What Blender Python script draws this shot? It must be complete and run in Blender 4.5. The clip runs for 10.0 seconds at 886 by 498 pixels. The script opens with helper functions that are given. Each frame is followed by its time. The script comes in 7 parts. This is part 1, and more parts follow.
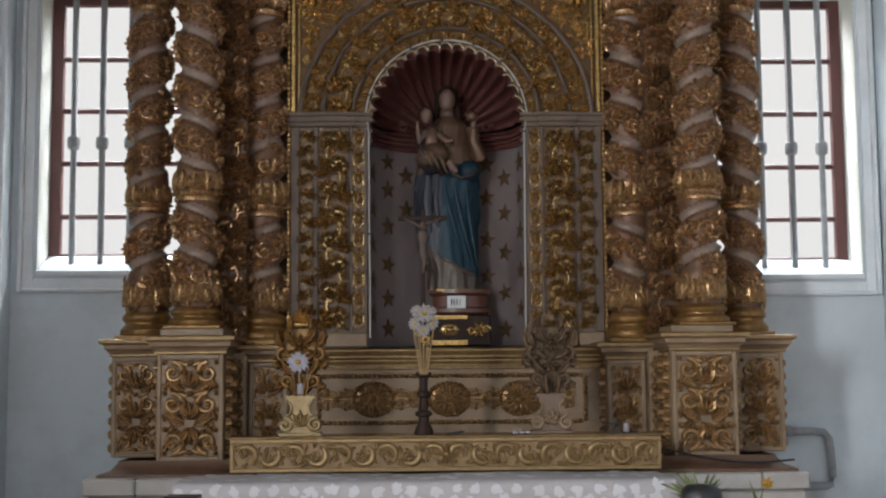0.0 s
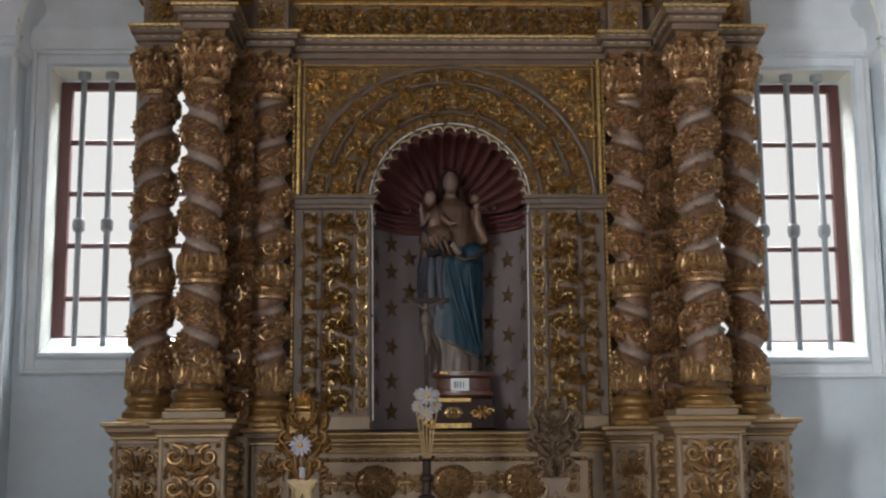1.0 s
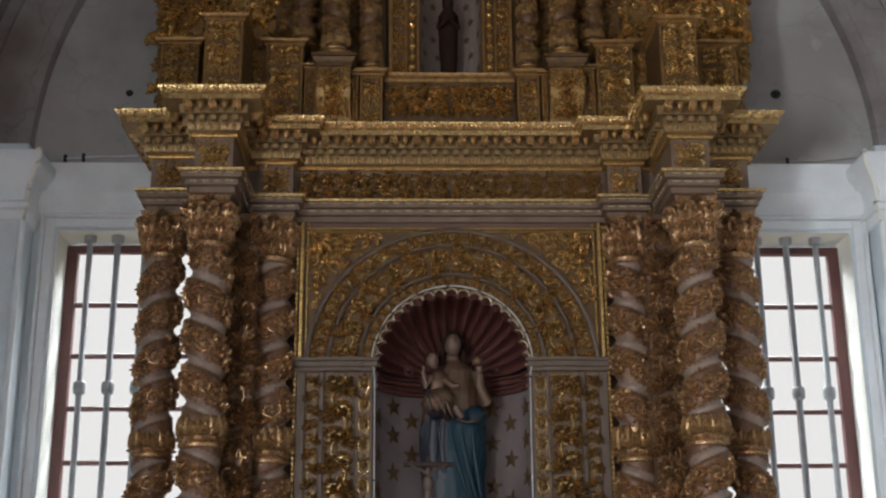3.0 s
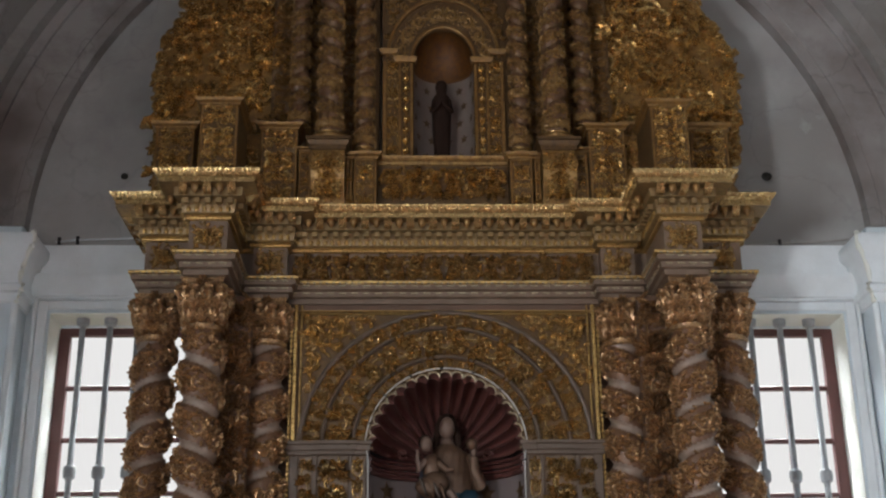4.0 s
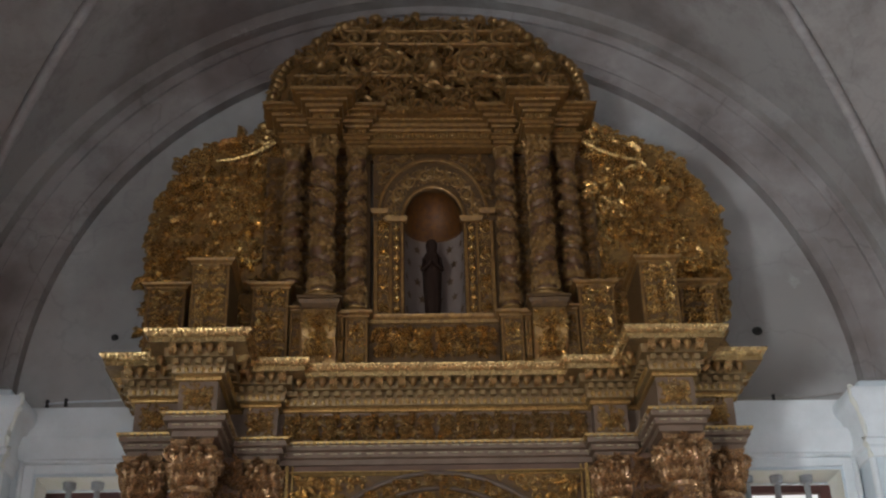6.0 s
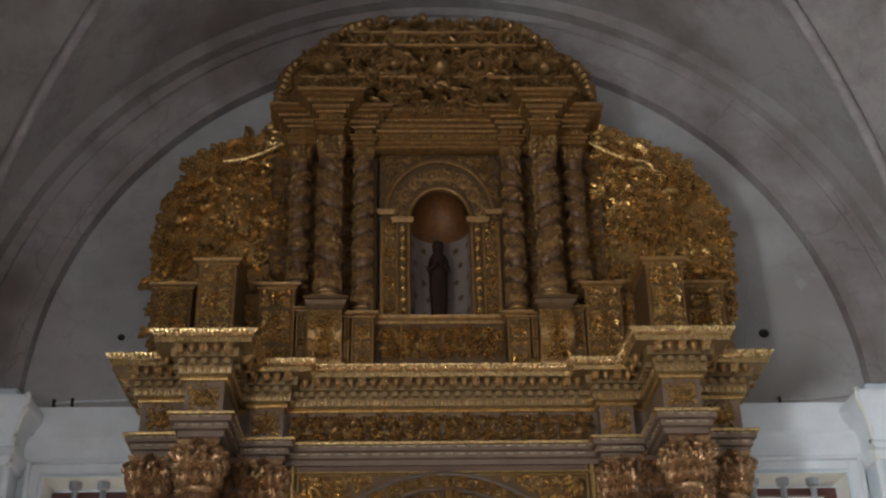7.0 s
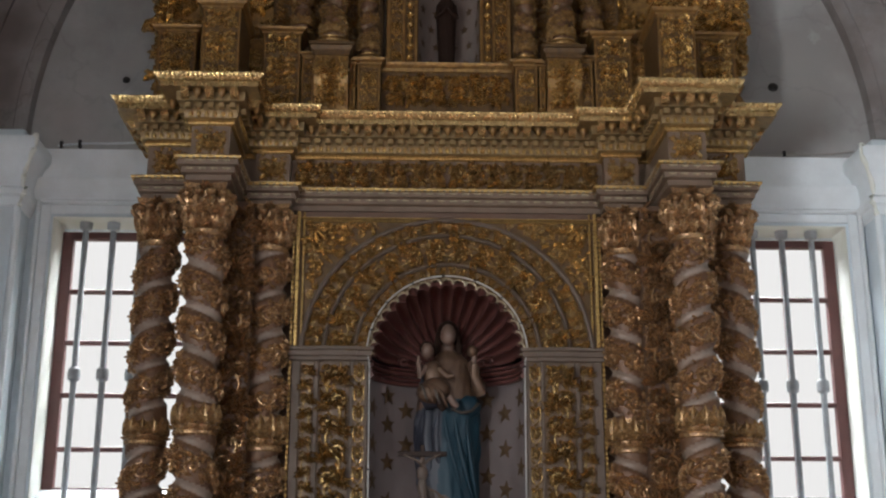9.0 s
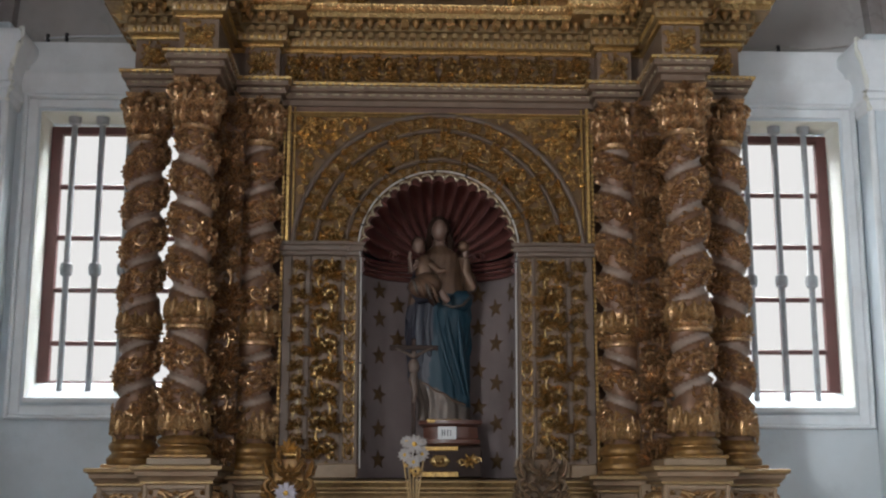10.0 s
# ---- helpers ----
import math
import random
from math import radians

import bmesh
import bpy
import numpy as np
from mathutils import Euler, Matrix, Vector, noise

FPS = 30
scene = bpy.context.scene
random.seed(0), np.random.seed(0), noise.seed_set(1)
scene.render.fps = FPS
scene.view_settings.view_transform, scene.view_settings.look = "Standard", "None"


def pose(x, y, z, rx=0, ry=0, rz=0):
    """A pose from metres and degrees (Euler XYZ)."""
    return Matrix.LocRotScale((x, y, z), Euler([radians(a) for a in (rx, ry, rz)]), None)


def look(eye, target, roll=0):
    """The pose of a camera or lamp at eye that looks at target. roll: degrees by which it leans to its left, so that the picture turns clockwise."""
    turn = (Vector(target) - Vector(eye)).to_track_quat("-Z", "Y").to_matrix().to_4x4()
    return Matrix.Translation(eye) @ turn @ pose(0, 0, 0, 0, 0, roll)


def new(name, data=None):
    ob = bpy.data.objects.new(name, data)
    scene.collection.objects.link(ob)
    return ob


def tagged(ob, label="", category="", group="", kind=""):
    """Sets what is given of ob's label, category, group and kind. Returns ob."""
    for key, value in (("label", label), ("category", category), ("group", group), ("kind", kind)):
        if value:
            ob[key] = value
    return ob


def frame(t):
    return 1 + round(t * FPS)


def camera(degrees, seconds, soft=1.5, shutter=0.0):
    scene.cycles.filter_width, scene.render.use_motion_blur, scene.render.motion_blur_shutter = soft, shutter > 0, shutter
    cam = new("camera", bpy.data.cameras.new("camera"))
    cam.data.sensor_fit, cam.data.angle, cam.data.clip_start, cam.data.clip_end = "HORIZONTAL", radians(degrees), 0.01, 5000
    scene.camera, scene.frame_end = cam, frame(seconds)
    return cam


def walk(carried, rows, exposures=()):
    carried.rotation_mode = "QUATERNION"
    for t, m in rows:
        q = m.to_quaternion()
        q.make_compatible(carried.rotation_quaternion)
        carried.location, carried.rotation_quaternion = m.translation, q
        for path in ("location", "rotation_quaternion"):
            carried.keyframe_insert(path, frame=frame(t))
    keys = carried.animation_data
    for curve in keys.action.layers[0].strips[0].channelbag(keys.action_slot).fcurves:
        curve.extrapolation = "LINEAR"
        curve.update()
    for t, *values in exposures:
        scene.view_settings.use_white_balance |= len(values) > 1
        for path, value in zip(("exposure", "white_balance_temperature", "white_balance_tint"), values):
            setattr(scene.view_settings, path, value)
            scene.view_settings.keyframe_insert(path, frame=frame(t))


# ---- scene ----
EXPO = -0.18
L_DOOR, L_LEFT, L_RIGHT, L_SKY, GLOW = 120.0, 172.0, 6.0, 1600.0, 0.92
cam = camera(39.0, 10.0, soft=2.2)
EYE_X, EYE_Z = -0.28, 1.6
# seconds, yaw, pitch, roll: the camera turns where it stands
ROWS = [
    (0.0, -1.70, 5.40, 0.45),
    (0.5, -1.64, 7.03, 0.45),
    (1.0, -1.57, 9.16, 0.40),
    (1.5, -1.48, 11.24, 0.40),
    (2.0, -1.42, 13.16, 0.37),
    (2.5, -1.43, 14.87, 0.40),
    (2.7, -1.45, 15.53, 0.41),
    (3.8, -1.77, 19.58, 0.54),
    (4.0, -1.85, 20.33, 0.63),
    (4.5, -2.11, 22.22, 0.97),
    (5.0, -2.33, 24.05, 1.25),
    (5.5, -2.46, 25.80, 1.46),
    (5.7, -2.46, 26.46, 1.48),
    (6.3, -2.37, 28.10, 1.38),
    (6.8, -2.19, 28.00, 1.17),
    (7.0, -2.11, 27.60, 1.11),
    (7.5, -1.88, 26.03, 0.80),
    (8.0, -1.70, 23.19, 0.49),
    (8.5, -1.64, 19.98, 0.18),
    (9.0, -1.70, 16.12, -0.07),
    (9.5, -1.89, 13.09, -0.18),
    (10.0, -2.11, 11.33, -0.01),
]
walk(cam, [(t, pose(EYE_X, 0, EYE_Z, 90 + pitch, 0, yaw) @ pose(0, 0, 0, 0, 0, -roll)) for t, yaw, pitch, roll in ROWS],
     exposures=[(0.0, EXPO), (7.0, EXPO), (8.0, EXPO + 0.1), (8.6, EXPO + 0.1), (9.5, EXPO), (10.0, EXPO)])

# ---- world and light ----
world = bpy.data.worlds.new("World")
scene.world = world
world.use_nodes = True
wn = world.node_tree.nodes
sky = wn.new("ShaderNodeTexSky")
sky.sky_type = "NISHITA"
sky.sun_disc = False
sky.sun_elevation, sky.sun_rotation = radians(48), radians(200)
sky.air_density, sky.dust_density = 1.0, 4.0
world.node_tree.links.new(sky.outputs[0], wn["Background"].inputs[0])
wn["Background"].inputs[1].default_value = 0.15

sun = new("sun", bpy.data.lights.new("sun", "SUN"))
sun.data.energy, sun.data.angle, sun.data.color = 2.0, radians(3), (1.0, 0.95, 0.88)
sun.matrix_world = look((0, 0, 0), (-0.23, 0.63, -0.74))


def opening_light(name, eye, target, w, h, watts, colour):
    """Area lamp for daylight; the nave openings it fills are assumed and unseen."""
    lamp = new(name, bpy.data.lights.new(name, "AREA"))
    lamp.data.shape, lamp.data.size, lamp.data.size_y = "RECTANGLE", w, h
    lamp.data.energy, lamp.data.color = watts, colour
    lamp.matrix_world = look(eye, target)
    return lamp


DAY = (0.93, 0.97, 1.0)
opening_light("door_daylight", (0.0, -11.9, 2.1), (0.0, 0, 2.1), 2.6, 4.0, L_DOOR, DAY)
opening_light("choir_window_daylight", (0.0, -11.9, 6.2), (0, 0, 4.5), 2.0, 1.6, L_DOOR * 0.5, DAY)
for y, gain in ((4.6, 0.3), (0.6, 3.7), (-5.0, 1.8)):
    opening_light("left_window_daylight", (-3.67, y, 3.0), (3.3, y, 2.6), 1.2, 2.1, L_LEFT * gain, DAY)
    opening_light("right_window_daylight", (4.04, y, 3.0), (-3.3, y, 2.6), 1.2, 2.1, L_RIGHT * gain, DAY)
# lamps added outside, for open sky above the two altar windows
for x in (-2.6, 2.7):
    opening_light("altar_window_daylight", (x, 12.2, 7.4), (x * 0.95, 9.1, 3.4), 4.0, 2.6, L_SKY, DAY)


# ---- materials ----
def mat_base(name, rough=0.6, metal=0.0):
    m = bpy.data.materials.new(name)
    m.use_nodes = True
    b = m.node_tree.nodes["Principled BSDF"]
    b.inputs["Roughness"].default_value, b.inputs["Metallic"].default_value = rough, metal
    return m, m.node_tree.nodes, m.node_tree.links, b


def noise_node(n, l, scale, detail=4, rough=0.6, coord=None):
    t = n.new("ShaderNodeTexNoise")
    t.inputs["Scale"].default_value, t.inputs["Detail"].default_value, t.inputs["Roughness"].default_value = scale, detail, rough
    g = n.new("ShaderNodeNewGeometry")
    l.new(g.outputs["Position"], t.inputs["Vector"])
    return t.outputs["Fac"]


def ramp_node(n, l, fac, stops):
    r = n.new("ShaderNodeValToRGB")
    e = r.color_ramp.elements
    while len(e) < len(stops):
        e.new(0.5)
    for k, (p, c) in enumerate(stops):
        e[k].position, e[k].color = p, (*c, 1)
    l.new(fac, r.inputs[0])
    return r.outputs[0]


def mix_node(n, l, fac, a, b, kind="MIX"):
    m = n.new("ShaderNodeMix")
    m.data_type, m.blend_type = "RGBA", kind
    for sock, val in ((m.inputs[0], fac), (m.inputs[6], a), (m.inputs[7], b)):
        if isinstance(val, (int, float)):
            sock.default_value = val
        elif isinstance(val, tuple):
            sock.default_value = (*val, 1)
        else:
            l.new(val, sock)
    return m.outputs[2]


def bump_node(n, l, b, height, strength, distance):
    k = n.new("ShaderNodeBump")
    k.inputs["Strength"].default_value, k.inputs["Distance"].default_value = strength, distance
    l.new(height, k.inputs["Height"])
    l.new(k.outputs[0], b.inputs["Normal"])


def gilt(name, gold, bole, wear=0.5, metal=0.9, rough=(0.25, 0.5)):
    """Old gold leaf over brown-red bole, rubbed through in patches."""
    m, n, l, b = mat_base(name)
    big, fine = noise_node(n, l, 26.0, 6), noise_node(n, l, 90.0, 3)
    worn = ramp_node(n, l, big, [(wear - 0.2, (0, 0, 0)), (wear + 0.2, (1, 1, 1))])
    tone = mix_node(n, l, fine, tuple(c * 0.75 for c in gold), tuple(min(1, c * 1.2) for c in gold))
    l.new(mix_node(n, l, worn, bole, tone), b.inputs["Base Color"])
    l.new(ramp_node(n, l, worn, [(0, (metal * 0.45,) * 3), (1, (metal,) * 3)]), b.inputs["Metallic"])
    l.new(ramp_node(n, l, fine, [(0.3, (rough[0],) * 3), (0.75, (rough[1],) * 3)]), b.inputs["Roughness"])
    bump_node(n, l, b, noise_node(n, l, 130.0, 2), 0.25, 0.004)
    return m


def paint(name, colour, dirt, rough=0.55, scale=5.0, amount=0.6, bump=0.15):
    m, n, l, b = mat_base(name, rough)
    fac = ramp_node(n, l, noise_node(n, l, scale, 7, 0.65), [(0.35, (0, 0, 0)), (0.75, (amount,) * 3)])
    fine = noise_node(n, l, scale * 14, 3)
    col = mix_node(n, l, fac, colour, dirt)
    col = mix_node(n, l, mix_node(n, l, 0.25, (0.5, 0.5, 0.5), fine), col, col)
    spots = ramp_node(n, l, fine, [(0.62, (0, 0, 0)), (0.8, (0.35,) * 3)])
    l.new(mix_node(n, l, spots, col, dirt), b.inputs["Base Color"])
    bump_node(n, l, b, noise_node(n, l, scale * 18, 3), bump, 0.004)
    return m


def old_plaster(name, pale, grey, brown, amount, crack=0.5):
    """Limewashed plaster with damp stains, peeled patches and hairline cracks."""
    m, n, l, b = mat_base(name, 0.88)
    big, mid, fine = noise_node(n, l, 0.45, 5, 0.6), noise_node(n, l, 1.7, 8, 0.7), noise_node(n, l, 14.0, 4)
    col = mix_node(n, l, ramp_node(n, l, big, [(0.44, (0, 0, 0)), (0.60, (amount,) * 3)]), pale, brown)
    col = mix_node(n, l, ramp_node(n, l, mid, [(0.48, (0, 0, 0)), (0.70, (amount * 0.9,) * 3)]), col, grey)
    col = mix_node(n, l, ramp_node(n, l, noise_node(n, l, 2.6, 9, 0.75), [(0.62, (0, 0, 0)), (0.70, (0.55,) * 3)]), col, pale)
    col = mix_node(n, l, ramp_node(n, l, fine, [(0.6, (0, 0, 0)), (0.8, (0.3,) * 3)]), col, grey)
    v = n.new("ShaderNodeTexVoronoi")
    v.feature = "DISTANCE_TO_EDGE"
    v.inputs["Scale"].default_value = 0.55
    g = n.new("ShaderNodeNewGeometry")
    wob = n.new("ShaderNodeTexNoise")
    wob.inputs["Scale"].default_value, wob.inputs["Detail"].default_value = 2.5, 6
    l.new(g.outputs["Position"], wob.inputs["Vector"])
    add = n.new("ShaderNodeVectorMath")
    add.operation = "MULTIPLY_ADD"
    l.new(wob.outputs["Color"], add.inputs[0])
    add.inputs[1].default_value = (0.7, 0.7, 0.7)
    l.new(g.outputs["Position"], add.inputs[2])
    l.new(add.outputs[0], v.inputs["Vector"])
    line = ramp_node(n, l, v.outputs["Distance"], [(0.0, (crack,) * 3), (0.009, (0, 0, 0))])
    l.new(mix_node(n, l, line, col, tuple(c * 0.3 for c in grey)), b.inputs["Base Color"])
    bump_node(n, l, b, noise_node(n, l, 22.0, 5), 0.3, 0.006)
    return m


GOLD = gilt("gilt_bright", (0.60, 0.41, 0.175), (0.17, 0.088, 0.034), 0.42, 0.86, (0.14, 0.32))
GOLD_COL = gilt("gilt_column", (0.47, 0.285, 0.135), (0.15, 0.072, 0.038), 0.47, 0.8, (0.18, 0.40))
SHAFT = gilt("rubbed_column_ground", (0.17, 0.085, 0.042), (0.085, 0.04, 0.022), 0.5, 0.35, (0.4, 0.6))
GOLD_TOP = gilt("gilt_upper", (0.62, 0.405, 0.15), (0.19, 0.098, 0.035), 0.43, 0.93, (0.15, 0.36))
COL_UPPER = gilt("gilt_upper_column", (0.36, 0.215, 0.075), (0.13, 0.066, 0.024), 0.47, 0.75, (0.24, 0.46))
GOLD_EDGE = gilt("gilt_edging", (0.56, 0.368, 0.132), (0.24, 0.132, 0.048), 0.44, 0.9, (0.22, 0.45))
GOLD_PED = gilt("gilt_matt_carving", (0.37, 0.225, 0.095), (0.175, 0.092, 0.04), 0.48, 0.72, (0.22, 0.42))
RIM_GILT = gilt("pale_gilt_rim", (0.60, 0.50, 0.35), (0.34, 0.25, 0.16), 0.42, 0.6, (0.15, 0.32))
SILL_GILT = gilt("gilt_sill", (0.30, 0.20, 0.085), (0.15, 0.09, 0.04), 0.5, 0.5, (0.3, 0.5))
GOLD_SOFT = gilt("gilt_soft_edging", (0.345, 0.2325, 0.1013), (0.195, 0.12, 0.06), 0.45, 0.6, (0.3, 0.5))
GOLD_DULL = gilt("gilt_dull_brown", (0.30, 0.165, 0.05), (0.125, 0.06, 0.02), 0.48, 0.65, (0.3, 0.55))
CREAM = paint("cream_painted_wood", (0.27, 0.188, 0.115), (0.14, 0.085, 0.045), 0.5, 7.0, 0.8)
LILAC = paint("grey_painted_wood", (0.165, 0.109, 0.074), (0.092, 0.056, 0.033), 0.5, 7.0, 0.8)
# brown ground, deepened so the shade in the carving's recesses is in colour
UMBER = gilt("brown_gilded_ground", (0.14, 0.078, 0.028), (0.062, 0.031, 0.012), 0.5, 0.45, (0.4, 0.65))
GROOVE = paint("pale_groove_paint", (0.255, 0.19, 0.152), (0.16, 0.105, 0.07), 0.45, 14.0, 0.7)
BOLE = paint("brown_bole_wood", (0.125, 0.066, 0.038), (0.065, 0.035, 0.021), 0.55, 8.0, 0.7)
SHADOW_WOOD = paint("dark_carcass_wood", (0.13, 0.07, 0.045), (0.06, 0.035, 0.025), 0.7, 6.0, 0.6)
PLASTER = old_plaster("pale_blue_limewash", (0.68, 0.765, 0.82), (0.50, 0.555, 0.585), (0.55, 0.60, 0.62), 0.7, 0.0)
# stained upper plaster; base greys also carry the dimness under the vault
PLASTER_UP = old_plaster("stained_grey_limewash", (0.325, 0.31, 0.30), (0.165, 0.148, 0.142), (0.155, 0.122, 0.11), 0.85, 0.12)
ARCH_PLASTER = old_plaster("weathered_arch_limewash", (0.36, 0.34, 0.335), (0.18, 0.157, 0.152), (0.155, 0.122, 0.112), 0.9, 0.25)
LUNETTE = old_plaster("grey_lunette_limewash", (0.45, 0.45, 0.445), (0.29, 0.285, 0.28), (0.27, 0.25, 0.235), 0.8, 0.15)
TRIM = paint("white_limewash_trim", (0.82, 0.87, 0.90), (0.56, 0.59, 0.60), 0.8, 3.0, 0.5, 0.3)
REVEAL = paint("white_limewash_reveal", (0.82, 0.84, 0.80), (0.62, 0.64, 0.50), 0.85, 4.0, 0.5, 0.4)
STONE = paint("grey_painted_stone", (0.425, 0.408, 0.3825), (0.238, 0.221, 0.204), 0.8, 3.0, 0.7, 0.4)
FLOOR_TILE = paint("red_cement_floor", (0.32, 0.16, 0.11), (0.2, 0.1, 0.08), 0.5, 2.0)
WINE = paint("wine_red_shell_paint", (0.115, 0.043, 0.036), (0.05, 0.018, 0.016), 0.38, 6.0)
CLOTH = paint("grey_niche_paint", (0.17, 0.135, 0.13), (0.11, 0.083, 0.08), 0.75, 3.0, 0.6)
STAR = gilt("gilt_star", (0.10, 0.055, 0.02), (0.055, 0.03, 0.016), 0.4, 0.4, (0.5, 0.7))
AMBER = gilt("gilt_semidome", (0.15, 0.058, 0.007), (0.06, 0.018, 0.004), 0.5, 0.45, (0.5, 0.7))
FRAME_RED = paint("oxblood_window_paint", (0.125, 0.046, 0.042), (0.07, 0.03, 0.027), 0.5, 8.0)
IRON = paint("grey_painted_iron", (0.36, 0.385, 0.41), (0.17, 0.165, 0.16), 0.5, 12.0)
BLUE = paint("blue_statue_paint", (0.006, 0.030, 0.045), (0.007, 0.019, 0.032), 0.5, 9.0)
BLUE.node_tree.nodes["Principled BSDF"].inputs["Specular IOR Level"].default_value = 0.3
# dark blue for the mantle's left side, with its shadow in the colour
NAVY_SHADE = paint("dark_blue_statue_paint", (0.024, 0.026, 0.038), (0.016, 0.015, 0.022), 0.5, 9.0)
SILVER = gilt("silvered_robe", (0.105, 0.082, 0.066), (0.055, 0.040, 0.033), 0.5, 0.6, (0.35, 0.6))
FLESH = paint("flesh_statue_paint", (0.15, 0.092, 0.068), (0.08, 0.046, 0.034), 0.55, 16.0, 0.7, 0.12)
ROBE = gilt("gilt_statue_robe", (0.135, 0.078, 0.046), (0.082, 0.044, 0.03), 0.45, 0.5, (0.35, 0.6))
HAIR = paint("dark_brown_statue_paint", (0.026, 0.014, 0.010), (0.014, 0.008, 0.006), 0.9, 9.0)
HAIR.node_tree.nodes["Principled BSDF"].inputs["Specular IOR Level"].default_value = 0.1
MAHOGANY = paint("polished_red_wood", (0.104, 0.04, 0.0264), (0.056, 0.024, 0.016), 0.3, 10.0)
DARKWOOD = paint("dark_turned_wood", (0.028, 0.015, 0.011), (0.014, 0.009, 0.007), 0.6, 10.0)
DARKWOOD.node_tree.nodes["Principled BSDF"].inputs["Specular IOR Level"].default_value = 0.2
PETAL = paint("white_paper_petal", (0.33, 0.31, 0.34), (0.22, 0.19, 0.22), 0.6, 30.0)
PISTIL = paint("yellow_flower_centre", (0.55, 0.33, 0.06), (0.3, 0.15, 0.03), 0.6, 40.0)
LINEN = paint("translucent_white_linen", (0.425, 0.3995, 0.4037), (0.34, 0.3102, 0.3145), 0.9, 20.0, 0.5)
LACE = paint("white_embroidery", (0.574, 0.574, 0.5904), (0.492, 0.4838, 0.492), 0.9, 30.0, 0.5)
BLACK = paint("black_plastic", (0.015, 0.015, 0.018), (0.03, 0.03, 0.03), 0.4, 20.0)
WHITE_TUBE = paint("white_plastic_tube", (0.42, 0.40, 0.38), (0.25, 0.23, 0.21), 0.35, 20.0)
PALM = paint("green_palm_leaf", (0.09, 0.13, 0.035), (0.15, 0.14, 0.05), 0.45, 20.0)
INK = paint("dark_ink", (0.03, 0.03, 0.04), (0.05, 0.05, 0.05), 0.6, 20.0)
PAPER = paint("white_card", (0.62, 0.62, 0.62), (0.5, 0.5, 0.5), 0.7, 20.0)
HOLE = paint("dark_hole_in_plaster", (0.03, 0.028, 0.026), (0.05, 0.045, 0.04), 0.9, 20.0)


# ---- mesh building ----
def flat(x0, y0, z0):
    """Relief (u right, v up, w out) on a front that faces the nave."""
    return lambda p: np.stack([x0 + p[..., 0], y0 - 1.5 * p[..., 2], z0 + p[..., 1]], -1)


def side(x0, y0, z0, s):
    """Relief on a cheek that faces +x (s=1) or -x (s=-1)."""
    return lambda p: np.stack([x0 + s * 1.4 * p[..., 2], y0 + s * p[..., 0], z0 + p[..., 1]], -1)


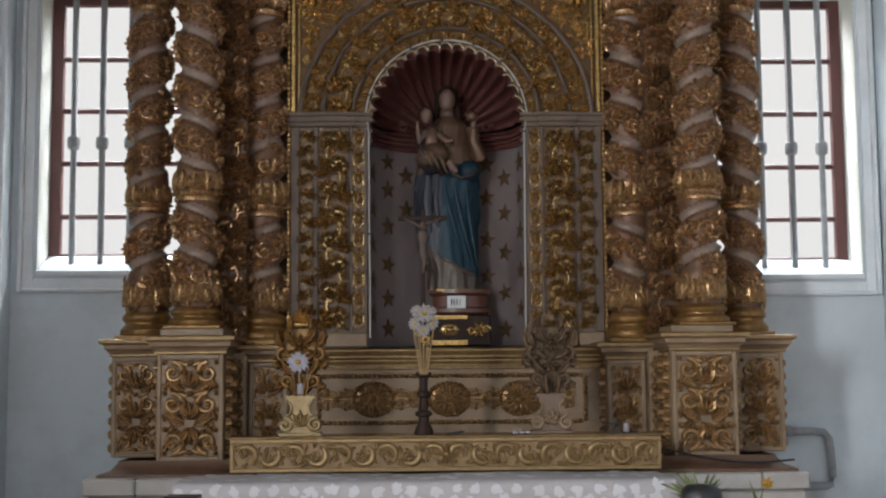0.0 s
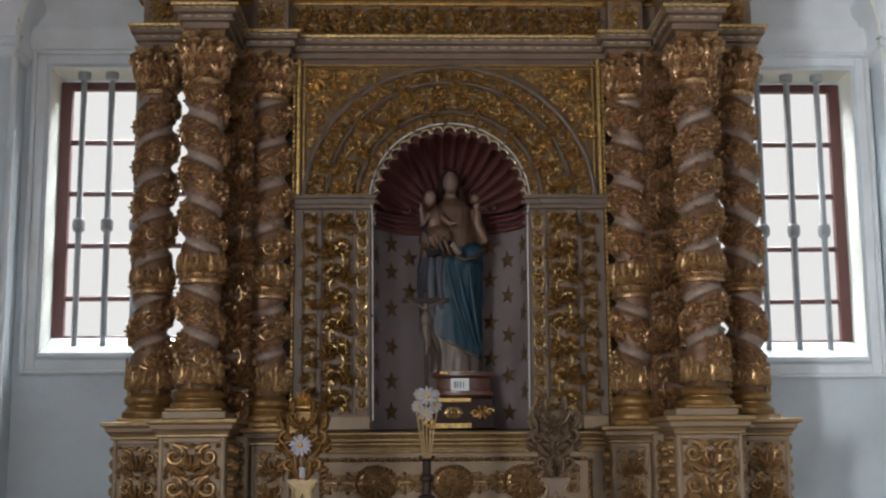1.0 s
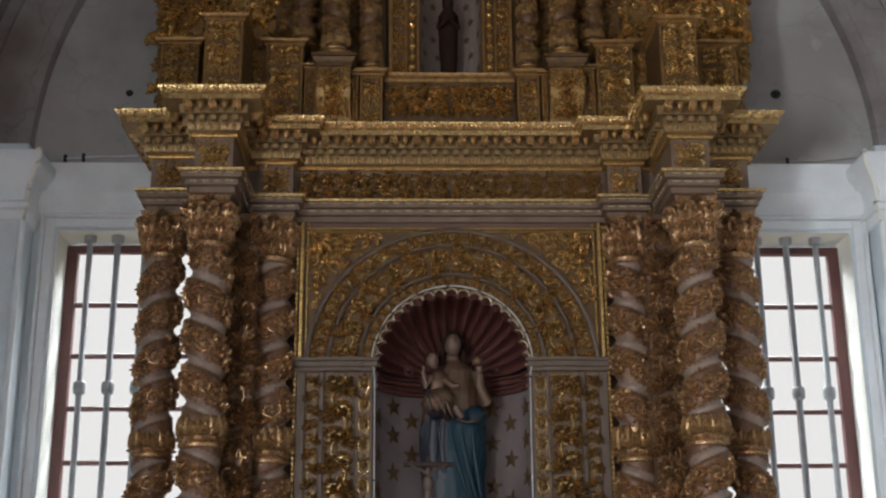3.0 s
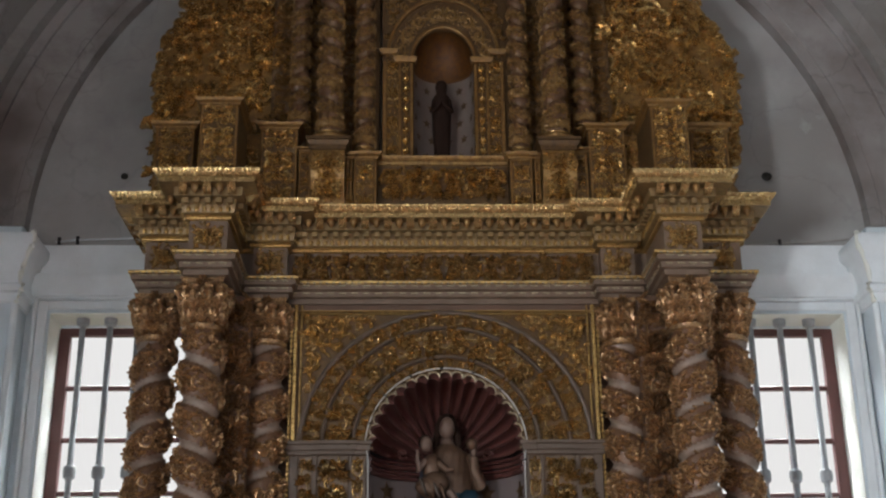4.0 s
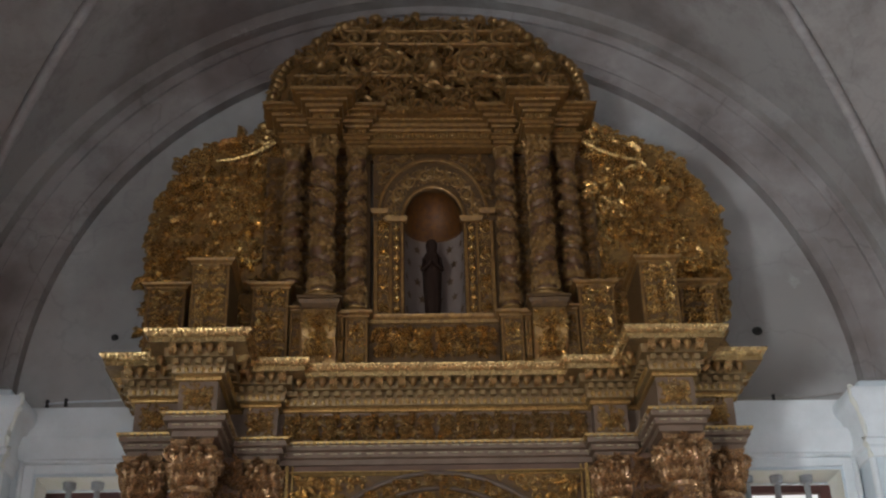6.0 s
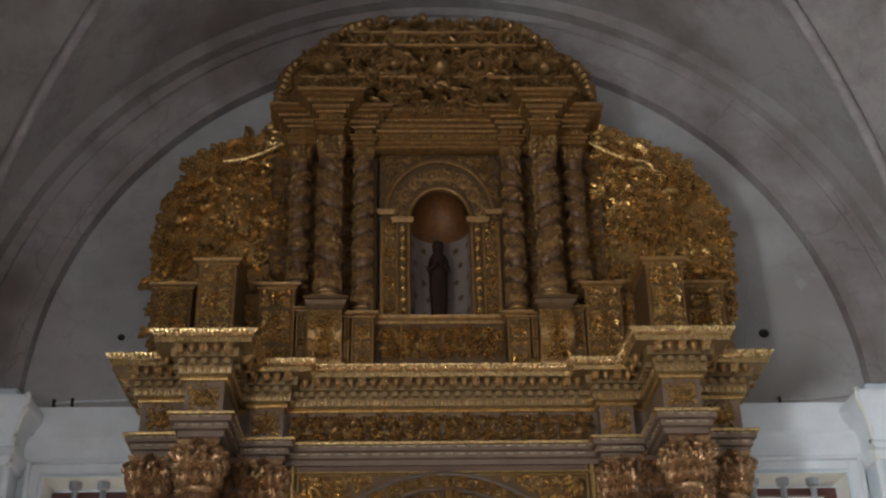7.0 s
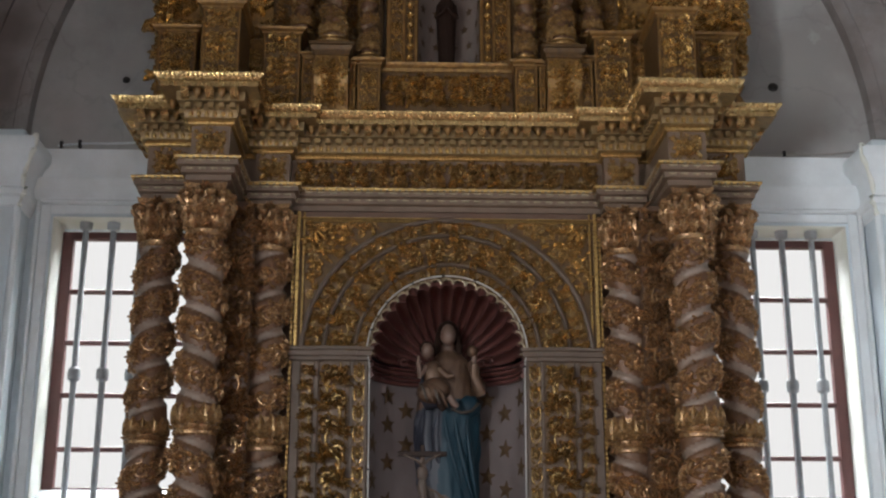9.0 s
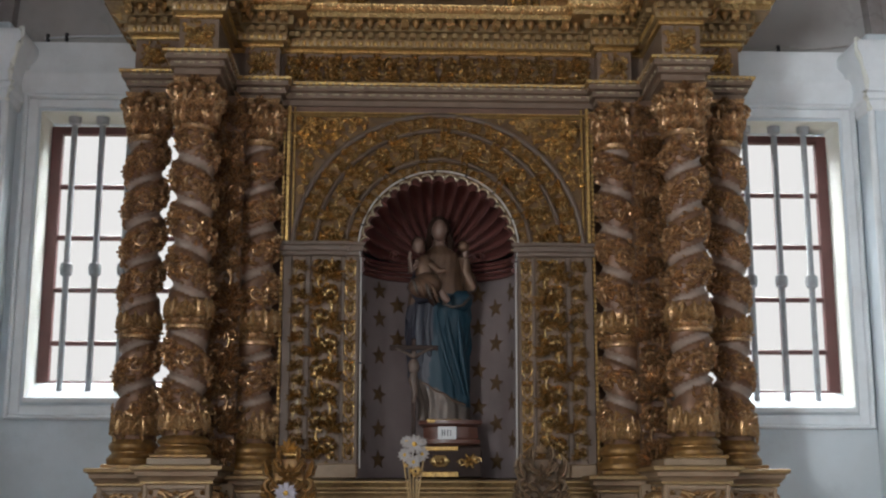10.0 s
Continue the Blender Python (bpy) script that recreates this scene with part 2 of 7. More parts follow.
class Mesh:
    def __init__(self, to=None):
        self.v, self.f, self.m, self.n = [], [], [], 0
        self.to = to

    def quads(self, p, f, mi=0):
        p = np.asarray(p, float).reshape(-1, 3)
        if self.to:
            p = self.to(p)
        f = np.asarray(f, int).reshape(-1, 4)
        self.v.append(p)
        self.f.append(f + self.n)
        self.m.append(np.full(len(f), mi))
        self.n += len(p)

    def grid(self, p, mi=0, loop=False):
        """p: rows x columns x 3; loop joins the last column to the first."""
        r, c = p.shape[:2]
        i, j = np.meshgrid(np.arange(r - 1), np.arange(c if loop else c - 1), indexing="ij")
        k = (j + 1) % c
        self.quads(p, np.stack([i * c + j, i * c + k, (i + 1) * c + k, (i + 1) * c + j], -1), mi)

    def box(self, x0, x1, y0, y1, z0, z1, b=0.006, mi=0):
        b = min(b, (x1 - x0) / 3, (y1 - y0) / 3, (z1 - z0) / 3)
        rings = []
        for z, i in ((z0, b), (z0 + b, 0), (z1 - b, 0), (z1, b)):
            a0, a1, c0, c1 = x0 + i, x1 - i, y0 + i, y1 - i
            rings.append([(a0 + b, c0, z), (a1 - b, c0, z), (a1, c0 + b, z), (a1, c1 - b, z), (a1 - b, c1, z), (a0 + b, c1, z), (a0, c1 - b, z), (a0, c0 + b, z)])
        p = np.array(rings)
        self.grid(p, mi, True)
        cap = [(0, 1, 2, 7), (7, 2, 3, 6), (6, 3, 4, 5)]
        self.quads(p[3], cap, mi)
        self.quads(p[0], [q[::-1] for q in cap], mi)

    def sweep(self, path, prof, mi=0, close=False):
        """A moulding: prof of (outward, z) along a plan path whose right-hand side is out."""
        q = np.array(path, float)
        d = q[1:] - q[:-1]
        d /= np.linalg.norm(d, axis=1)[:, None]
        n = np.stack([d[:, 1], -d[:, 0]], -1)
        out = np.empty_like(q)
        out[0], out[-1] = n[0], n[-1]
        for k in range(1, len(q) - 1):
            s = n[k - 1] + n[k]
            out[k] = s / max(0.3, 1 + n[k - 1] @ n[k])
        p = np.array([[(a + o * b[0], a2 + o * b[1], z) for (a, a2), b in zip(q, out)] for o, z in prof])
        self.grid(p, mi)

    def lathe(self, cx, cy, prof, n=24, mi=0):
        a = np.linspace(0, 2 * math.pi, n, endpoint=False)
        p = np.array([[(cx + r * math.sin(t), cy - r * math.cos(t), z) for t in a] for r, z in prof])
        self.grid(p, mi, True)

    def tube3(self, pts, rad, n=8, mi=0):
        """A round bar along points in space."""
        pts = np.asarray(pts, float)
        rad = np.broadcast_to(rad, len(pts))
        t = np.gradient(pts, axis=0)
        t /= np.linalg.norm(t, axis=1)[:, None] + 1e-12
        ref = np.where(np.abs(t[:, 2:3]) > 0.9, np.array([[1.0, 0, 0]]), np.array([[0, 0, 1.0]]))
        a = np.cross(t, ref)
        a /= np.linalg.norm(a, axis=1)[:, None]
        b = np.cross(t, a)
        w = np.linspace(0, 2 * math.pi, n, endpoint=False)
        p = pts[:, None] + rad[:, None, None] * (a[:, None] * np.cos(w)[None, :, None] + b[:, None] * np.sin(w)[None, :, None])
        cap0, cap1 = np.repeat(pts[:1, None], n, 1), np.repeat(pts[-1:, None], n, 1)
        self.grid(np.concatenate([cap0, p, cap1]), mi, True)

    def ball(self, c, r, mi=0, n=10, rings=7):
        r = np.broadcast_to(np.asarray(r, float), 3)
        h, a = np.linspace(-math.pi / 2, math.pi / 2, rings), np.linspace(0, 2 * math.pi, n, endpoint=False)
        p = np.array([[(c[0] + r[0] * math.cos(x) * math.cos(t), c[1] + r[1] * math.cos(x) * math.sin(t), c[2] + r[2] * math.sin(x)) for t in a] for x in h])
        self.grid(p, mi, True)

    # -- carved relief, in u, v, w --
    def bead(self, path, rad, h=0.9, w0=0.0, mi=0):
        path = np.asarray(path, float)
        rad = np.broadcast_to(rad, len(path))
        t = np.gradient(path, axis=0)
        t /= np.linalg.norm(t, axis=1)[:, None] + 1e-12
        nrm = np.stack([-t[:, 1], t[:, 0]], -1)
        a = np.linspace(0, math.pi, 6)
        uv = path[:, None] + nrm[:, None] * (rad[:, None] * np.cos(a))[..., None]
        w = w0 + rad[:, None] * np.sin(a) * h
        self.grid(np.concatenate([uv, w[..., None]], -1), mi)

    def dome(self, u, v, ru, rv, h, w0=0.0, mi=0, n=8):
        a = np.linspace(0, 2 * math.pi, n, endpoint=False)
        p = []
        for x in (0.0, 0.55, 1.05, 1.5):
            p.append(np.stack([u + ru * math.cos(x) * np.cos(a), v + rv * math.cos(x) * np.sin(a), np.full(n, w0 + h * math.sin(x))], -1))
        self.grid(np.array(p), mi, True)

    def leaf(self, u, v, ang, ln, wd, h, bend=0.0, w0=0.0, mi=0):
        """A pointed leaf with a raised rib and lifted lobes, curling at its tip."""
        s = np.linspace(0, 1, 7)
        a = ang + bend * s
        du, dv = np.cos(a) * ln / 6, np.sin(a) * ln / 6
        cu, cv = u + np.concatenate([[0], np.cumsum(du[:-1])]), v + np.concatenate([[0], np.cumsum(dv[:-1])])
        half = wd * (np.sin(math.pi * np.clip(s * 0.92 + 0.06, 0, 1)) ** 0.7) * (1 + 0.25 * np.cos(s * 19))
        t = np.array([-1, -0.55, 0, 0.55, 1.0])
        uu = cu[:, None] - np.sin(a)[:, None] * half[:, None] * t
        vv = cv[:, None] + np.cos(a)[:, None] * half[:, None] * t
        ww = w0 + h * (0.25 + 0.75 * np.sin(math.pi * (0.15 + 0.75 * s)))[:, None] * np.array([0.0, 0.85, 0.62, 0.85, 0.0])
        self.grid(np.stack([uu, vv, ww], -1), mi)

    def scroll(self, u, v, r, a0, turns, way, thick, w0=0.0, mi=0, leaves=3, eye=True):
        s = np.linspace(0, 1, 17)
        a, rr = a0 + way * 2 * math.pi * turns * s, r * (1 - 0.78 * s)
        self.bead(np.stack([u + rr * np.cos(a), v + rr * np.sin(a)], -1), thick * (1 - 0.4 * s), 1.0, w0, mi)
        if eye:
            self.dome(u, v, r * 0.3, r * 0.3, r * 0.32, w0, mi)
        for k in range(leaves):
            b = a0 + way * 2 * math.pi * turns * (0.08 + 0.5 * k / max(1, leaves))
            self.leaf(u + r * 0.85 * math.cos(b), v + r * 0.85 * math.sin(b), b + way * 0.7, r * 0.62, r * 0.2, r * 0.26, way * 0.9, w0, mi)

    def flower(self, u, v, r, n=6, h=0.3, w0=0.0, mi=0, a0=0.0):
        for k in range(n):
            b = a0 + 2 * math.pi * k / n
            self.leaf(u + r * 0.16 * math.cos(b), v + r * 0.16 * math.sin(b), b, r * 0.9, r * 1.5 / n, r * h, 0, w0, mi)
        self.dome(u, v, r * 0.26, r * 0.26, r * h * 1.2, w0, mi)

    def palmette(self, u, v, ang, ln, n=5, spread=1.1, h=0.25, w0=0.0, mi=0):
        for k in range(n):
            x = (k / (n - 1) - 0.5) * 2 if n > 1 else 0
            self.leaf(u, v, ang + spread * x, ln * (1 - 0.3 * abs(x)), ln * 0.15, ln * h, 0.6 * x, w0, mi)


def part(name, bm, material, parent=None, label="", angle=42, kind=""):
    """Links the mesh as one object under a thing."""
    me = bpy.data.meshes.new(name)
    v, f, mi = np.concatenate(bm.v), np.concatenate(bm.f), np.concatenate(bm.m)
    me.vertices.add(len(v))
    me.vertices.foreach_set("co", v.ravel())
    me.loops.add(f.size)
    me.loops.foreach_set("vertex_index", f.ravel())
    me.polygons.add(len(f))
    me.polygons.foreach_set("loop_start", np.arange(0, f.size, 4))
    me.polygons.foreach_set("material_index", mi)
    me.update(calc_edges=True)
    me.validate()
    for mt in material if isinstance(material, (list, tuple)) else [material]:
        me.materials.append(mt)
    me.polygons.foreach_set("use_smooth", np.ones(len(me.polygons), bool))
    me.set_sharp_from_angle(angle=radians(angle))
    ob = new(name, me)
    if parent:
        ob.parent = parent
        ob.matrix_parent_inverse = Matrix.Translation(-parent.location)
    if label or kind:
        tagged(ob, label, kind=kind)
    return ob


def thing(name, at, label, category, group="", kind=""):
    e = new(name)
    e.empty_display_size = 0.05
    e.location = at
    return tagged(e, label, category, group, kind)


rng = random.Random(7)


# ---- carved patterns ----
def carve_rinceau(b, w, h, period, mi=0, deep=1.0):
    """A stem winding up a strip, throwing a leafy curl to either side in turn; centred on u=0, rising from v=0."""
    n = max(2, round(h / period))
    st = h / n
    r = min(w * 0.33, st * 0.47)
    vs = np.linspace(0.01, h - 0.01, n * 8 + 1)
    b.bead(np.stack([w * 0.24 * np.cos(vs / st * math.pi), vs], -1), r * 0.17, 1.2 * deep, 0, mi)
    for k in range(n):
        s, v = (1 if k % 2 == 0 else -1), (k + 0.5) * st
        c = s * w * 0.11
        b.scroll(c, v, r * 0.86, -math.pi / 2 + rng.uniform(-0.4, 0.4), 0.95, s, r * 0.24, 0.0, mi, 0, False)
        b.palmette(c + s * r * 0.1, v - r * 0.55, math.pi / 2 + s * rng.uniform(0.1, 0.5), r * 1.25, 5, 1.05, 0.42 * deep, r * 0.06, mi)
        for q in range(6):
            an = -math.pi / 2 + s * (0.5 + q * 0.85) + rng.uniform(-0.2, 0.2)
            b.leaf(c + r * 0.72 * math.cos(an), v + r * 0.72 * math.sin(an), an + s * 0.9, r * 0.78, r * 0.25, r * 0.42 * deep, s * 1.2, 0, mi)
        b.palmette(-s * w * 0.24, v - st * 0.40, math.pi / 2 + s * 0.35, st * 0.74, 5, 0.95, 0.34 * deep, 0, mi)
        b.leaf(-s * w * 0.38, v - st * 0.05, math.pi / 2 - s * 0.5, st * 0.52, r * 0.28, r * 0.5 * deep, -s * 0.9, 0, mi)
        b.leaf(-s * w * 0.16, v + st * 0.12, math.pi / 2 + s * 0.8, st * 0.4, r * 0.24, r * 0.45 * deep, s * 0.9, 0, mi)
        b.leaf(s * w * 0.43, v + st * 0.2, math.pi / 2 + s * 0.7, st * 0.42, r * 0.24, r * 0.42 * deep, s * 0.8, 0, mi)
        for q in (0.36, -0.3):
            b.dome(-s * w * 0.42, v + st * q, r * 0.2, r * 0.2, r * 0.36 * deep, 0, mi)
        b.dome(s * w * 0.44, v - st * 0.42, r * 0.22, r * 0.22, r * 0.36 * deep, 0, mi)


def sideways(to, v0=0.0):
    """Turns a rising strip into one that runs along u."""
    return lambda p: to(np.stack([p[..., 1], p[..., 0] + v0, p[..., 2]], -1))


def carve_crescents(b, w, h, period, mi=0):
    """Bold crescent leaves rolling away from the middle of a long low panel."""
    n = max(1, round(w / 2 / period))
    p = w / 2 / n
    for s in (-1, 1):
        for k in range(n):
            cu, up = w / 2 + s * (k + 0.55) * p, (1 if k % 2 == 0 else -1)
            q = np.linspace(0, 1, 15)
            a = (0.3 + 4.0 * q) if s > 0 else math.pi - (0.3 + 4.0 * q)
            b.bead(np.stack([cu + h * 0.40 * np.cos(a), h / 2 + up * h * 0.40 * np.sin(a)], -1), h * (0.05 + 0.10 * np.sin(q * math.pi)), 0.8, 0, mi)
            a = a[5:] + s * 0.2
            b.bead(np.stack([cu + s * h * 0.1 + h * 0.2 * np.cos(a), h / 2 + up * h * 0.2 * np.sin(a)], -1), h * 0.055, 0.8, 0, mi)
            b.leaf(cu - s * h * 0.1, h / 2 + up * h * 0.05, (0.6 if s > 0 else math.pi - 0.6) * up, h * 0.5, h * 0.1, h * 0.13, up * s * 0.9, 0, mi)
            b.leaf(cu + s * p * 0.42, h / 2 - up * h * 0.40, (1.0 if s > 0 else math.pi - 1.0) * up, h * 0.55, h * 0.08, h * 0.12, -up * s * 0.9, 0, mi)
            b.dome(cu + s * p * 0.5, h / 2 + up * h * 0.36, h * 0.09, h * 0.09, h * 0.1, 0, mi)
            b.leaf(cu + s * p * 0.1, h / 2 + up * h * 0.42, 0 if s > 0 else math.pi, p * 0.6, h * 0.09, h * 0.1, -up * s * 1.2, 0, mi)
            b.leaf(cu + s * p * 0.15, h / 2 - up * h * 0.12, (0.9 if s > 0 else math.pi - 0.9) * up, h * 0.4, h * 0.1, h * 0.12, up * s * 1.0, 0, mi)


def carve_bold(b, w, h, tiers, mi=0):
    """A broad symmetrical panel: rolled scrolls in the corners, leaf masks and buds between them."""
    st = h / tiers
    r = min(w * 0.19, st * 0.36)
    for k in range(tiers):
        v, up = (k + 0.5) * st, (-1 if k == 0 else 1)
        for s in (-1, 1):
            b.scroll(s * w * 0.31, v + up * st * 0.12, r * 1.05, math.pi / 2 * up, 1.2, s * up, r * 0.34, 0, mi, 0)
            b.leaf(s * w * 0.02, v - up * st * 0.36, math.pi / 2 * up - s * up * 0.6, st * 0.85, r * 0.5, r * 0.5, s * up * 0.9, 0, mi)
            b.leaf(s * w * 0.10, v - up * st * 0.44, 0.25 if s > 0 else math.pi - 0.25, w * 0.36, r * 0.45, r * 0.42, s * 0.8, 0, mi)
            b.leaf(s * w * 0.46, v - st * 0.46, math.pi / 2 + s * 0.2, st * 0.5, r * 0.34, r * 0.4, s * 0.8, 0, mi)
            b.leaf(s * w * 0.40, v - up * st * 0.2, (-2.2 if s > 0 else -0.95) * up, st * 0.36, r * 0.3, r * 0.4, s * 0.7, 0, mi)
            b.bead([(s * w * 0.30, v + up * (st * 0.13 + r)), (s * w * 0.16, v + up * st * 0.44), (s * w * 0.05, v + up * st * 0.36)], r * 0.26, 1.0, 0, mi)
            b.dome(s * w * 0.15, v + up * st * 0.14, r * 0.34, r * 0.34, r * 0.5, 0, mi)
            b.dome(s * w * 0.45, v - up * st * 0.30, r * 0.3, r * 0.3, r * 0.44, 0, mi)
            b.dome(s * w * 0.23, v - up * st * 0.24, r * 0.3, r * 0.26, r * 0.44, 0, mi)
            b.dome(s * w * 0.46, v + up * st * 0.46, r * 0.26, r * 0.26, r * 0.4, 0, mi)
        b.palmette(0, v - up * st * 0.36, math.pi / 2 * up, st * 0.56, 5, 0.85, 0.26, 0.004, mi)
        b.dome(0, v + up * st * 0.44, r * 0.42, r * 0.3, r * 0.5, 0, mi)
    for k in range(int(h / 0.03)):
        for s in (-1, 1):
            if rng.random() < 0.75:
                b.leaf(s * w * rng.uniform(0.05, 0.46), (k + 0.5) * 0.03, rng.uniform(0, 6.28), 0.045, 0.013, 0.014, rng.choice((-1.3, 1.3)), 0, mi)


def carve_panel(b, w, h, unit=0.16, mi=0, deep=1.0):
    """Symmetrical acanthus carving: paired scrolls on a central stem, centred on u=0, rising from v=0."""
    n = max(1, round(h / unit))
    st = h / n
    r = min(w * 0.2, st * 0.42)
    for k in range(n):
        v = (k + 0.5) * st
        up = 1 if k % 2 == 0 else -1
        for s in (-1, 1):
            b.scroll(s * w * 0.27, v + up * st * 0.06, r, math.pi / 2 - s * up * math.pi / 2 + (0.4 * s), 1.25, s * up, r * 0.33, 0, mi, 4)
            b.leaf(s * w * 0.04, v - up * st * 0.3, math.pi / 2 - s * 0.7, st * 0.55, r * 0.42, r * 0.4 * deep, -s * 0.9, 0, mi)
            b.leaf(s * w * 0.42, v - up * st * 0.42, math.pi / 2 + s * 0.5, st * 0.5, r * 0.36, r * 0.36 * deep, s * 0.5, 0, mi)
            b.dome(s * w * 0.44, v + up * st * 0.32, r * 0.22, r * 0.22, r * 0.3, 0, mi)
        if k % 2 == 0:
            b.palmette(0, v - st * 0.3, math.pi / 2, st * 0.62, 5, 0.9, 0.24 * deep, 0, mi)
        else:
            b.flower(0, v, r * 0.75, 6, 0.42 * deep, 0, mi)
        b.dome(0, v + st * 0.46, r * 0.3, r * 0.22, r * 0.4, 0, mi)
    fill_leaves(b, -w * 0.47, w * 0.47, 0.0, h, max(0.024, min(w * 0.15, 0.038)), mi)


def fill_leaves(b, u0, u1, v0, v1, unit, mi=0):
    """Low fill of small leaves and buds between the main scrolls."""
    n, m = max(1, round((u1 - u0) / unit)), max(1, round((v1 - v0) / unit))
    for i in range(n):
        for j in range(m):
            u = u0 + (i + 0.5 + rng.uniform(-0.3, 0.3)) * (u1 - u0) / n
            v = v0 + (j + 0.5 + rng.uniform(-0.3, 0.3)) * (v1 - v0) / m
            if rng.random() < 0.7:
                b.leaf(u, v, rng.uniform(0, 6.28), unit * 0.95, unit * 0.27, unit * 0.36, rng.choice((-1.3, 1.3)), 0, mi)
            else:
                b.dome(u, v, unit * 0.24, unit * 0.24, unit * 0.3, 0, mi, 7)


def carve_band(b, w, h, period, mi=0, mirror=True):
    """A running scroll along u from 0 to w, v from 0 to h; mirrored about its middle if asked."""
    half = w / 2 if mirror else w
    n = max(1, round(half / period))
    p = half / n
    r = min(h * 0.36, p * 0.42)
    for s in ((-1, 1) if mirror else (1,)):
        def U(x):
            return w / 2 + s * x if mirror else x
        xs = np.linspace(0, half, n * 8 + 1)
        b.bead(np.stack([U(xs), h / 2 + h * 0.3 * np.sin(xs / p * math.pi)], -1), h * 0.05, 0.9, 0, mi)
        for k in range(n):
            up = 1 if k % 2 == 0 else -1
            cu = U((k + 0.5) * p)
            b.scroll(cu, h / 2 - up * h * 0.06, r, math.pi / 2 * up, 1.05, -s * up, r * 0.32, 0, mi, 6)
            b.leaf(U(k * p + p * 0.08), h / 2 + up * h * 0.1, (0.9 if s > 0 else math.pi - 0.9) * 1.0, h * 0.42, h * 0.09, h * 0.1, -s * 0.8, 0, mi)
            b.leaf(U(k * p + p * 0.95), h / 2 - up * h * 0.22, math.pi / 2 * (1 if up > 0 else -1), h * 0.5, h * 0.1, h * 0.1, s * 0.7, 0, mi)
            b.dome(U(k * p + p * 0.02), h * (0.15 if up > 0 else 0.85), h * 0.07, h * 0.07, h * 0.09, 0, mi)
    fill_leaves(b, 0.01, w - 0.01, h * 0.04, h * 0.96, max(0.024, h * 0.17), mi)
    if mirror:
        b.palmette(w / 2, h * 0.12, math.pi / 2, h * 0.8, 7, 1.2, 0.2, 0, mi)


def carve_chain(b, w, h, step, mi=0):
    """A hanging chain of husks and buds up a narrow strip."""
    n = max(1, round(h / step))
    st = h / n
    for k in range(n):
        v = (k + 0.5) * st
        b.dome(0, v, w * 0.36, st * 0.36, w * 0.34, 0, mi)
        for s in (-1, 1):
            b.leaf(s * w * 0.05, v - st * 0.42, math.pi / 2 - s * 0.55, st * 0.7, w * 0.17, w * 0.34, s * 0.9, 0, mi)
        b.dome(0, v + st * 0.5, w * 0.14, w * 0.14, w * 0.2, 0, mi)


def carve_wild(b, inside, u0, u1, v0, v1, unit, gen, mi=0):
    """Dense foliage scattered on a jittered lattice where inside(u, v) holds."""
    nv = int((v1 - v0) / unit)
    for i in range(nv + 1):
        nu = int((u1 - u0) / unit)
        for j in range(nu + 1):
            u = u0 + (j + 0.5 * (i % 2)) * unit + gen.uniform(-0.2, 0.2) * unit
            v = v0 + i * unit + gen.uniform(-0.2, 0.2) * unit
            if not inside(u, v):
                continue
            k = gen.random()
            if k < 0.26:
                b.scroll(u, v, unit * 0.52, gen.uniform(0, 6.28), gen.uniform(0.9, 1.4), gen.choice((-1, 1)), unit * 0.14, 0, mi, 4)
            elif k < 0.6:
                b.palmette(u, v - unit * 0.4, gen.uniform(0.8, 2.3), unit * 0.95, 5, 1.0, 0.3, 0, mi)
            elif k < 0.7:
                b.flower(u, v, unit * 0.48, 6, 0.5, 0, mi, gen.uniform(0, 1))
            else:
                for q in range(3):
                    b.leaf(u, v, gen.uniform(0, 6.28), unit * 0.85, unit * 0.2, unit * 0.32, gen.choice((-1.2, 1.2)), 0, mi)
# ---- the large structure ----
WALL_L, WALL_R = -3.55, 3.92


def holed_wall(name, label, axis, at, thick, s0, s1, z0, z1, holes, material):
    """A wall of real thickness with openings cut through: axis 'x' runs along x at y=at, 'y' along y at x=at."""
    b = Mesh()
    ss = sorted({s0, s1, *[h for q in holes for h in q[:2]]})
    zz = sorted({z0, z1, *[h for q in holes for h in q[2:]]})
    keep = {(i, k): not any(q[0] < (ss[i] + ss[i + 1]) / 2 < q[1] and q[2] < (zz[k] + zz[k + 1]) / 2 < q[3] for q in holes)
            for i in range(len(ss) - 1) for k in range(len(zz) - 1)}

    def spot(s, d, z):
        return (s, at + d, z) if axis == "x" else (at + d, s, z)
    for (i, k), solid in keep.items():
        if not solid:
            continue
        a, c, e, g = ss[i], ss[i + 1], zz[k], zz[k + 1]
        for d in (0, thick):
            b.quads([spot(a, d, e), spot(c, d, e), spot(c, d, g), spot(a, d, g)], [(0, 1, 2, 3)])
        for (di, dk), (p, q) in {(-1, 0): ((a, e), (a, g)), (1, 0): ((c, e), (c, g)), (0, -1): ((a, e), (c, e)), (0, 1): ((a, g), (c, g))}.items():
            if not keep.get((i + di, k + dk), False):
                b.quads([spot(p[0], 0, p[1]), spot(q[0], 0, q[1]), spot(q[0], thick, q[1]), spot(p[0], thick, p[1])], [(0, 1, 2, 3)])
    return tagged(part(name, b, material), label, "wall", kind="structure")


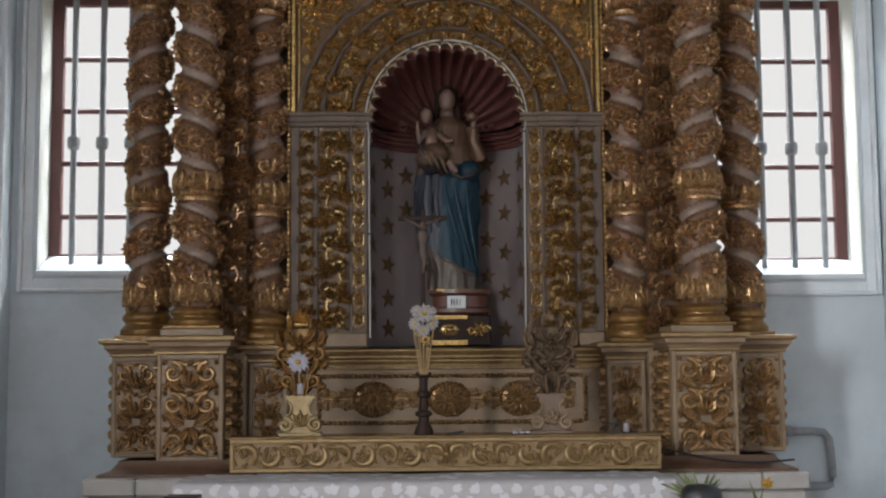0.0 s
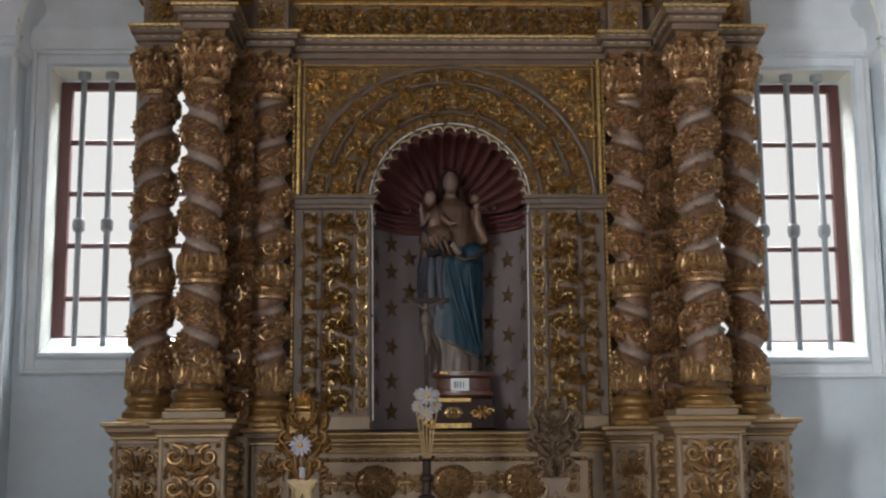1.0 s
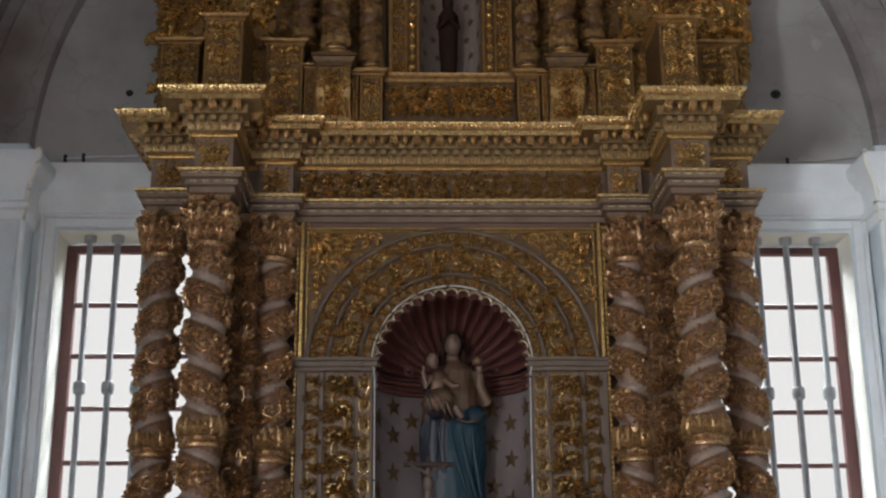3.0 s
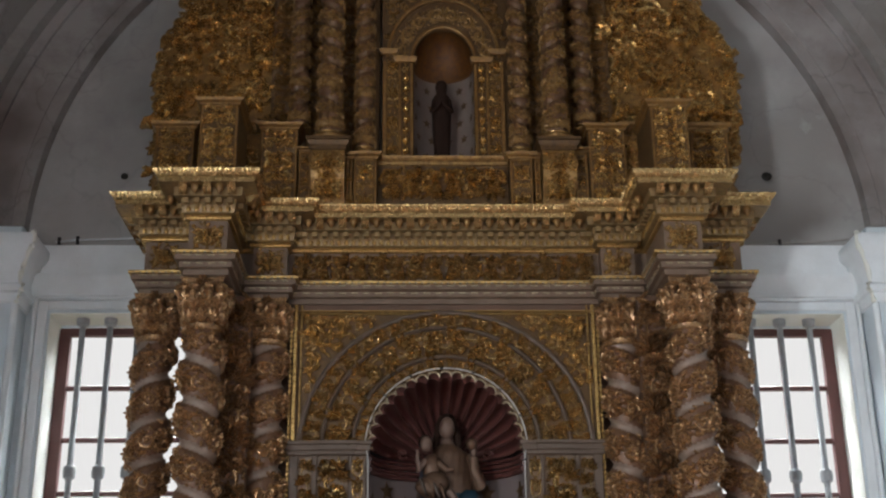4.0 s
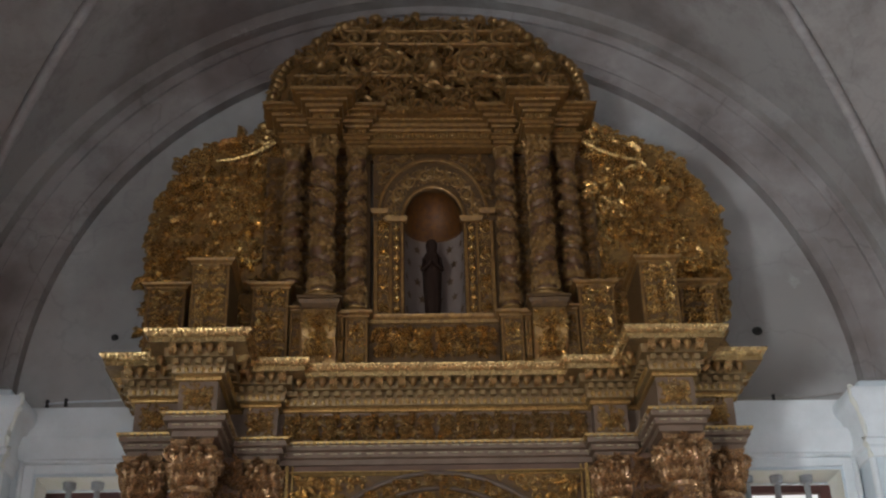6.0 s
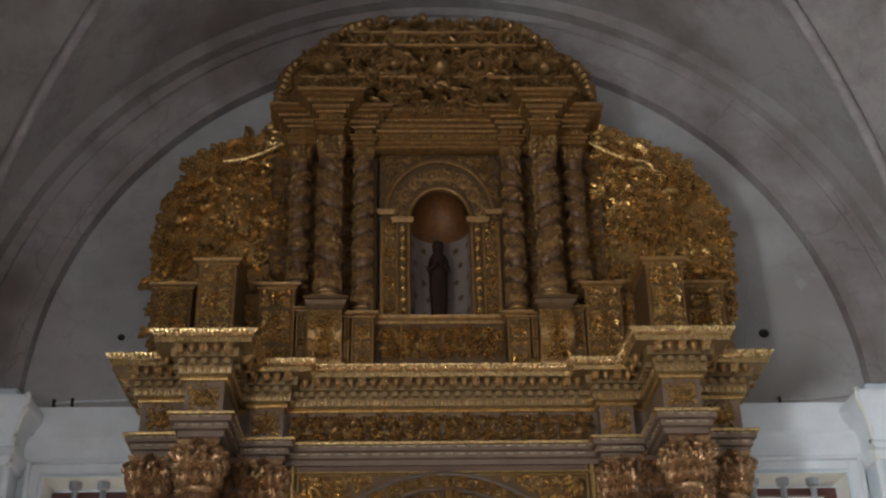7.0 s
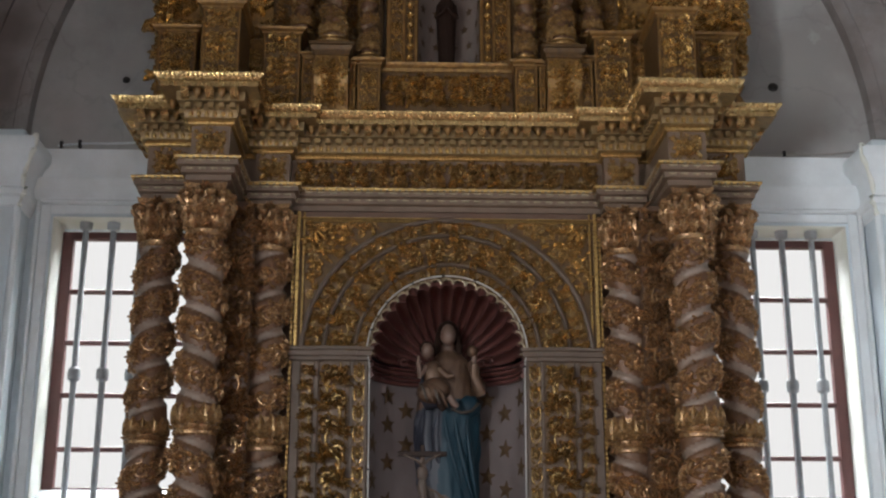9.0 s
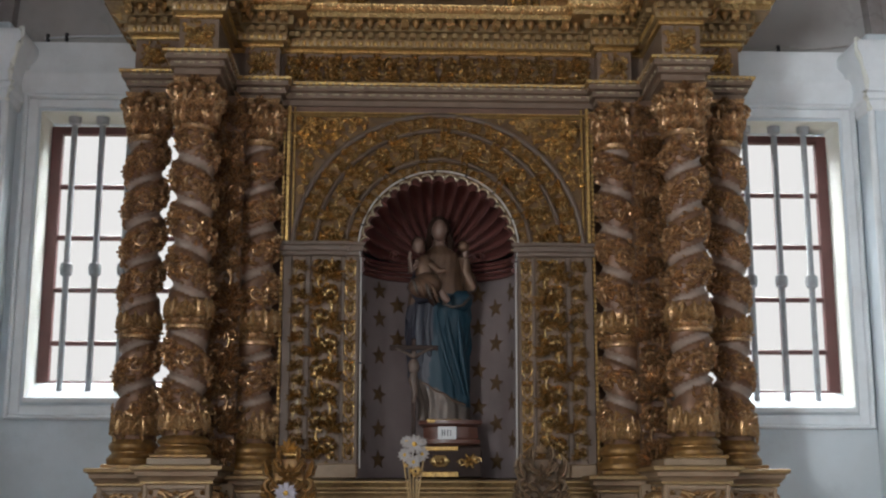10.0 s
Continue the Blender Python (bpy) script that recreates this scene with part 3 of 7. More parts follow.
WIN = [(-2.925, -1.72, 2.275, 4.425), (1.84, 3.048, 2.22, 4.41)]
holed_wall("wall_altar_end", "pale blue limewashed end wall with two barred windows", "x", 9.0, 0.5, -4.1, 4.3, 0.0, 4.957, WIN, PLASTER)
# nave openings out of view, added as seats for the fill lamps
nave = [(y - 0.65, y + 0.65, 1.9, 4.1) for y in (-5.0, 0.6, 4.6)]
holed_wall("wall_left", "pale limewashed side wall of the church", "y", WALL_L, -0.45, -12.0, 9.0, 0.0, 5.02, nave, PLASTER)
holed_wall("wall_right", "pale limewashed side wall of the church", "y", WALL_R, 0.45, -12.0, 9.0, 0.0, 5.02, nave, PLASTER)
holed_wall("wall_entrance", "plain limewashed entrance wall with an open doorway", "x", -12.0, -0.45, -4.1, 4.3, 0.0, 9.0,
           [(-1.3, 1.3, 0.0, 4.2), (-1.0, 1.0, 5.4, 7.0)], PLASTER)
b = Mesh()
b.box(-4.1, 4.3, -12.5, 9.5, -0.3, 0.0, 0.01)
tagged(part("floor", b, FLOOR_TILE), "dull red cement floor of the church", "floor", kind="structure")
b = Mesh()
g = np.linspace(-1, 1, 41)
gx, gy = np.meshgrid(np.sign(g) * np.abs(g) ** 3 * 900, np.sign(g) * np.abs(g) ** 3 * 900, indexing="ij")
b.grid(np.stack([gx, gy, np.full_like(gx, -0.35)], -1))
tagged(part("ground", b, paint("dry_churchyard_earth", (0.2, 0.16, 0.11), (0.1, 0.12, 0.05), 0.9, 0.5)), "dry earth round the church", "ground", kind="structure")

# lunette wall above the ledge, set back a little
b = Mesh()
b.box(-4.1, 4.3, 9.05, 9.5, 4.957, 9.3, 0.002)
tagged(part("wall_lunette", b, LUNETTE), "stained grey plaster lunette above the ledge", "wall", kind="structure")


VX, VR = 0.08, 3.25


def vault_curve(a, h, n=64):
    t = np.linspace(0, math.pi, n)
    return np.stack([VX - a * np.cos(t), 5.0 + h * np.sin(t)], -1)


def vault_band(b, a, h, thick, y0, y1, mi=0):
    """A curved shell or arch from y0 to y1, thick outwards."""
    inn, out = vault_curve(a, h), vault_curve(a + thick, h + thick)
    loop = np.concatenate([inn, out[::-1]])
    ys = np.linspace(y0, y1, max(2, int(abs(y1 - y0) / 0.5) + 1))
    b.grid(np.array([[(x, y, z) for x, z in loop] for y in ys]), mi, True)
    for y in (y0, y1):
        q = np.array([[(x, y, z) for x, z in inn], [(x, y, z) for x, z in out]])
        b.grid(q, mi)


# groin vault over the bay before the altar: two crossing barrels, meeting in sharp diagonal edges
BAY0, BAY1, VA = 1.5, 8.78, 3.86
b = Mesh()
ct = -np.cos(np.linspace(0, math.pi, 97))
gx, gy = np.meshgrid(VX + VA * ct, (BAY0 + BAY1) / 2 + (BAY1 - BAY0) / 2 * ct)
across = np.sqrt(np.maximum(0, 1 - ((gx - VX) / VA) ** 2))
along = np.sqrt(np.maximum(0, 1 - ((gy - (BAY0 + BAY1) / 2) / ((BAY1 - BAY0) / 2)) ** 2))
b.grid(np.stack([gx, gy, 5.0 + 3.80 * np.maximum(across, along)], -1))
vault_band(b, 3.74, 3.66, 0.3, -12.3, BAY0)
vault_band(b, 3.72, 3.69, 0.4, BAY1 - 0.004, 9.3)
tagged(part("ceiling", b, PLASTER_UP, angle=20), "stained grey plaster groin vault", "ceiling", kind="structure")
for s in (-1, 1):
    b = Mesh()
    c = np.cos(np.linspace(0.02, math.pi / 2, 40))
    b.tube3(np.stack([VX + s * VA * c, (BAY0 + BAY1) / 2 + (BAY1 - BAY0) / 2 * c, 5.0 + 3.80 * np.sqrt(1 - c * c)], -1), 0.05, 10)
    tagged(part("groin_rib", b, ARCH_PLASTER), "low pale plaster rib along the vault groin", "rib", "vault ribs", "structure")
    b = Mesh()
    x = VX + s * VA
    b.box(*sorted((x, x + s * 0.3)), BAY0, BAY1 + 0.4, 5.0, 9.1, 0.01)
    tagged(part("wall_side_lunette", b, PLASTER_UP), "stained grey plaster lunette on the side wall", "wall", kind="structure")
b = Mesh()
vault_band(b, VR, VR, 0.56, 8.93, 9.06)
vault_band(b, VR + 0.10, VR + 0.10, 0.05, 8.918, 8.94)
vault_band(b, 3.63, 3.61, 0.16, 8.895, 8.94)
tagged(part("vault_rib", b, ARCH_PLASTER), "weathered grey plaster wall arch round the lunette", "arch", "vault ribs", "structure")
for y0, y1, pr in ((0.85, 1.55, 0.14), (-2.2, -1.5, 0.14)):
    b = Mesh()
    vault_band(b, 3.74 - pr, 3.66 - pr, pr + 0.02, y0, y1)
    vault_band(b, 3.715 - pr, 3.635 - pr, 0.03, y0 + 0.09, y1 - 0.09)
    tagged(part("vault_rib", b, PLASTER_UP), "weathered grey plaster arch band under the vault", "arch", "vault ribs", "structure")

CORNICE = [(0, 4.50), (0.02, 4.52), (0.02, 4.57), (0.05, 4.60), (0.07, 4.66), (0.07, 4.74), (0.10, 4.79), (0.14, 4.85), (0.15, 4.90), (0.18, 4.93), (0.18, 5.0), (0.165, 5.03), (-0.3, 5.035)]
b = Mesh()
b.sweep([(WALL_L, -12.0), (WALL_L, 8.72)], [(-0, z) if o == 0 else (o, z) for o, z in CORNICE])
tagged(part("wall_cornice", b, TRIM), "white moulded plaster cornice along the wall", "cornice", "wall cornices", "structure")
b = Mesh()
b.sweep([(WALL_R, 8.72), (WALL_R, -12.0)], CORNICE)
tagged(part("wall_cornice", b, TRIM), "white moulded plaster cornice along the wall", "cornice", "wall cornices", "structure")
b = Mesh()
b.sweep([(WALL_L, 9.0), (WALL_R, 9.0)], [(0, 4.52), (0.03, 4.535), (0.035, 4.575), (0.055, 4.60), (0.06, 4.66), (0.075, 4.68), (0.075, 4.715), (0.03, 4.725), (0.025, 4.92), (0.032, 4.955), (-0.1, 4.962)])
tagged(part("wall_cornice", b, TRIM), "low white plaster moulding over the windows", "cornice", "wall cornices", "structure")
# responds of the wall arch, with moulded caps
CAPP = [(0.0, 4.405), (0.015, 4.415), (0.022, 4.445), (0.03, 4.475), (0.055, 4.49), (0.06, 4.53), (0.03, 4.555), (0.03, 4.625), (0.045, 4.675), (0.075, 4.735), (0.085, 4.775), (0.115, 4.805), (0.13, 4.835), (0.13, 4.89), (0.115, 4.915), (-0.2, 4.935)]
for s, x in ((-1, -3.10), (1, 3.19)):
    t = thing("arch_pier", (x + s * 0.3, 8.7, 0), "white limewashed pier under the wall arch, moulded cap", "pier", "arch piers", "structure")
    b = Mesh()
    b.box(*sorted((x, x + s * 0.85)), 8.70, 8.998, 0.0, 5.01, 0.012)
    part("shaft", b, PLASTER, t)
    b = Mesh()
    pth = [(x + s * 0.85, 8.70), (x, 8.70), (x, 8.998)]
    b.sweep(pth if s < 0 else pth[::-1], CAPP)
    part("cap", b, TRIM, t, "white plaster scroll-profiled cap")
    # worn corner with its highlight: a whiter tube along the cap profile
    b = Mesh()
    rim = np.array([(x - s * o, 8.70 - o, z) for o, z in CAPP[:-1]])
    b.tube3(rim, 0.017 + 0.006 * np.sin(np.arange(len(rim)) * 1.9), 8)
    part("worn_corner", b, REVEAL, t, "thickly limewashed white corner of the cap")
    b = Mesh()
    b.tube3([(x, 8.70, 0.0), (x, 8.70, 2.0), (x, 8.70, 4.41)], 0.026, 10)
    part("corner_bead", b, TRIM, t)


def window(k, x0, x1, z0, z1, s):
    """Deep white reveal, oxblood sash with small panes, iron grille before it."""
    w = thing("window_%d" % k, ((x0 + x1) / 2, 9.0, z0), "tall whitewashed window with dark red sash and iron bars", "window", "altar windows", "structure")
    b = Mesh()
    # raised surround, a picture-frame moulding
    for o, y, e in ((0.122, 8.94, 0.03), (0.092, 8.984, 0.07)):
        b.box(x0 - o, x0 - o + e, y, 9.0, z0 - o, z1 + o, 0.012)
        b.box(x1 + o - e, x1 + o, y, 9.0, z0 - o, z1 + o, 0.012)
        b.box(x0 - o + e, x1 + o - e, y, 9.0, z1 + o - e, z1 + o, 0.012)
        b.box(x0 - o + e, x1 + o - e, y, 9.0, z0 - o, z0 - o + e, 0.012)
    part("surround", b, TRIM, w, "white plaster moulding round the opening")
    b = Mesh()
    t = 0.006
    b.box(x0, x0 + t, 8.99, 9.3, z0, z1, 0.002)
    b.box(x1 - t, x1, 8.99, 9.3, z0, z1, 0.002)
    b.box(x0, x1, 8.99, 9.3, z1 - t, z1, 0.002)
    part("reveal", b, REVEAL, w, "whitewashed reveal, yellowed at the edge")
    b = Mesh()
    b.grid(np.array([[(x0, 8.97, z0), (x1, 8.97, z0)], [(x0, 8.97, z0 + 0.03), (x1, 8.97, z0 + 0.03)], [(x0, 9.03, z0 + 0.05), (x1, 9.03, z0 + 0.05)],
                     [(x0, 9.26, z0 + 0.16), (x1, 9.26, z0 + 0.16)], [(x0, 9.4, z0 + 0.17), (x1, 9.4, z0 + 0.17)], [(x0, 9.4, z0), (x1, 9.4, z0)]]))
    part("window_sill", b, TRIM, w, "sloping white sill")
    b = Mesh()
    f0, f1, zb, zt = 9.27, 9.335, z0 + 0.15, z1 - 0.035
    b.box(x0 + 0.005, x0 + 0.09, f0, f1, zb, zt)
    b.box(x1 - 0.09, x1 - 0.005, f0, f1, zb, zt)
    b.box(x0 + 0.075, x1 - 0.075, f0, f1, zt - 0.06, zt)
    b.box(x0 + 0.075, x1 - 0.075, f0, f1, zb, zb + 0.03)
    part("window_frame", b, FRAME_RED, w)
    for z in (2.732, 3.131, 3.528, 3.923) if s < 0 else (2.69, 3.09, 3.497, 3.905):
        b = Mesh()
        b.box(x0 + 0.075, x1 - 0.075, f0 + 0.015, f1 - 0.01, z - 0.018, z + 0.018)
        part("glazing_bar", b, FRAME_RED, w)
    ux = [(x0 + 0.389 + k * 0.40 if s < 0 else x1 - 0.415 - k * 0.40) for k in (0, 1)]
    for x in ux:
        b = Mesh()
        b.box(x - 0.012, x + 0.012, f0 + 0.018, f1 - 0.012, zb, zt)
        part("glazing_bar", b, FRAME_RED, w)
    n = 5
    for i in range(n):
        x = x0 + 0.214 + i * 0.207 if s < 0 else x1 - 0.228 - i * 0.228
        b = Mesh()
        y, r = 9.13, 0.023
        b.lathe(x, y, [(r, z0 + 0.08), (r, z0 + 0.92), (r * 1.1, z0 + 0.93), (0.044, z0 + 0.945), (0.048, z0 + 0.985), (0.044, z0 + 1.02), (r * 1.1, z0 + 1.035), (r, z0 + 1.04), (r, z1 - 0.07), (0.046, z1 - 0.06), (0.05, z1 - 0.02), (0.05, z1)], 12)
        # bar grey is lifted to put the window glare into the colour
        part("iron_bar", b, IRON, w)
    return w


window(1, *WIN[0], -1)
window(2, *WIN[1], 1)

# ---- the altarpiece, lower storey ----
base = thing("stone_base", (0, 8.2, 0), "grey painted stone base of squared blocks under the altarpiece", "base")
for z0, z1, cuts in ((0.0, 0.42, (-2.19, -1.1, 0.1, 1.2, 2.13)), (0.424, 0.846, (-2.19, -1.6, -0.4, 0.7, 1.6, 2.13)), (0.85, 0.955, (-2.21, -1.895, -0.8, 0.6, 1.86, 2.15))):
    for x0, x1 in zip(cuts, cuts[1:]):
        b = Mesh()
        b.box(x0 + 0.003, x1 - 0.003, 7.56 if z1 > 0.9 else 7.58, 8.995, z0, z1, 0.012)
        part("block", b, STONE, base)
b = Mesh()
LED = [(0.0, 0.957), (0.0, 0.975), (-0.03, 0.985), (-0.07, 1.0), (-0.10, 1.035), (-0.105, 1.05)]
b.sweep([(-2.13, 8.99), (-2.13, 7.6), (-1.2, 7.6), (-1.2, 7.95), (1.12, 7.95), (1.12, 7.6), (2.09, 7.6), (2.09, 8.99)], LED)
b.quads([(-2.03, 7.7, 1.03), (2.0, 7.7, 1.03), (2.0, 8.99, 1.03), (-2.03, 8.99, 1.03)], [(0, 1, 2, 3)])
tagged(part("plinth_moulding", b, BOLE), "brown wooden foot moulding of the altarpiece", "moulding")

CAP = [(0, 0), (0.008, 0.004), (0.008, 0.02), (0.022, 0.03), (0.03, 0.045), (0.04, 0.05), (0.045, 0.075), (0.062, 0.085), (0.066, 0.11), (-0.1, 0.113)]


def pedestal(x0, x1, y0, z0, z1, inner, label, slab=None):
    """A square pedestal with a framed carved panel; inner: the side (+1, -1) whose cheek shows."""
    cx, w, h = (x0 + x1) / 2, x1 - x0, z1 - z0
    t = thing("column_pedestal", (cx, y0, z0), label, "pedestal", "lower pedestals")
    b = Mesh()
    b.box(x0, x1, y0, 8.98, z0, z1 + 0.02, 0.008)
    part("body", b, CREAM, t, "cream painted wood")
    b = Mesh()
    m = 0.03
    for a, c, e, g in ((x0 + 0.004, x0 + m, z0 + 0.004, z1), (x1 - m, x1 - 0.004, z0 + 0.004, z1), (x0 + m, x1 - m, z1 - m, z1), (x0 + m, x1 - m, z0 + 0.004, z0 + m)):
        b.box(a, c, y0 - 0.012, y0 + 0.01, e, g, 0.005)
    part("panel_frame", b, CREAM, t)
    b = Mesh(flat(cx, y0, z0 + m + 0.01))
    carve_bold(b, w - 2 * m - 0.012, h - 2 * m - 0.02, 3)
    part("carved_panel", b, GOLD_PED, t, "gilded acanthus carving", kind="stuff")
    for s in (-1, 1):
        xs = x1 if s > 0 else x0
        b = Mesh(side(xs, y0 + 0.1 * 1, z0 + 0.02, s))
        carve_chain(b, 0.09, h - 0.04, 0.085)
        b.to = side(xs, y0 + 0.26, z0 + 0.02, s)
        carve_chain(b, 0.11, h - 0.04, 0.1)
        part("cheek_carving", b, GOLD_PED, t, kind="stuff")
    b = Mesh()
    b.sweep([(x0, 8.97), (x0, y0), (x1, y0), (x1, 8.97)], [(o, z1 + z) for o, z in CAP])
    part("cap_moulding", b, CREAM, t)
    b = Mesh()
    b.sweep([(x0, 8.96), (x0, y0), (x1, y0), (x1, 8.96)], [(0.062, z1 + 0.084), (0.070, z1 + 0.088), (0.072, z1 + 0.108), (0.06, z1 + 0.1135)])
    b.sweep([(x0, 8.96), (x0, y0), (x1, y0), (x1, 8.96)], [(0.008, z1 + 0.002), (0.014, z1 + 0.006), (0.014, z1 + 0.016), (0.008, z1 + 0.02)])
    part("gilt_edge", b, GOLD_SOFT, t)
    if slab:
        b = Mesh()
        b.box(cx - slab, cx + slab, y0 + 0.03, y0 + 0.03 + slab * 2.1, z1 + 0.113, z1 + 0.16, 0.006)
        part("slab", b, CREAM, t)
    return t


for s in (-1, 1):
    c = 0.02 if s > 0 else 0
    pedestal(*sorted((s * 1.395 - c * 2, s * 1.805 - c * 2)), 7.72, 1.045, 1.69, -s, "projecting cream pedestal with gilded acanthus carving", 0.195)
    pedestal(*sorted((s * 1.84, s * 2.155)), 8.05, 1.045, 1.68, -s, "outer cream pedestal with gilded acanthus carving")
    pedestal(*sorted((s * 1.045 - c, s * 1.30 - c)), 8.15, 1.045, 1.64, -s, "inner cream pedestal with gilded acanthus carving")
    t = thing("pedestal_pilaster", (s * 1.345 - c * 1.4, 8.06, 1.045), "narrow cream pilaster with a gilded chain between pedestals", "pilaster", "pedestal pilasters")
    b = Mesh()
    b.box(*sorted((s * 1.306 - c * 1.2, s * 1.388 - c * 1.9)), 8.06, 8.97, 1.045, 1.70, 0.005)
    part("body", b, CREAM, t)
    b = Mesh(flat(s * 1.347 - c * 1.5, 8.06, 1.07))
    carve_chain(b, 0.07, 0.58, 0.075)
    part("carved_chain", b, GOLD_PED, t, kind="stuff")

# backing carcass behind the columns
carcass = thing("altarpiece_carcass", (0, 8.7, 1.05), "dark wooden framework behind the altarpiece carving", "framework")
for x0, x1, y0, z0, z1 in ((1.06, 1.52, 8.56, 1.05, 4.9), (0.62, 1.06, 8.52, 1.05, 4.3)):
    for s in (-1, 1):
        b = Mesh()
        b.box(*sorted((s * x0, s * x1)), y0, 8.98, z0, z1)
        part("board", b, SHADOW_WOOD, carcass)
for x, y0, z0, z1 in ((1.06, 8.52, 4.32, 4.98), (0.62, 8.46, 1.05, 1.70)):
    b = Mesh()
    b.box(-x, x, y0, 8.98, z0, z1)
    part("board", b, SHADOW_WOOD, carcass)


def twisted_column(name, cx, cy, R, zb, zs, zt, zg, pitch, way, collar, label, group, gold, ztop=None, slim=False):
    """A spiral column: base, twisted shaft with a pale groove, vine carving, collar and leafy capital."""
    t = thing(name, (cx, cy, zb), label, "column", group)
    b = Mesh()
    h = zs - zb
    b.lathe(cx, cy, [(R * 1.30, zb + h * 0.16), (R * 1.33, zb + h * 0.22), (R * 1.33, zb + h * 0.36), (R * 1.22, zb + h * 0.44), (R * 1.08, zb + h * 0.54), (R * 1.08, zb + h * 0.6), (R * 1.2, zb + h * 0.66),
                     (R * 1.24, zb + h * 0.78), (R * 1.17, zb + h * 0.88), (R * 1.04, zb + h * 0.95), (R * 1.0, zb + h)], 28)
    b.box(cx - R * 1.34, cx + R * 1.34, cy - R * 1.34, cy + R * 1.34, zb, zb + h * 0.17, 0.006)
    part("base", b, GOLD_DULL if not slim else gold, t, "brown gilded moulded base")

    def rad(th, z):
        d = (th - way * 2 * math.pi * (z - zg) / pitch + math.pi) % (2 * math.pi) - math.pi
        foot = np.clip((z - zs) / (0.24 * (1 if not slim else 0.6)), 0, 1)
        coll = np.clip(np.abs(z - (collar[0] + collar[1]) / 2) / ((collar[1] - collar[0]) * 0.62), 0, 1) ** 4
        g = 0.17 * np.exp(-(d / 0.62) ** 4) * np.clip((z - zs - 0.12) / 0.05, 0, 1) * np.clip((zt - z) / 0.05, 0, 1) * coll
        bulge = 1.0 + 0.03 * np.cos(d + math.pi) * coll
        return R * (bulge - g) * (1.0 + 0.10 * np.sin(math.pi * foot) * (foot < 1)), d, coll

    nz = int((zt - zs) / 0.0125)
    z = np.linspace(zs, zt, nz)
    th = np.linspace(-math.pi, math.pi, 44, endpoint=False)
    T, Z = np.meshgrid(th, z)
    r, d, coll = rad(T, Z)
    P = np.stack([cx + r * np.sin(T), cy - r * np.cos(T), Z], -1)
    b = Mesh()
    b.grid(P, 0, True)
    pale = (np.abs(d) < (0.40 if slim else 0.64)) & (coll > 0.9) & (Z > zs + 0.2 * (1 if not slim else 0.5)) & (Z < zt - 0.03)
    b.m[-1] = pale[:-1].astype(int).ravel()
    part("shaft", b, [SHAFT, UMBER if slim else GROOVE], t)

    def wrap(p):
        th = p[..., 0] / R
        rr = rad(th, p[..., 1])[0] + 1.5 * p[..., 2]
        return np.stack([cx + rr * np.sin(th), cy - rr * np.cos(th), p[..., 1]], -1)
    b = Mesh(wrap)
    gen = random.Random(int(abs(cx * 1000)) + 3)
    u = pitch * 0.21
    step = 2 * math.pi / max(6, round(2 * math.pi * R / (u * 1.75)))
    for k in range(-12, 14):
        a = -2.2
        i = 0
        while a < 2.2:
            zc = zg + pitch * (k + 0.5 + way * a / (2 * math.pi))
            inside = zs + 0.18 * (0.5 if slim else 1) < zc < zt - 0.05 and not (collar[0] - pitch * 0.16 < zc < collar[1] + pitch * 0.16)
            if inside:
                tilt = way * math.atan2(pitch, 2 * math.pi * R)
                q = i % 3
                if q == 0:
                    b.scroll(a * R, zc, u * 0.95, gen.uniform(0, 6.28), 1.25, gen.choice((-1, 1)), u * 0.26, -0.004, 0, 4)
                elif q == 1:
                    b.flower(a * R, zc, u * 0.9, 6, 0.55, -0.004, 0, gen.random())
                else:
                    b.palmette(a * R - u * 0.5, zc - way * u * 0.2, tilt + gen.uniform(-0.5, 0.5), u * 1.7, 5, 1.0, 0.3, -0.004)
                for s in (-1, 1):
                    b.leaf(a * R + u * 0.6, zc + s * u * 0.75, tilt + s * 0.5 + gen.uniform(-0.3, 0.3), u * 1.3, u * 0.3, u * 0.42, -s * 0.9, -0.003)
                    b.dome(a * R + u * 0.95, zc + s * u * gen.uniform(0.3, 1.2), u * 0.27, u * 0.27, u * 0.34, -0.002)
                for q in range(8):
                    b.leaf(a * R + u * gen.uniform(-1, 1), zc + u * gen.uniform(-1.5, 1.5), gen.uniform(0, 6.28), u * 0.8, u * 0.2, u * 0.34, gen.choice((-1.3, 1.3)), -0.003)
                for q in range(6):
                    b.dome(a * R + u * gen.uniform(-1, 1), zc + u * gen.uniform(-1.4, 1.4), u * 0.2, u * 0.2, u * 0.3, -0.002)
            a += step
            i += 1
    part("vine_carving", b, gold, t, "gilded vine scrolls and flowers", kind="stuff")
    # collar and leafy foot
    b = Mesh()
    c0, c1 = collar
    ch = c1 - c0
    b.lathe(cx, cy, [(R * 0.98, c0 - ch * 0.05), (R * 1.09, c0), (R * 1.11, c0 + ch * 0.10), (R * 1.03, c0 + ch * 0.17), (R * 1.10, c0 + ch * 0.22), (R * 1.12, c0 + ch * 0.32), (R * 1.02, c0 + ch * 0.38), (R * 0.99, c1)], 28)
    part("collar", b, gold, t)
    b = Mesh(lambda p: np.stack([cx + (R * 1.0 + p[..., 2]) * np.sin(p[..., 0] / R), cy - (R + p[..., 2]) * np.cos(p[..., 0] / R), p[..., 1]], -1))
    for i in range(9):
        a = (i - 4) * 0.5
        b.palmette(a * R, c0 + ch * 0.36, math.pi / 2, ch * 0.72, 5, 0.7, 0.28)
        b.dome(a * R + 0.25 * R, c0 + ch * 0.27, ch * 0.06, ch * 0.06, ch * 0.14, R * 0.1)
        fh = 0.2 if not slim else 0.1
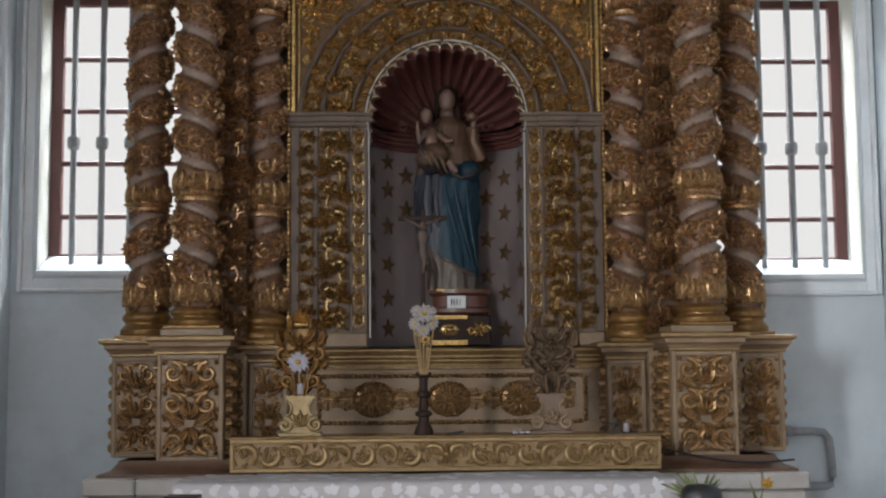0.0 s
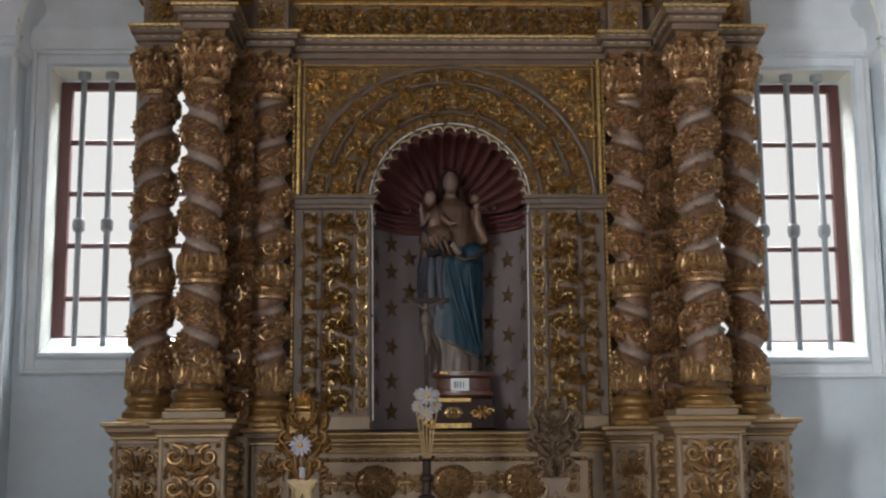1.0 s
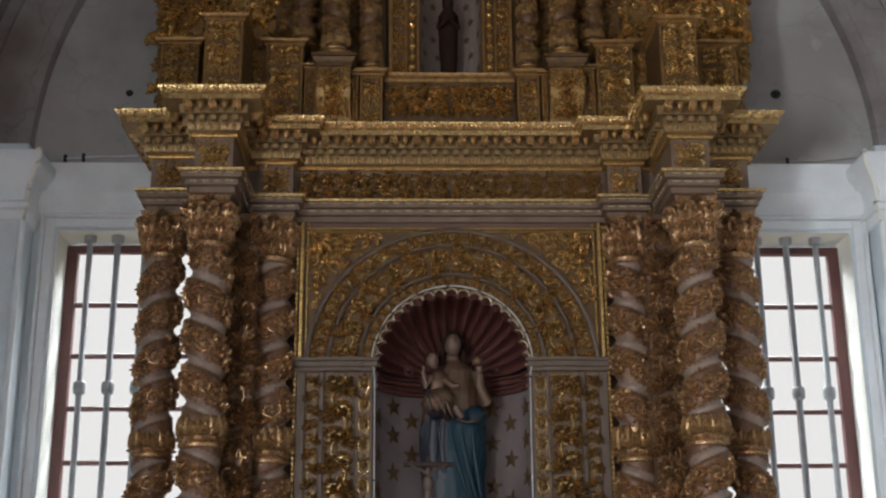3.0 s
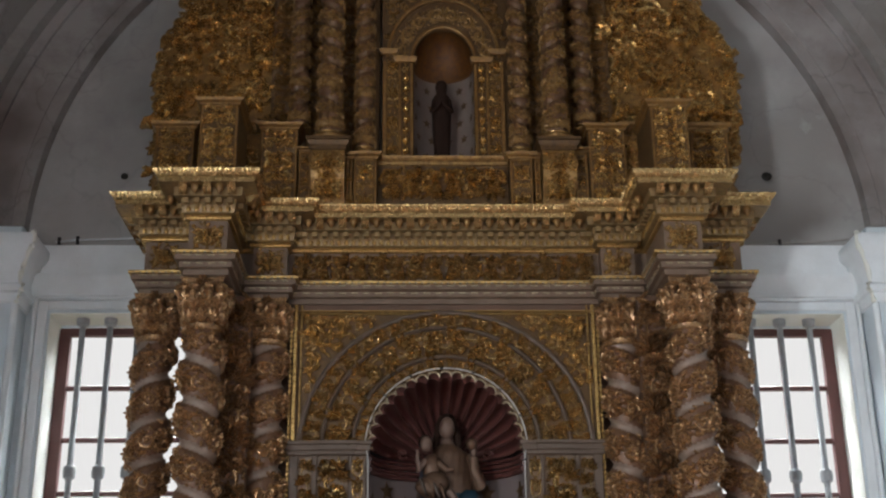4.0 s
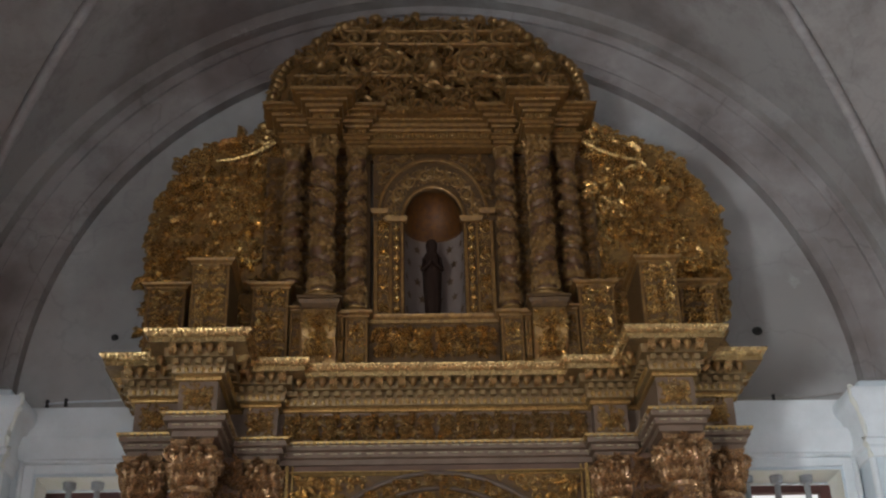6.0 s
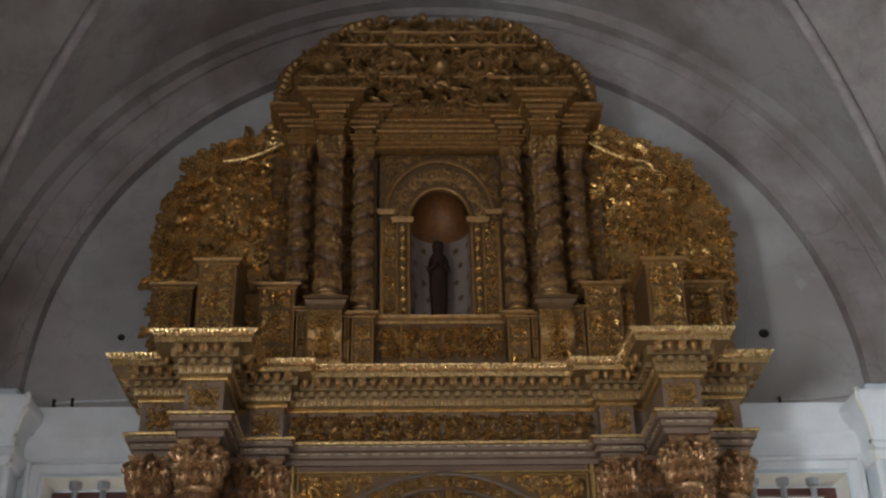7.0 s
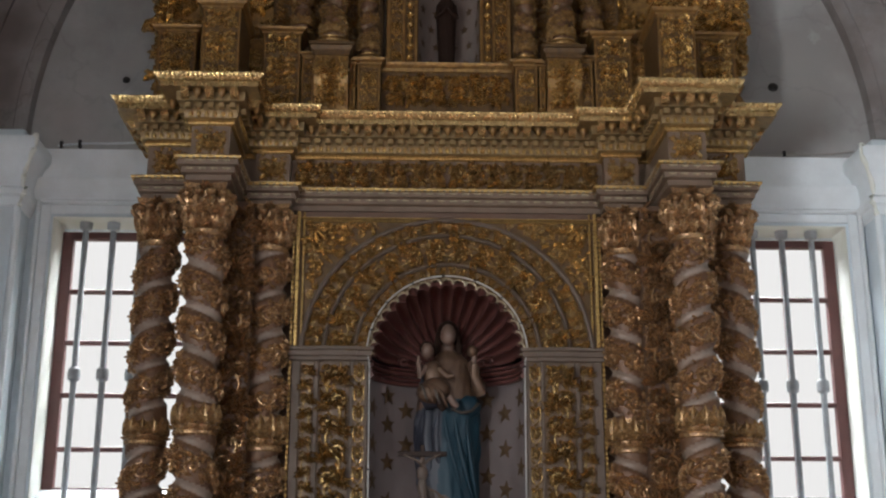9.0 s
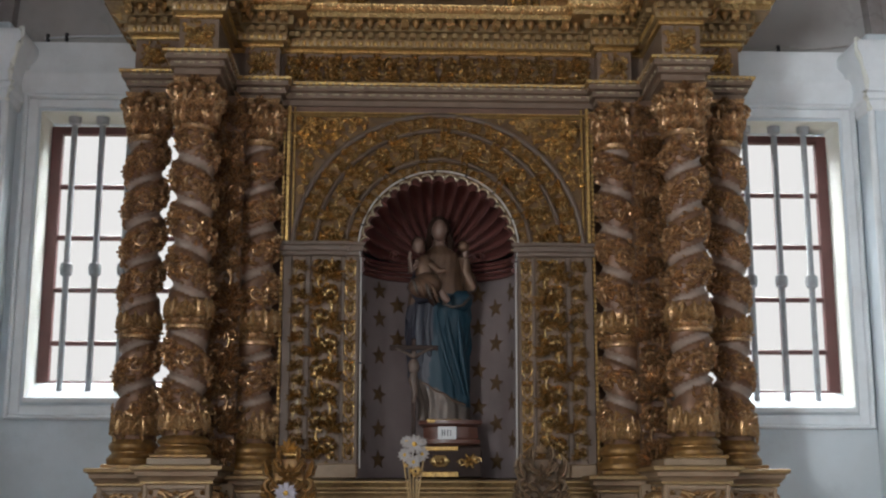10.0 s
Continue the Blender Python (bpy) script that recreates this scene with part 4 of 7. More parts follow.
        b.palmette(a * R, zs + fh * 0.15, math.pi / 2, fh * 0.62, 7, 0.95, 0.22, 0.010)
        b.palmette((a + 0.25) * R, zs + fh * 0.5, math.pi / 2, fh * 0.42, 5, 0.9, 0.25, 0.010)
        for q in range(6):
            b.leaf((a + gen.uniform(0, 0.5)) * R, zs + fh * gen.uniform(0.1, 1.0), gen.uniform(0, 6.28), fh * 0.25, fh * 0.06, fh * 0.1, gen.choice((-1.3, 1.3)), 0.012)
        b.dome((a + 0.25) * R, zs + fh * 0.2, fh * 0.08, fh * 0.08, fh * 0.12, 0.012)
    part("leaf_ring", b, gold if slim else GOLD_PED, t, "rings of gilded upright leaves", kind="stuff")
    # capital
    top = ztop or 4.31
    full, R = R, R * 0.9
    H = top - zt
    b = Mesh()
    b.lathe(cx, cy, [(R * 0.98, zt - 0.02), (R * 1.06, zt), (R * 1.06, zt + H * 0.05), (R * 0.92, zt + H * 0.08), (R * 0.95, zt + H * 0.5), (R * 1.08, zt + H * 0.84)], 24)
    part("bell", b, gold, t)

    def bell(p):
        th = p[..., 0] / R
        q = np.clip((p[..., 1] - zt) / H, 0, 1)
        rr = R * (0.93 + 0.16 * q ** 2) + p[..., 2] + R * 0.2 * np.clip(p[..., 2] / (R * 0.16), 0, 1.3) * q ** 1.5
        return np.stack([cx + rr * np.sin(th), cy - rr * np.cos(th), p[..., 1]], -1)
    b = Mesh(bell)
    for i in range(9):
        a = (i - 4) * 0.55
        b.palmette(a * R, zt + H * 0.06, math.pi / 2, H * 0.42, 5, 0.55, 0.36)
        b.palmette((a + 0.27) * R, zt + H * 0.3, math.pi / 2, H * 0.5, 5, 0.5, 0.4)
        b.dome((a + 0.27) * R, zt + H * 0.78, H * 0.09, H * 0.09, H * 0.14, 0.01)
    b.to = None
    for sx in (-1, 1):
        for sy in (-1, 1):
            s = np.linspace(0, 1, 18)
            an = 0.4 + 2 * math.pi * 1.2 * s
            rr = H * 0.2 * (1 - 0.75 * s)
            o = R * 1.02 + rr * np.cos(an) * -1
            pts = np.stack([cx + sx * (o + 0.0) * 0.98, cy + sy * o * 0.98, zt + H * 0.66 + rr * np.sin(an)], -1)
            b.tube3(pts, H * 0.055 * (1 - 0.4 * s), 6)
            b.ball((cx + sx * R * 1.02, cy + sy * R * 1.02, zt + H * 0.66), H * 0.085, n=6, rings=5)
    part("capital", b, gold, t, "gilded acanthus capital with volutes", kind="stuff")
    b = Mesh()
    k = R * 1.17
    m = 9
    ed = np.linspace(-1, 1, m)[:-1]
    ring = []
    for q in range(4):
        for e in ed:
            x, y = e * k, -(k - 0.17 * k * (1 - e * e))
            for _ in range(q):
                x, y = -y, x
            ring.append((cx + x, cy + y))
    rings = []
    for sc, zz in ((0.9, 0.84), (0.93, 0.88), (1.0, 0.9), (1.0, 0.955), (1.03, 0.96), (1.03, 0.995), (0.2, 0.998)):
        rings.append([(cx + (x - cx) * sc, cy + (y - cy) * sc, zt + H * zz) for x, y in ring])
    b.grid(np.array(rings), 0, True)
    b.to = flat(cx, cy - R * 1.12, zt + H * 0.92)
    b.flower(0, 0, H * 0.13, 6, 0.6)
    b.to = None
    b.lathe(cx, cy, [(full * 0.97, zt - 0.03), (full * 1.05, zt - 0.02), (full * 1.05, zt - 0.002), (full * 0.9, zt + 0.004)], 24)
    part("abacus", b, gold, t)
    return t


for s in (-1, 1):
    g = "lower twisted columns"
    twisted_column("twisted_column", s * 1.611, 7.97, 0.132, 1.85, 1.99, 3.98, 3.742, 0.284, s, (2.66, 2.84), "projecting spiral column carved with vines, worn gilding and pale grooves", g, GOLD_COL)
    twisted_column("twisted_column", -1.988 if s < 0 else 1.962, 8.30, 0.128, 1.79, 1.98, 4.0, 3.70, 0.277, -s, (2.64, 2.80), "outer spiral column standing before the window, reddish worn gilding", g, GOLD_COL)
    twisted_column("twisted_column", s * 1.236, 8.40, 0.132, 1.755, 1.96, 4.0, 3.66, 0.288, -s, (2.61, 2.83), "inner spiral column beside the niche, reddish worn gilding", g, GOLD_COL)
    # carved strip between the projecting and the inner column
    t = thing("carved_pilaster", (s * 1.43, 8.55, 1.76), "flat pilaster with reddish gilded scrollwork between columns", "pilaster", "carved pilasters")
    b = Mesh()
    b.box(*sorted((s * 1.325, s * 1.53)), 8.20, 8.555, 1.76, 4.30)
    part("board", b, BOLE, t)
    b = Mesh(flat(s * 1.43, 8.20, 1.80))
    carve_rinceau(b, 0.22, 2.46, 0.21, 0, 1.6)
    carve_panel(b, 0.23, 2.46, 0.24, 0, 1.2)
    part("scroll_carving", b, GOLD_COL, t, kind="stuff")

# ---- entablature ----
ARCH = [(-0.11, 4.304), (0.0, 4.305), (0.02, 4.312), (0.02, 4.35), (0.045, 4.358), (0.045, 4.398), (0.07, 4.406), (0.07, 4.442)]
ARCH_EDGE = [(0.07, 4.442), (0.088, 4.446), (0.09, 4.462), (0.08, 4.468), (0.0, 4.472)]
FRIEZE = [(0.0, 4.472), (0.0, 4.70)]
BED = [(0.0, 4.70), (0.02, 4.704), (0.026, 4.716), (0.02, 4.73)]
BED2 = [(0.02, 4.73), (0.045, 4.742), (0.05, 4.785), (0.055, 4.79), (0.055, 4.838), (0.095, 4.845), (0.10, 4.905), (0.19, 4.907)]
CORONA = [(0.19, 4.907), (0.192, 4.94), (0.204, 4.946), (0.208, 4.956), (0.226, 4.976), (0.228, 4.992), (0.0, 4.998)]


def modillion_mesh():
    b = Mesh()
    s = np.linspace(0, 1, 7)
    prof = np.stack([-0.02 - 0.065 * s, -0.05 * np.cos(s * 1.5) - 0.006 * np.sin(s * 6)], -1)
    pts = np.array([[(x, y, z) for x in (-0.027, 0.027)] for y, z in [(-0.0, 0.0), (-0.0, -0.055)] + [tuple(q) for q in prof] + [(-0.088, 0.0)]])
    b.grid(pts)
    for x in (-0.027, 0.027):
        q = np.array([[(x, y, 0.0), (x, y, z)] for y, z in [(-0.0, -0.055)] + [tuple(q) for q in prof]])
        b.grid(q)
    return b


def heart_mesh():
    b = Mesh()
    b.lathe(0, -0.045, [(0.026, 0.0), (0.030, -0.014), (0.026, -0.034), (0.014, -0.052), (0.003, -0.066)], 10)
    return b


def shared(name, source, parent, x, y, z, turn=0):
    ob = new(name, source.data)
    ob.parent = parent
    ob.matrix_basis = Matrix.Translation((x - parent.location.x, y - parent.location.y, z - parent.location.z)) @ pose(0, 0, 0, 0, 0, turn)
    return ob


MOD_SRC, HEART_SRC, DENT_SRC = None, None, None


def entablature(path, dz, label, frieze):
    """Architrave, carved frieze, dentils, brackets and cornice round a plan path; frieze: (x, y, width) of carved fronts."""
    global MOD_SRC, HEART_SRC, DENT_SRC
    xs = [p[0] for p in path]
    t = thing("entablature", (sum(xs) / len(xs), path[1][1], 4.305), label, "entablature", "entablature blocks")
    for name, prof, mt, lab in (("architrave", ARCH, LILAC, "grey painted stepped beam"), ("architrave_edge", ARCH_EDGE, GOLD_EDGE, ""), ("frieze", FRIEZE, LILAC, "grey painted ground"),
                                ("gilt_fillet", BED, GOLD_EDGE, ""), ("bed_moulding", BED2, SILL_GILT, ""), ("cornice", CORONA, GOLD, "bright gilded cornice")):
        b = Mesh()
        b.sweep(path, [(o, z + dz) for o, z in prof])
        part(name, b, mt, t, lab)
    beads, eggs, tips = Mesh(), Mesh(), Mesh()
    for (ax, ay), (cx, cy) in zip(path, path[1:]):
        ln = math.hypot(cx - ax, cy - ay)
        dx, dy = (cx - ax) / ln, (cy - ay) / ln
        nx, ny = dy, -dx

        def run(pitch, off, grow):
            n = max(1, round((ln + 2 * grow) / pitch))
            for k in range(n):
                s = -grow + (k + 0.5) * (ln + 2 * grow) / n
                yield ax + dx * s + nx * off, ay + dy * s + ny * off
        turn = math.degrees(math.atan2(dy, dx))
        for x, y in run(0.074, 0.075, 0.055 if abs(dx) > 0.5 else 0.0):
            if DENT_SRC is None:
                d = Mesh()
                d.box(-0.02, 0.02, -0.02, 0.02, -0.02, 0.02, 0.003)
                DENT_SRC = part("dentil", d, GOLD_SOFT, t)
                DENT_SRC.matrix_parent_inverse = Matrix()
                DENT_SRC.matrix_basis = Matrix.Translation(Vector((x, y, 4.815 + dz)) - t.location) @ pose(0, 0, 0, 0, 0, turn)
            else:
                shared("dentil", DENT_SRC, t, x, y, 4.815 + dz, turn)
        for x, y in run(0.05, 0.05, 0.03 if abs(dx) > 0.5 else 0.0):
            eggs.ball((x, y, 4.765 + dz), (0.017, 0.017, 0.02), n=6, rings=5)
        for x, y in run(0.03, 0.226, 0.2 if abs(dx) > 0.5 else 0.0):
            tips.ball((x, y, 4.968 + dz), (0.010, 0.010, 0.016), n=5, rings=4)
        for x, y in run(0.045, 0.085, 0.07 if abs(dx) > 0.5 else 0.0):
            beads.ball((x, y, 4.448 + dz), (0.013, 0.012, 0.009), n=6, rings=4)
        for f in (4.376, 4.424):
            for x, y in run(0.085, 0.046 if f < 4.4 else 0.071, 0.03 if abs(dx) > 0.5 else 0.0):
                q = abs(dx) > 0.5
                hx, hy = (0.026, 0.008) if q else (0.008, 0.026)
                beads.box(x - hx, x + hx, y - hy, y + hy, f + dz, f + 0.014 + dz, 0.002)
        if ln > 0.2:
            for k, (x, y) in enumerate(run(0.08, 0.10, 0.075 if abs(dx) > 0.5 else -0.02)):
                if k % 2 == 0:
                    if MOD_SRC is None:
                        ob = MOD_SRC = part("bracket", modillion_mesh(), GOLD, t)
                        ob.matrix_parent_inverse = Matrix()
                        ob.matrix_basis = Matrix.Translation(Vector((x, y, 4.905 + dz)) - t.location) @ pose(0, 0, 0, 0, 0, turn)
                    else:
                        shared("bracket", MOD_SRC, t, x, y, 4.905 + dz, turn)
                elif HEART_SRC is None:
                    # duller gilt than the brackets: the cornice's shadow put into the colour
                    ob = HEART_SRC = part("pendant", heart_mesh(), GOLD_DULL, t)
                    ob.matrix_parent_inverse = Matrix()
                    ob.matrix_basis = Matrix.Translation(Vector((x, y, 4.905 + dz)) - t.location) @ pose(0, 0, 0, 0, 0, turn)
                else:
                    shared("pendant", HEART_SRC, t, x, y, 4.905 + dz, turn)
    part("egg_moulding", eggs, GOLD_EDGE, t, kind="stuff")
    part("bead_moulding", beads, RIM_GILT, t, kind="stuff")
    part("leaf_edge", tips, GOLD, t, kind="stuff")
    for x, y, w, band in frieze:
        b = Mesh(flat(x - (w / 2 if band else 0), y, 4.485 + dz))
        if band:
            for way in (-1, 1):
                b.to = sideways(lambda p, way=way: flat(x, y, 4.485 + dz)(np.stack([way * p[..., 0], p[..., 1], p[..., 2]], -1)), 0.1)
                carve_rinceau(b, 0.19, w / 2 - 0.02, 0.135, 0, 1.6)
                fill_leaves(b, -0.092, 0.092, 0.02, w / 2 - 0.02, 0.036)
        else:
            b.to = flat(x, y, 4.49 + dz)
            carve_panel(b, w, 0.195, 0.195, 0, 1.3)
            fill_leaves(b, -w * 0.5, w * 0.5, 0.0, 0.195, 0.04)
        part("frieze_carving", b, GOLD, t, "gilded scrolling foliage", kind="stuff")
    return t


entablature([(-1.5, 8.46), (1.5, 8.46)], 0.0, "long gilded entablature over the niche, carved with foliage", [(0, 8.46, 2.2, True)])
for s in (-1, 1):
    def turnable(pts):
        return pts if s < 0 else [(-x, y) for x, y in pts][::-1]
    entablature(turnable([(-1.722, 8.5), (-1.722, 7.83), (-1.465, 7.83), (-1.465, 8.5)]), 0.003, "projecting gilded entablature block over a twisted column", [(s * 1.593, 7.83, 0.21, False)])
    entablature(turnable([(-2.085, 8.98), (-2.085, 8.22), (-1.75, 8.22)]), -0.003, "outer gilded entablature block against the wall", [(s * 1.93, 8.22, 0.22, False)])
    entablature(turnable([(-1.352, 8.47), (-1.352, 8.33), (-1.112, 8.33), (-1.112, 8.47)]), -0.006, "inner gilded entablature block beside the niche", [(s * 1.232, 8.33, 0.2, False)])
# ---- the central niche ----
NZ, NR, NY = 3.285, 0.535, 8.44


def arch_plate(b, r, zc, x_out, z_top, y, n=40, cx=0.0, rv=None):
    """The flat board between a round arch and a rectangular head, with the arch's thickness."""
    a = np.linspace(0, math.pi, n)
    rv = rv or r
    inn = np.stack([cx - r * np.cos(a), zc + rv * np.sin(a)], -1)
    out = []
    for t in a:
        c, s = -math.cos(t), math.sin(t)
        k = min(x_out / max(1e-6, abs(c)), (z_top - zc) / max(1e-6, s))
        out.append((cx + c * k, zc + s * k))
    b.grid(np.array([[(x, y, z) for x, z in inn], [(x, y, z) for x, z in out]]))
    b.grid(np.array([[(x, y, z) for x, z in inn], [(x, y + 0.06, z) for x, z in inn]]))


def arch_fillet(b, r0, r1, zc, y, proud, cx=0.0, k=1.0, n=48):
    a = np.linspace(0, math.pi, n)
    p = [[(cx - r * math.cos(t), yy, zc + r * k * math.sin(t)) for t in a] for r, yy in ((r0, y), (r0, y - proud), ((r0 + r1) / 2, y - proud * 1.25), (r1, y - proud), (r1, y))]
    b.grid(np.array(p))


def arch_map(rm, zc, y, cx=0.0, k=1.0):
    """Relief along an arch: u runs round the curve at radius rm, v across it."""
    def to(p):
        t = p[..., 0] / rm
        r = rm + p[..., 1]
        return np.stack([cx - r * np.cos(t), y - p[..., 2], zc + r * k * np.sin(t)], -1)
    return to


FILLET = paint("grey_fillet_paint", (0.118, 0.082, 0.06), (0.07, 0.045, 0.03), 0.6, 8.0, 0.6)
niche = thing("niche_surround", (0, NY, 1.72), "arched niche surround with gilded vine carving on grey paint", "niche")
b = Mesh()
arch_plate(b, NR, NZ, 1.06, 4.30, NY)
part("arched_board", b, UMBER, niche, "grey painted arched board")
for s in (-1, 1):
    b = Mesh()
    b.box(*sorted((s * NR, s * 1.06)), NY, NY + 0.06, 1.74, NZ)
    part("side_board", b, LILAC, niche, "grey painted board")
for r0, r1, k in ((0.985, 1.015, 0.957), (0.835, 0.857, 1.0), (0.625, 0.646, 1.0)):
    b = Mesh()
    arch_fillet(b, r0, r1, NZ, NY, 0.034, 0.0, k)
    part("arch_moulding", b, FILLET, niche)
for rm, hgt, per, k in ((0.922, 0.118, 0.105, 0.978), (0.741, 0.176, 0.165, 1.0), (0.588, 0.066, 0.07, 1.0)):
    b = Mesh(sideways(arch_map(rm, NZ, NY, 0.0, k)))
    carve_rinceau(b, hgt, math.pi * rm, per, 0, 2.0)
    if hgt > 0.1:
        fill_leaves(b, -hgt * 0.46, hgt * 0.46, 0.0, math.pi * rm, 0.04)
    part("arch_carving", b, GOLD, niche, "gilded running foliage round the arch", kind="stuff")
# scalloped gilt edge hanging inside the arch
b = Mesh()
n = 19
for q in range(n):
    t = np.linspace(0, math.pi, 9)
    a0, a1 = math.pi * q / n, math.pi * (q + 1) / n
    a = a0 + (a1 - a0) * (1 - np.cos(t)) / 2
    r = NR + 0.002 - 0.040 * (1 - np.sin(t))
    b.tube3(np.stack([-r * np.cos(a), np.full(9, NY - 0.012), NZ + r * np.sin(a)], -1), 0.0075, 6)
part("scalloped_edge", b, RIM_GILT, niche, "thin gilded scalloped rim")
# spandrels
gen = random.Random(11)
for s in (-1, 1):
    b = Mesh(flat(0, NY, 0))
    carve_wild(b, lambda u, v: math.hypot(u, v - NZ) > 1.045 and abs(u) < 0.985 and v < 4.225, *sorted((s * 0.36, s * 0.99)), 3.42, 4.23, 0.085, gen)
    carve_wild(b, lambda u, v: math.hypot(u, v - NZ) > 1.03 and abs(u) < 0.985 and v < 4.228, *sorted((s * 0.3, s * 0.99)), 3.40, 4.23, 0.062, gen)
    b.palmette(s * 0.95, 4.19, -2.4 if s > 0 else -0.75, 0.17, 5, 0.7, 0.25, 0.01)
    part("spandrel_carving", b, GOLD, niche, "bright gilded foliage in the spandrel", kind="stuff")
b = Mesh()
for s in (-1, 1):
    for x, w, d in ((1.042, 0.026, 0.034), (1.004, 0.013, 0.024)):
        b.box(*sorted((s * x - w / 2, s * x + w / 2)), NY - d, NY, 3.335, 4.30, 0.004)
b.box(-1.035, 1.035, NY - 0.03, NY, 4.246, 4.260, 0.004)
b.box(-1.0, 1.0, NY - 0.022, NY, 4.230, 4.240, 0.004)
part("gilt_frame", b, GOLD_EDGE, niche, "bright gilded straight frame")
# dark strip painting in the shadow gap under the architrave
b = Mesh()
b.box(-1.06, 1.06, NY - 0.006, NY + 0.01, 4.261, 4.3035, 0.003)
part("dark_cove", b, SHADOW_WOOD, niche)
for s in (-1, 1):
    for x, w in ((1.03, 0.062), (0.89, 0.036), (0.65, 0.028), (0.552, 0.026)):
        b = Mesh()
        b.box(*sorted((s * (x - w / 2), s * (x + w / 2))), NY - 0.022, NY, 1.83, 3.235, 0.006)
        part("fillet", b, FILLET, niche)
    b = Mesh()
    b.box(*sorted((s * 0.54, s * 0.875)), NY - 0.05, NY + 0.02, 1.735, 1.835, 0.01)
    b.box(*sorted((s * 0.88, s * 1.06)), NY - 0.035, NY + 0.02, 1.735, 1.83, 0.01)
    part("foot_block", b, CREAM, niche)
    b = Mesh()
    for x0, x1, d in ((0.865, 1.065, 0.02), (0.64, 0.865, 0.035), (0.54, 0.64, 0.02)):
        q = sorted((s * x0, s * x1))
        b.sweep([(q[0], NY + 0.02), (q[0], NY - d), (q[1], NY - d), (q[1], NY + 0.02)], [(0, 3.232), (0.012, 3.24), (0.012, 3.262), (0.022, 3.27), (0.026, 3.30), (0.038, 3.308), (0.038, 3.328), (0, 3.334)])
    part("impost", b, FILLET, niche, "grey stepped impost moulding")
    b = Mesh(flat(s * 0.953, NY, 1.85))
    carve_rinceau(b, 0.09, 1.37, 0.098, 0, 1.9)
    part("outer_strip_carving", b, GOLD, niche, kind="stuff")
    b = Mesh(flat(s * 0.77, NY, 1.85))
    carve_rinceau(b, 0.2, 1.37, 0.17, 0, 1.9)
    fill_leaves(b, -0.092, 0.092, 0.0, 1.37, 0.042)
    part("scroll_strip_carving", b, GOLD, niche, kind="stuff")
    b = Mesh(flat(s * 0.60, NY, 1.85))
    for q in range(10):
        v = (q + 0.5) * 0.137
        b.dome(0, v, 0.022, 0.036, 0.036)
        b.dome(0, v + 0.066, 0.014, 0.012, 0.022)
        for e in (-1, 1):
            b.bead([(e * 0.008, v - 0.058), (e * 0.03, v - 0.035), (e * 0.036, v), (e * 0.028, v + 0.036), (e * 0.008, v + 0.055)], (0.006, 0.010, 0.011, 0.010, 0.005), 1.1)
            b.leaf(0, v + 0.03, math.pi / 2 - e * 0.9, 0.05, 0.012, 0.03, -e * 0.8)
    part("bead_strip_carving", b, GOLD, niche, kind="stuff")
    b = Mesh()
    for q in range(70):
        b.ball((s * 1.072, NY - 0.02, 1.80 + q * 0.0355), (0.012, 0.014, 0.019), n=6, rings=5)
    part("bead_edging", b, GOLD_EDGE, niche, kind="stuff")

# recess with painted stars and a fluted shell
recess = thing("niche_recess", (0, NY + 0.1, 1.72), "curved grey niche recess with gilded stars and a wine-red shell", "niche")
b = Mesh()
a = np.linspace(0, math.pi, 33)
RX, RY = NR + 0.004, 0.46
b.grid(np.array([[(-RX * math.cos(t), NY + 0.03 + RY * math.sin(t), z) for t in a] for z in np.linspace(1.735, 3.16, 4)]))
part("back", b, CLOTH, recess, "grey painted curved back")
b = Mesh()
b.grid(np.array([[(-RX * math.cos(t), NY + 0.03 + RY * math.sin(t) * k, 1.742) for t in a] for k in (0, 1)]))
part("niche_floor", b, SHADOW_WOOD, recess)
b = Mesh()
for z, d in ((3.15, 0.03), (3.185, 0.022), (3.22, 0.03), (3.255, 0.02)):
    b.tube3([(-(RX - d * 0.6) * math.cos(t), NY + 0.03 + (RY - d * 0.6) * math.sin(t), z) for t in a], d * 0.62, 8)
for s in (-1, 1):
    an = np.linspace(0, 9, 24)
    b.tube3(np.stack([s * 0.30 + s * (0.04 - 0.0035 * an) * np.cos(an), np.full(24, NY + 0.33), 3.30 + (0.04 - 0.0035 * an) * np.sin(an)], -1), 0.009, 6)
part("shell_cornice", b, WINE, recess, "wine-red painted rings with small volutes")
b = Mesh()
rows, nfl = 14, 17
pts = []
tt = np.linspace(0, math.pi, nfl * 8 + 1)
for q in np.linspace(0.02, 1, rows):
    fl = (0.15 * (1 - np.abs(np.sin(tt * nfl / 1.0))) ** 1.3) * q * (1 - 0.35 * q)
    rr = (NR - 0.012) * math.sin(q * math.pi / 2)
    dep = RY * math.cos(q * math.pi / 2)
    pts.append([(-(rr - f * 0.5) * math.cos(t), NY + 0.03 + dep - f * 0.8, 3.262 + (rr - f * 0.5) * math.sin(t)) for t, f in zip(tt, fl)])
pts.append([(-(NR + 0.05) * math.cos(t), NY + 0.056, 3.262 + (NR + 0.07) * math.sin(t)) for t in tt])
b.grid(np.array(pts))
part("shell", b, WINE, recess, "wine-red fluted shell head", angle=60)
star_src = None
STARS = [(-0.41, (3.05, 2.85, 2.59, 2.32, 2.08, 1.87)), (-0.51, (2.95, 2.70, 2.45, 2.2, 1.97)), (0.42, (2.93, 2.68, 2.40, 2.12, 1.86)), (0.30, (3.04, 2.80, 2.50, 2.24)), (0.515, (3.02, 2.8, 2.54, 2.26, 2.0)), (-0.28, (2.96, 2.72)), (0.17, (1.95,))]
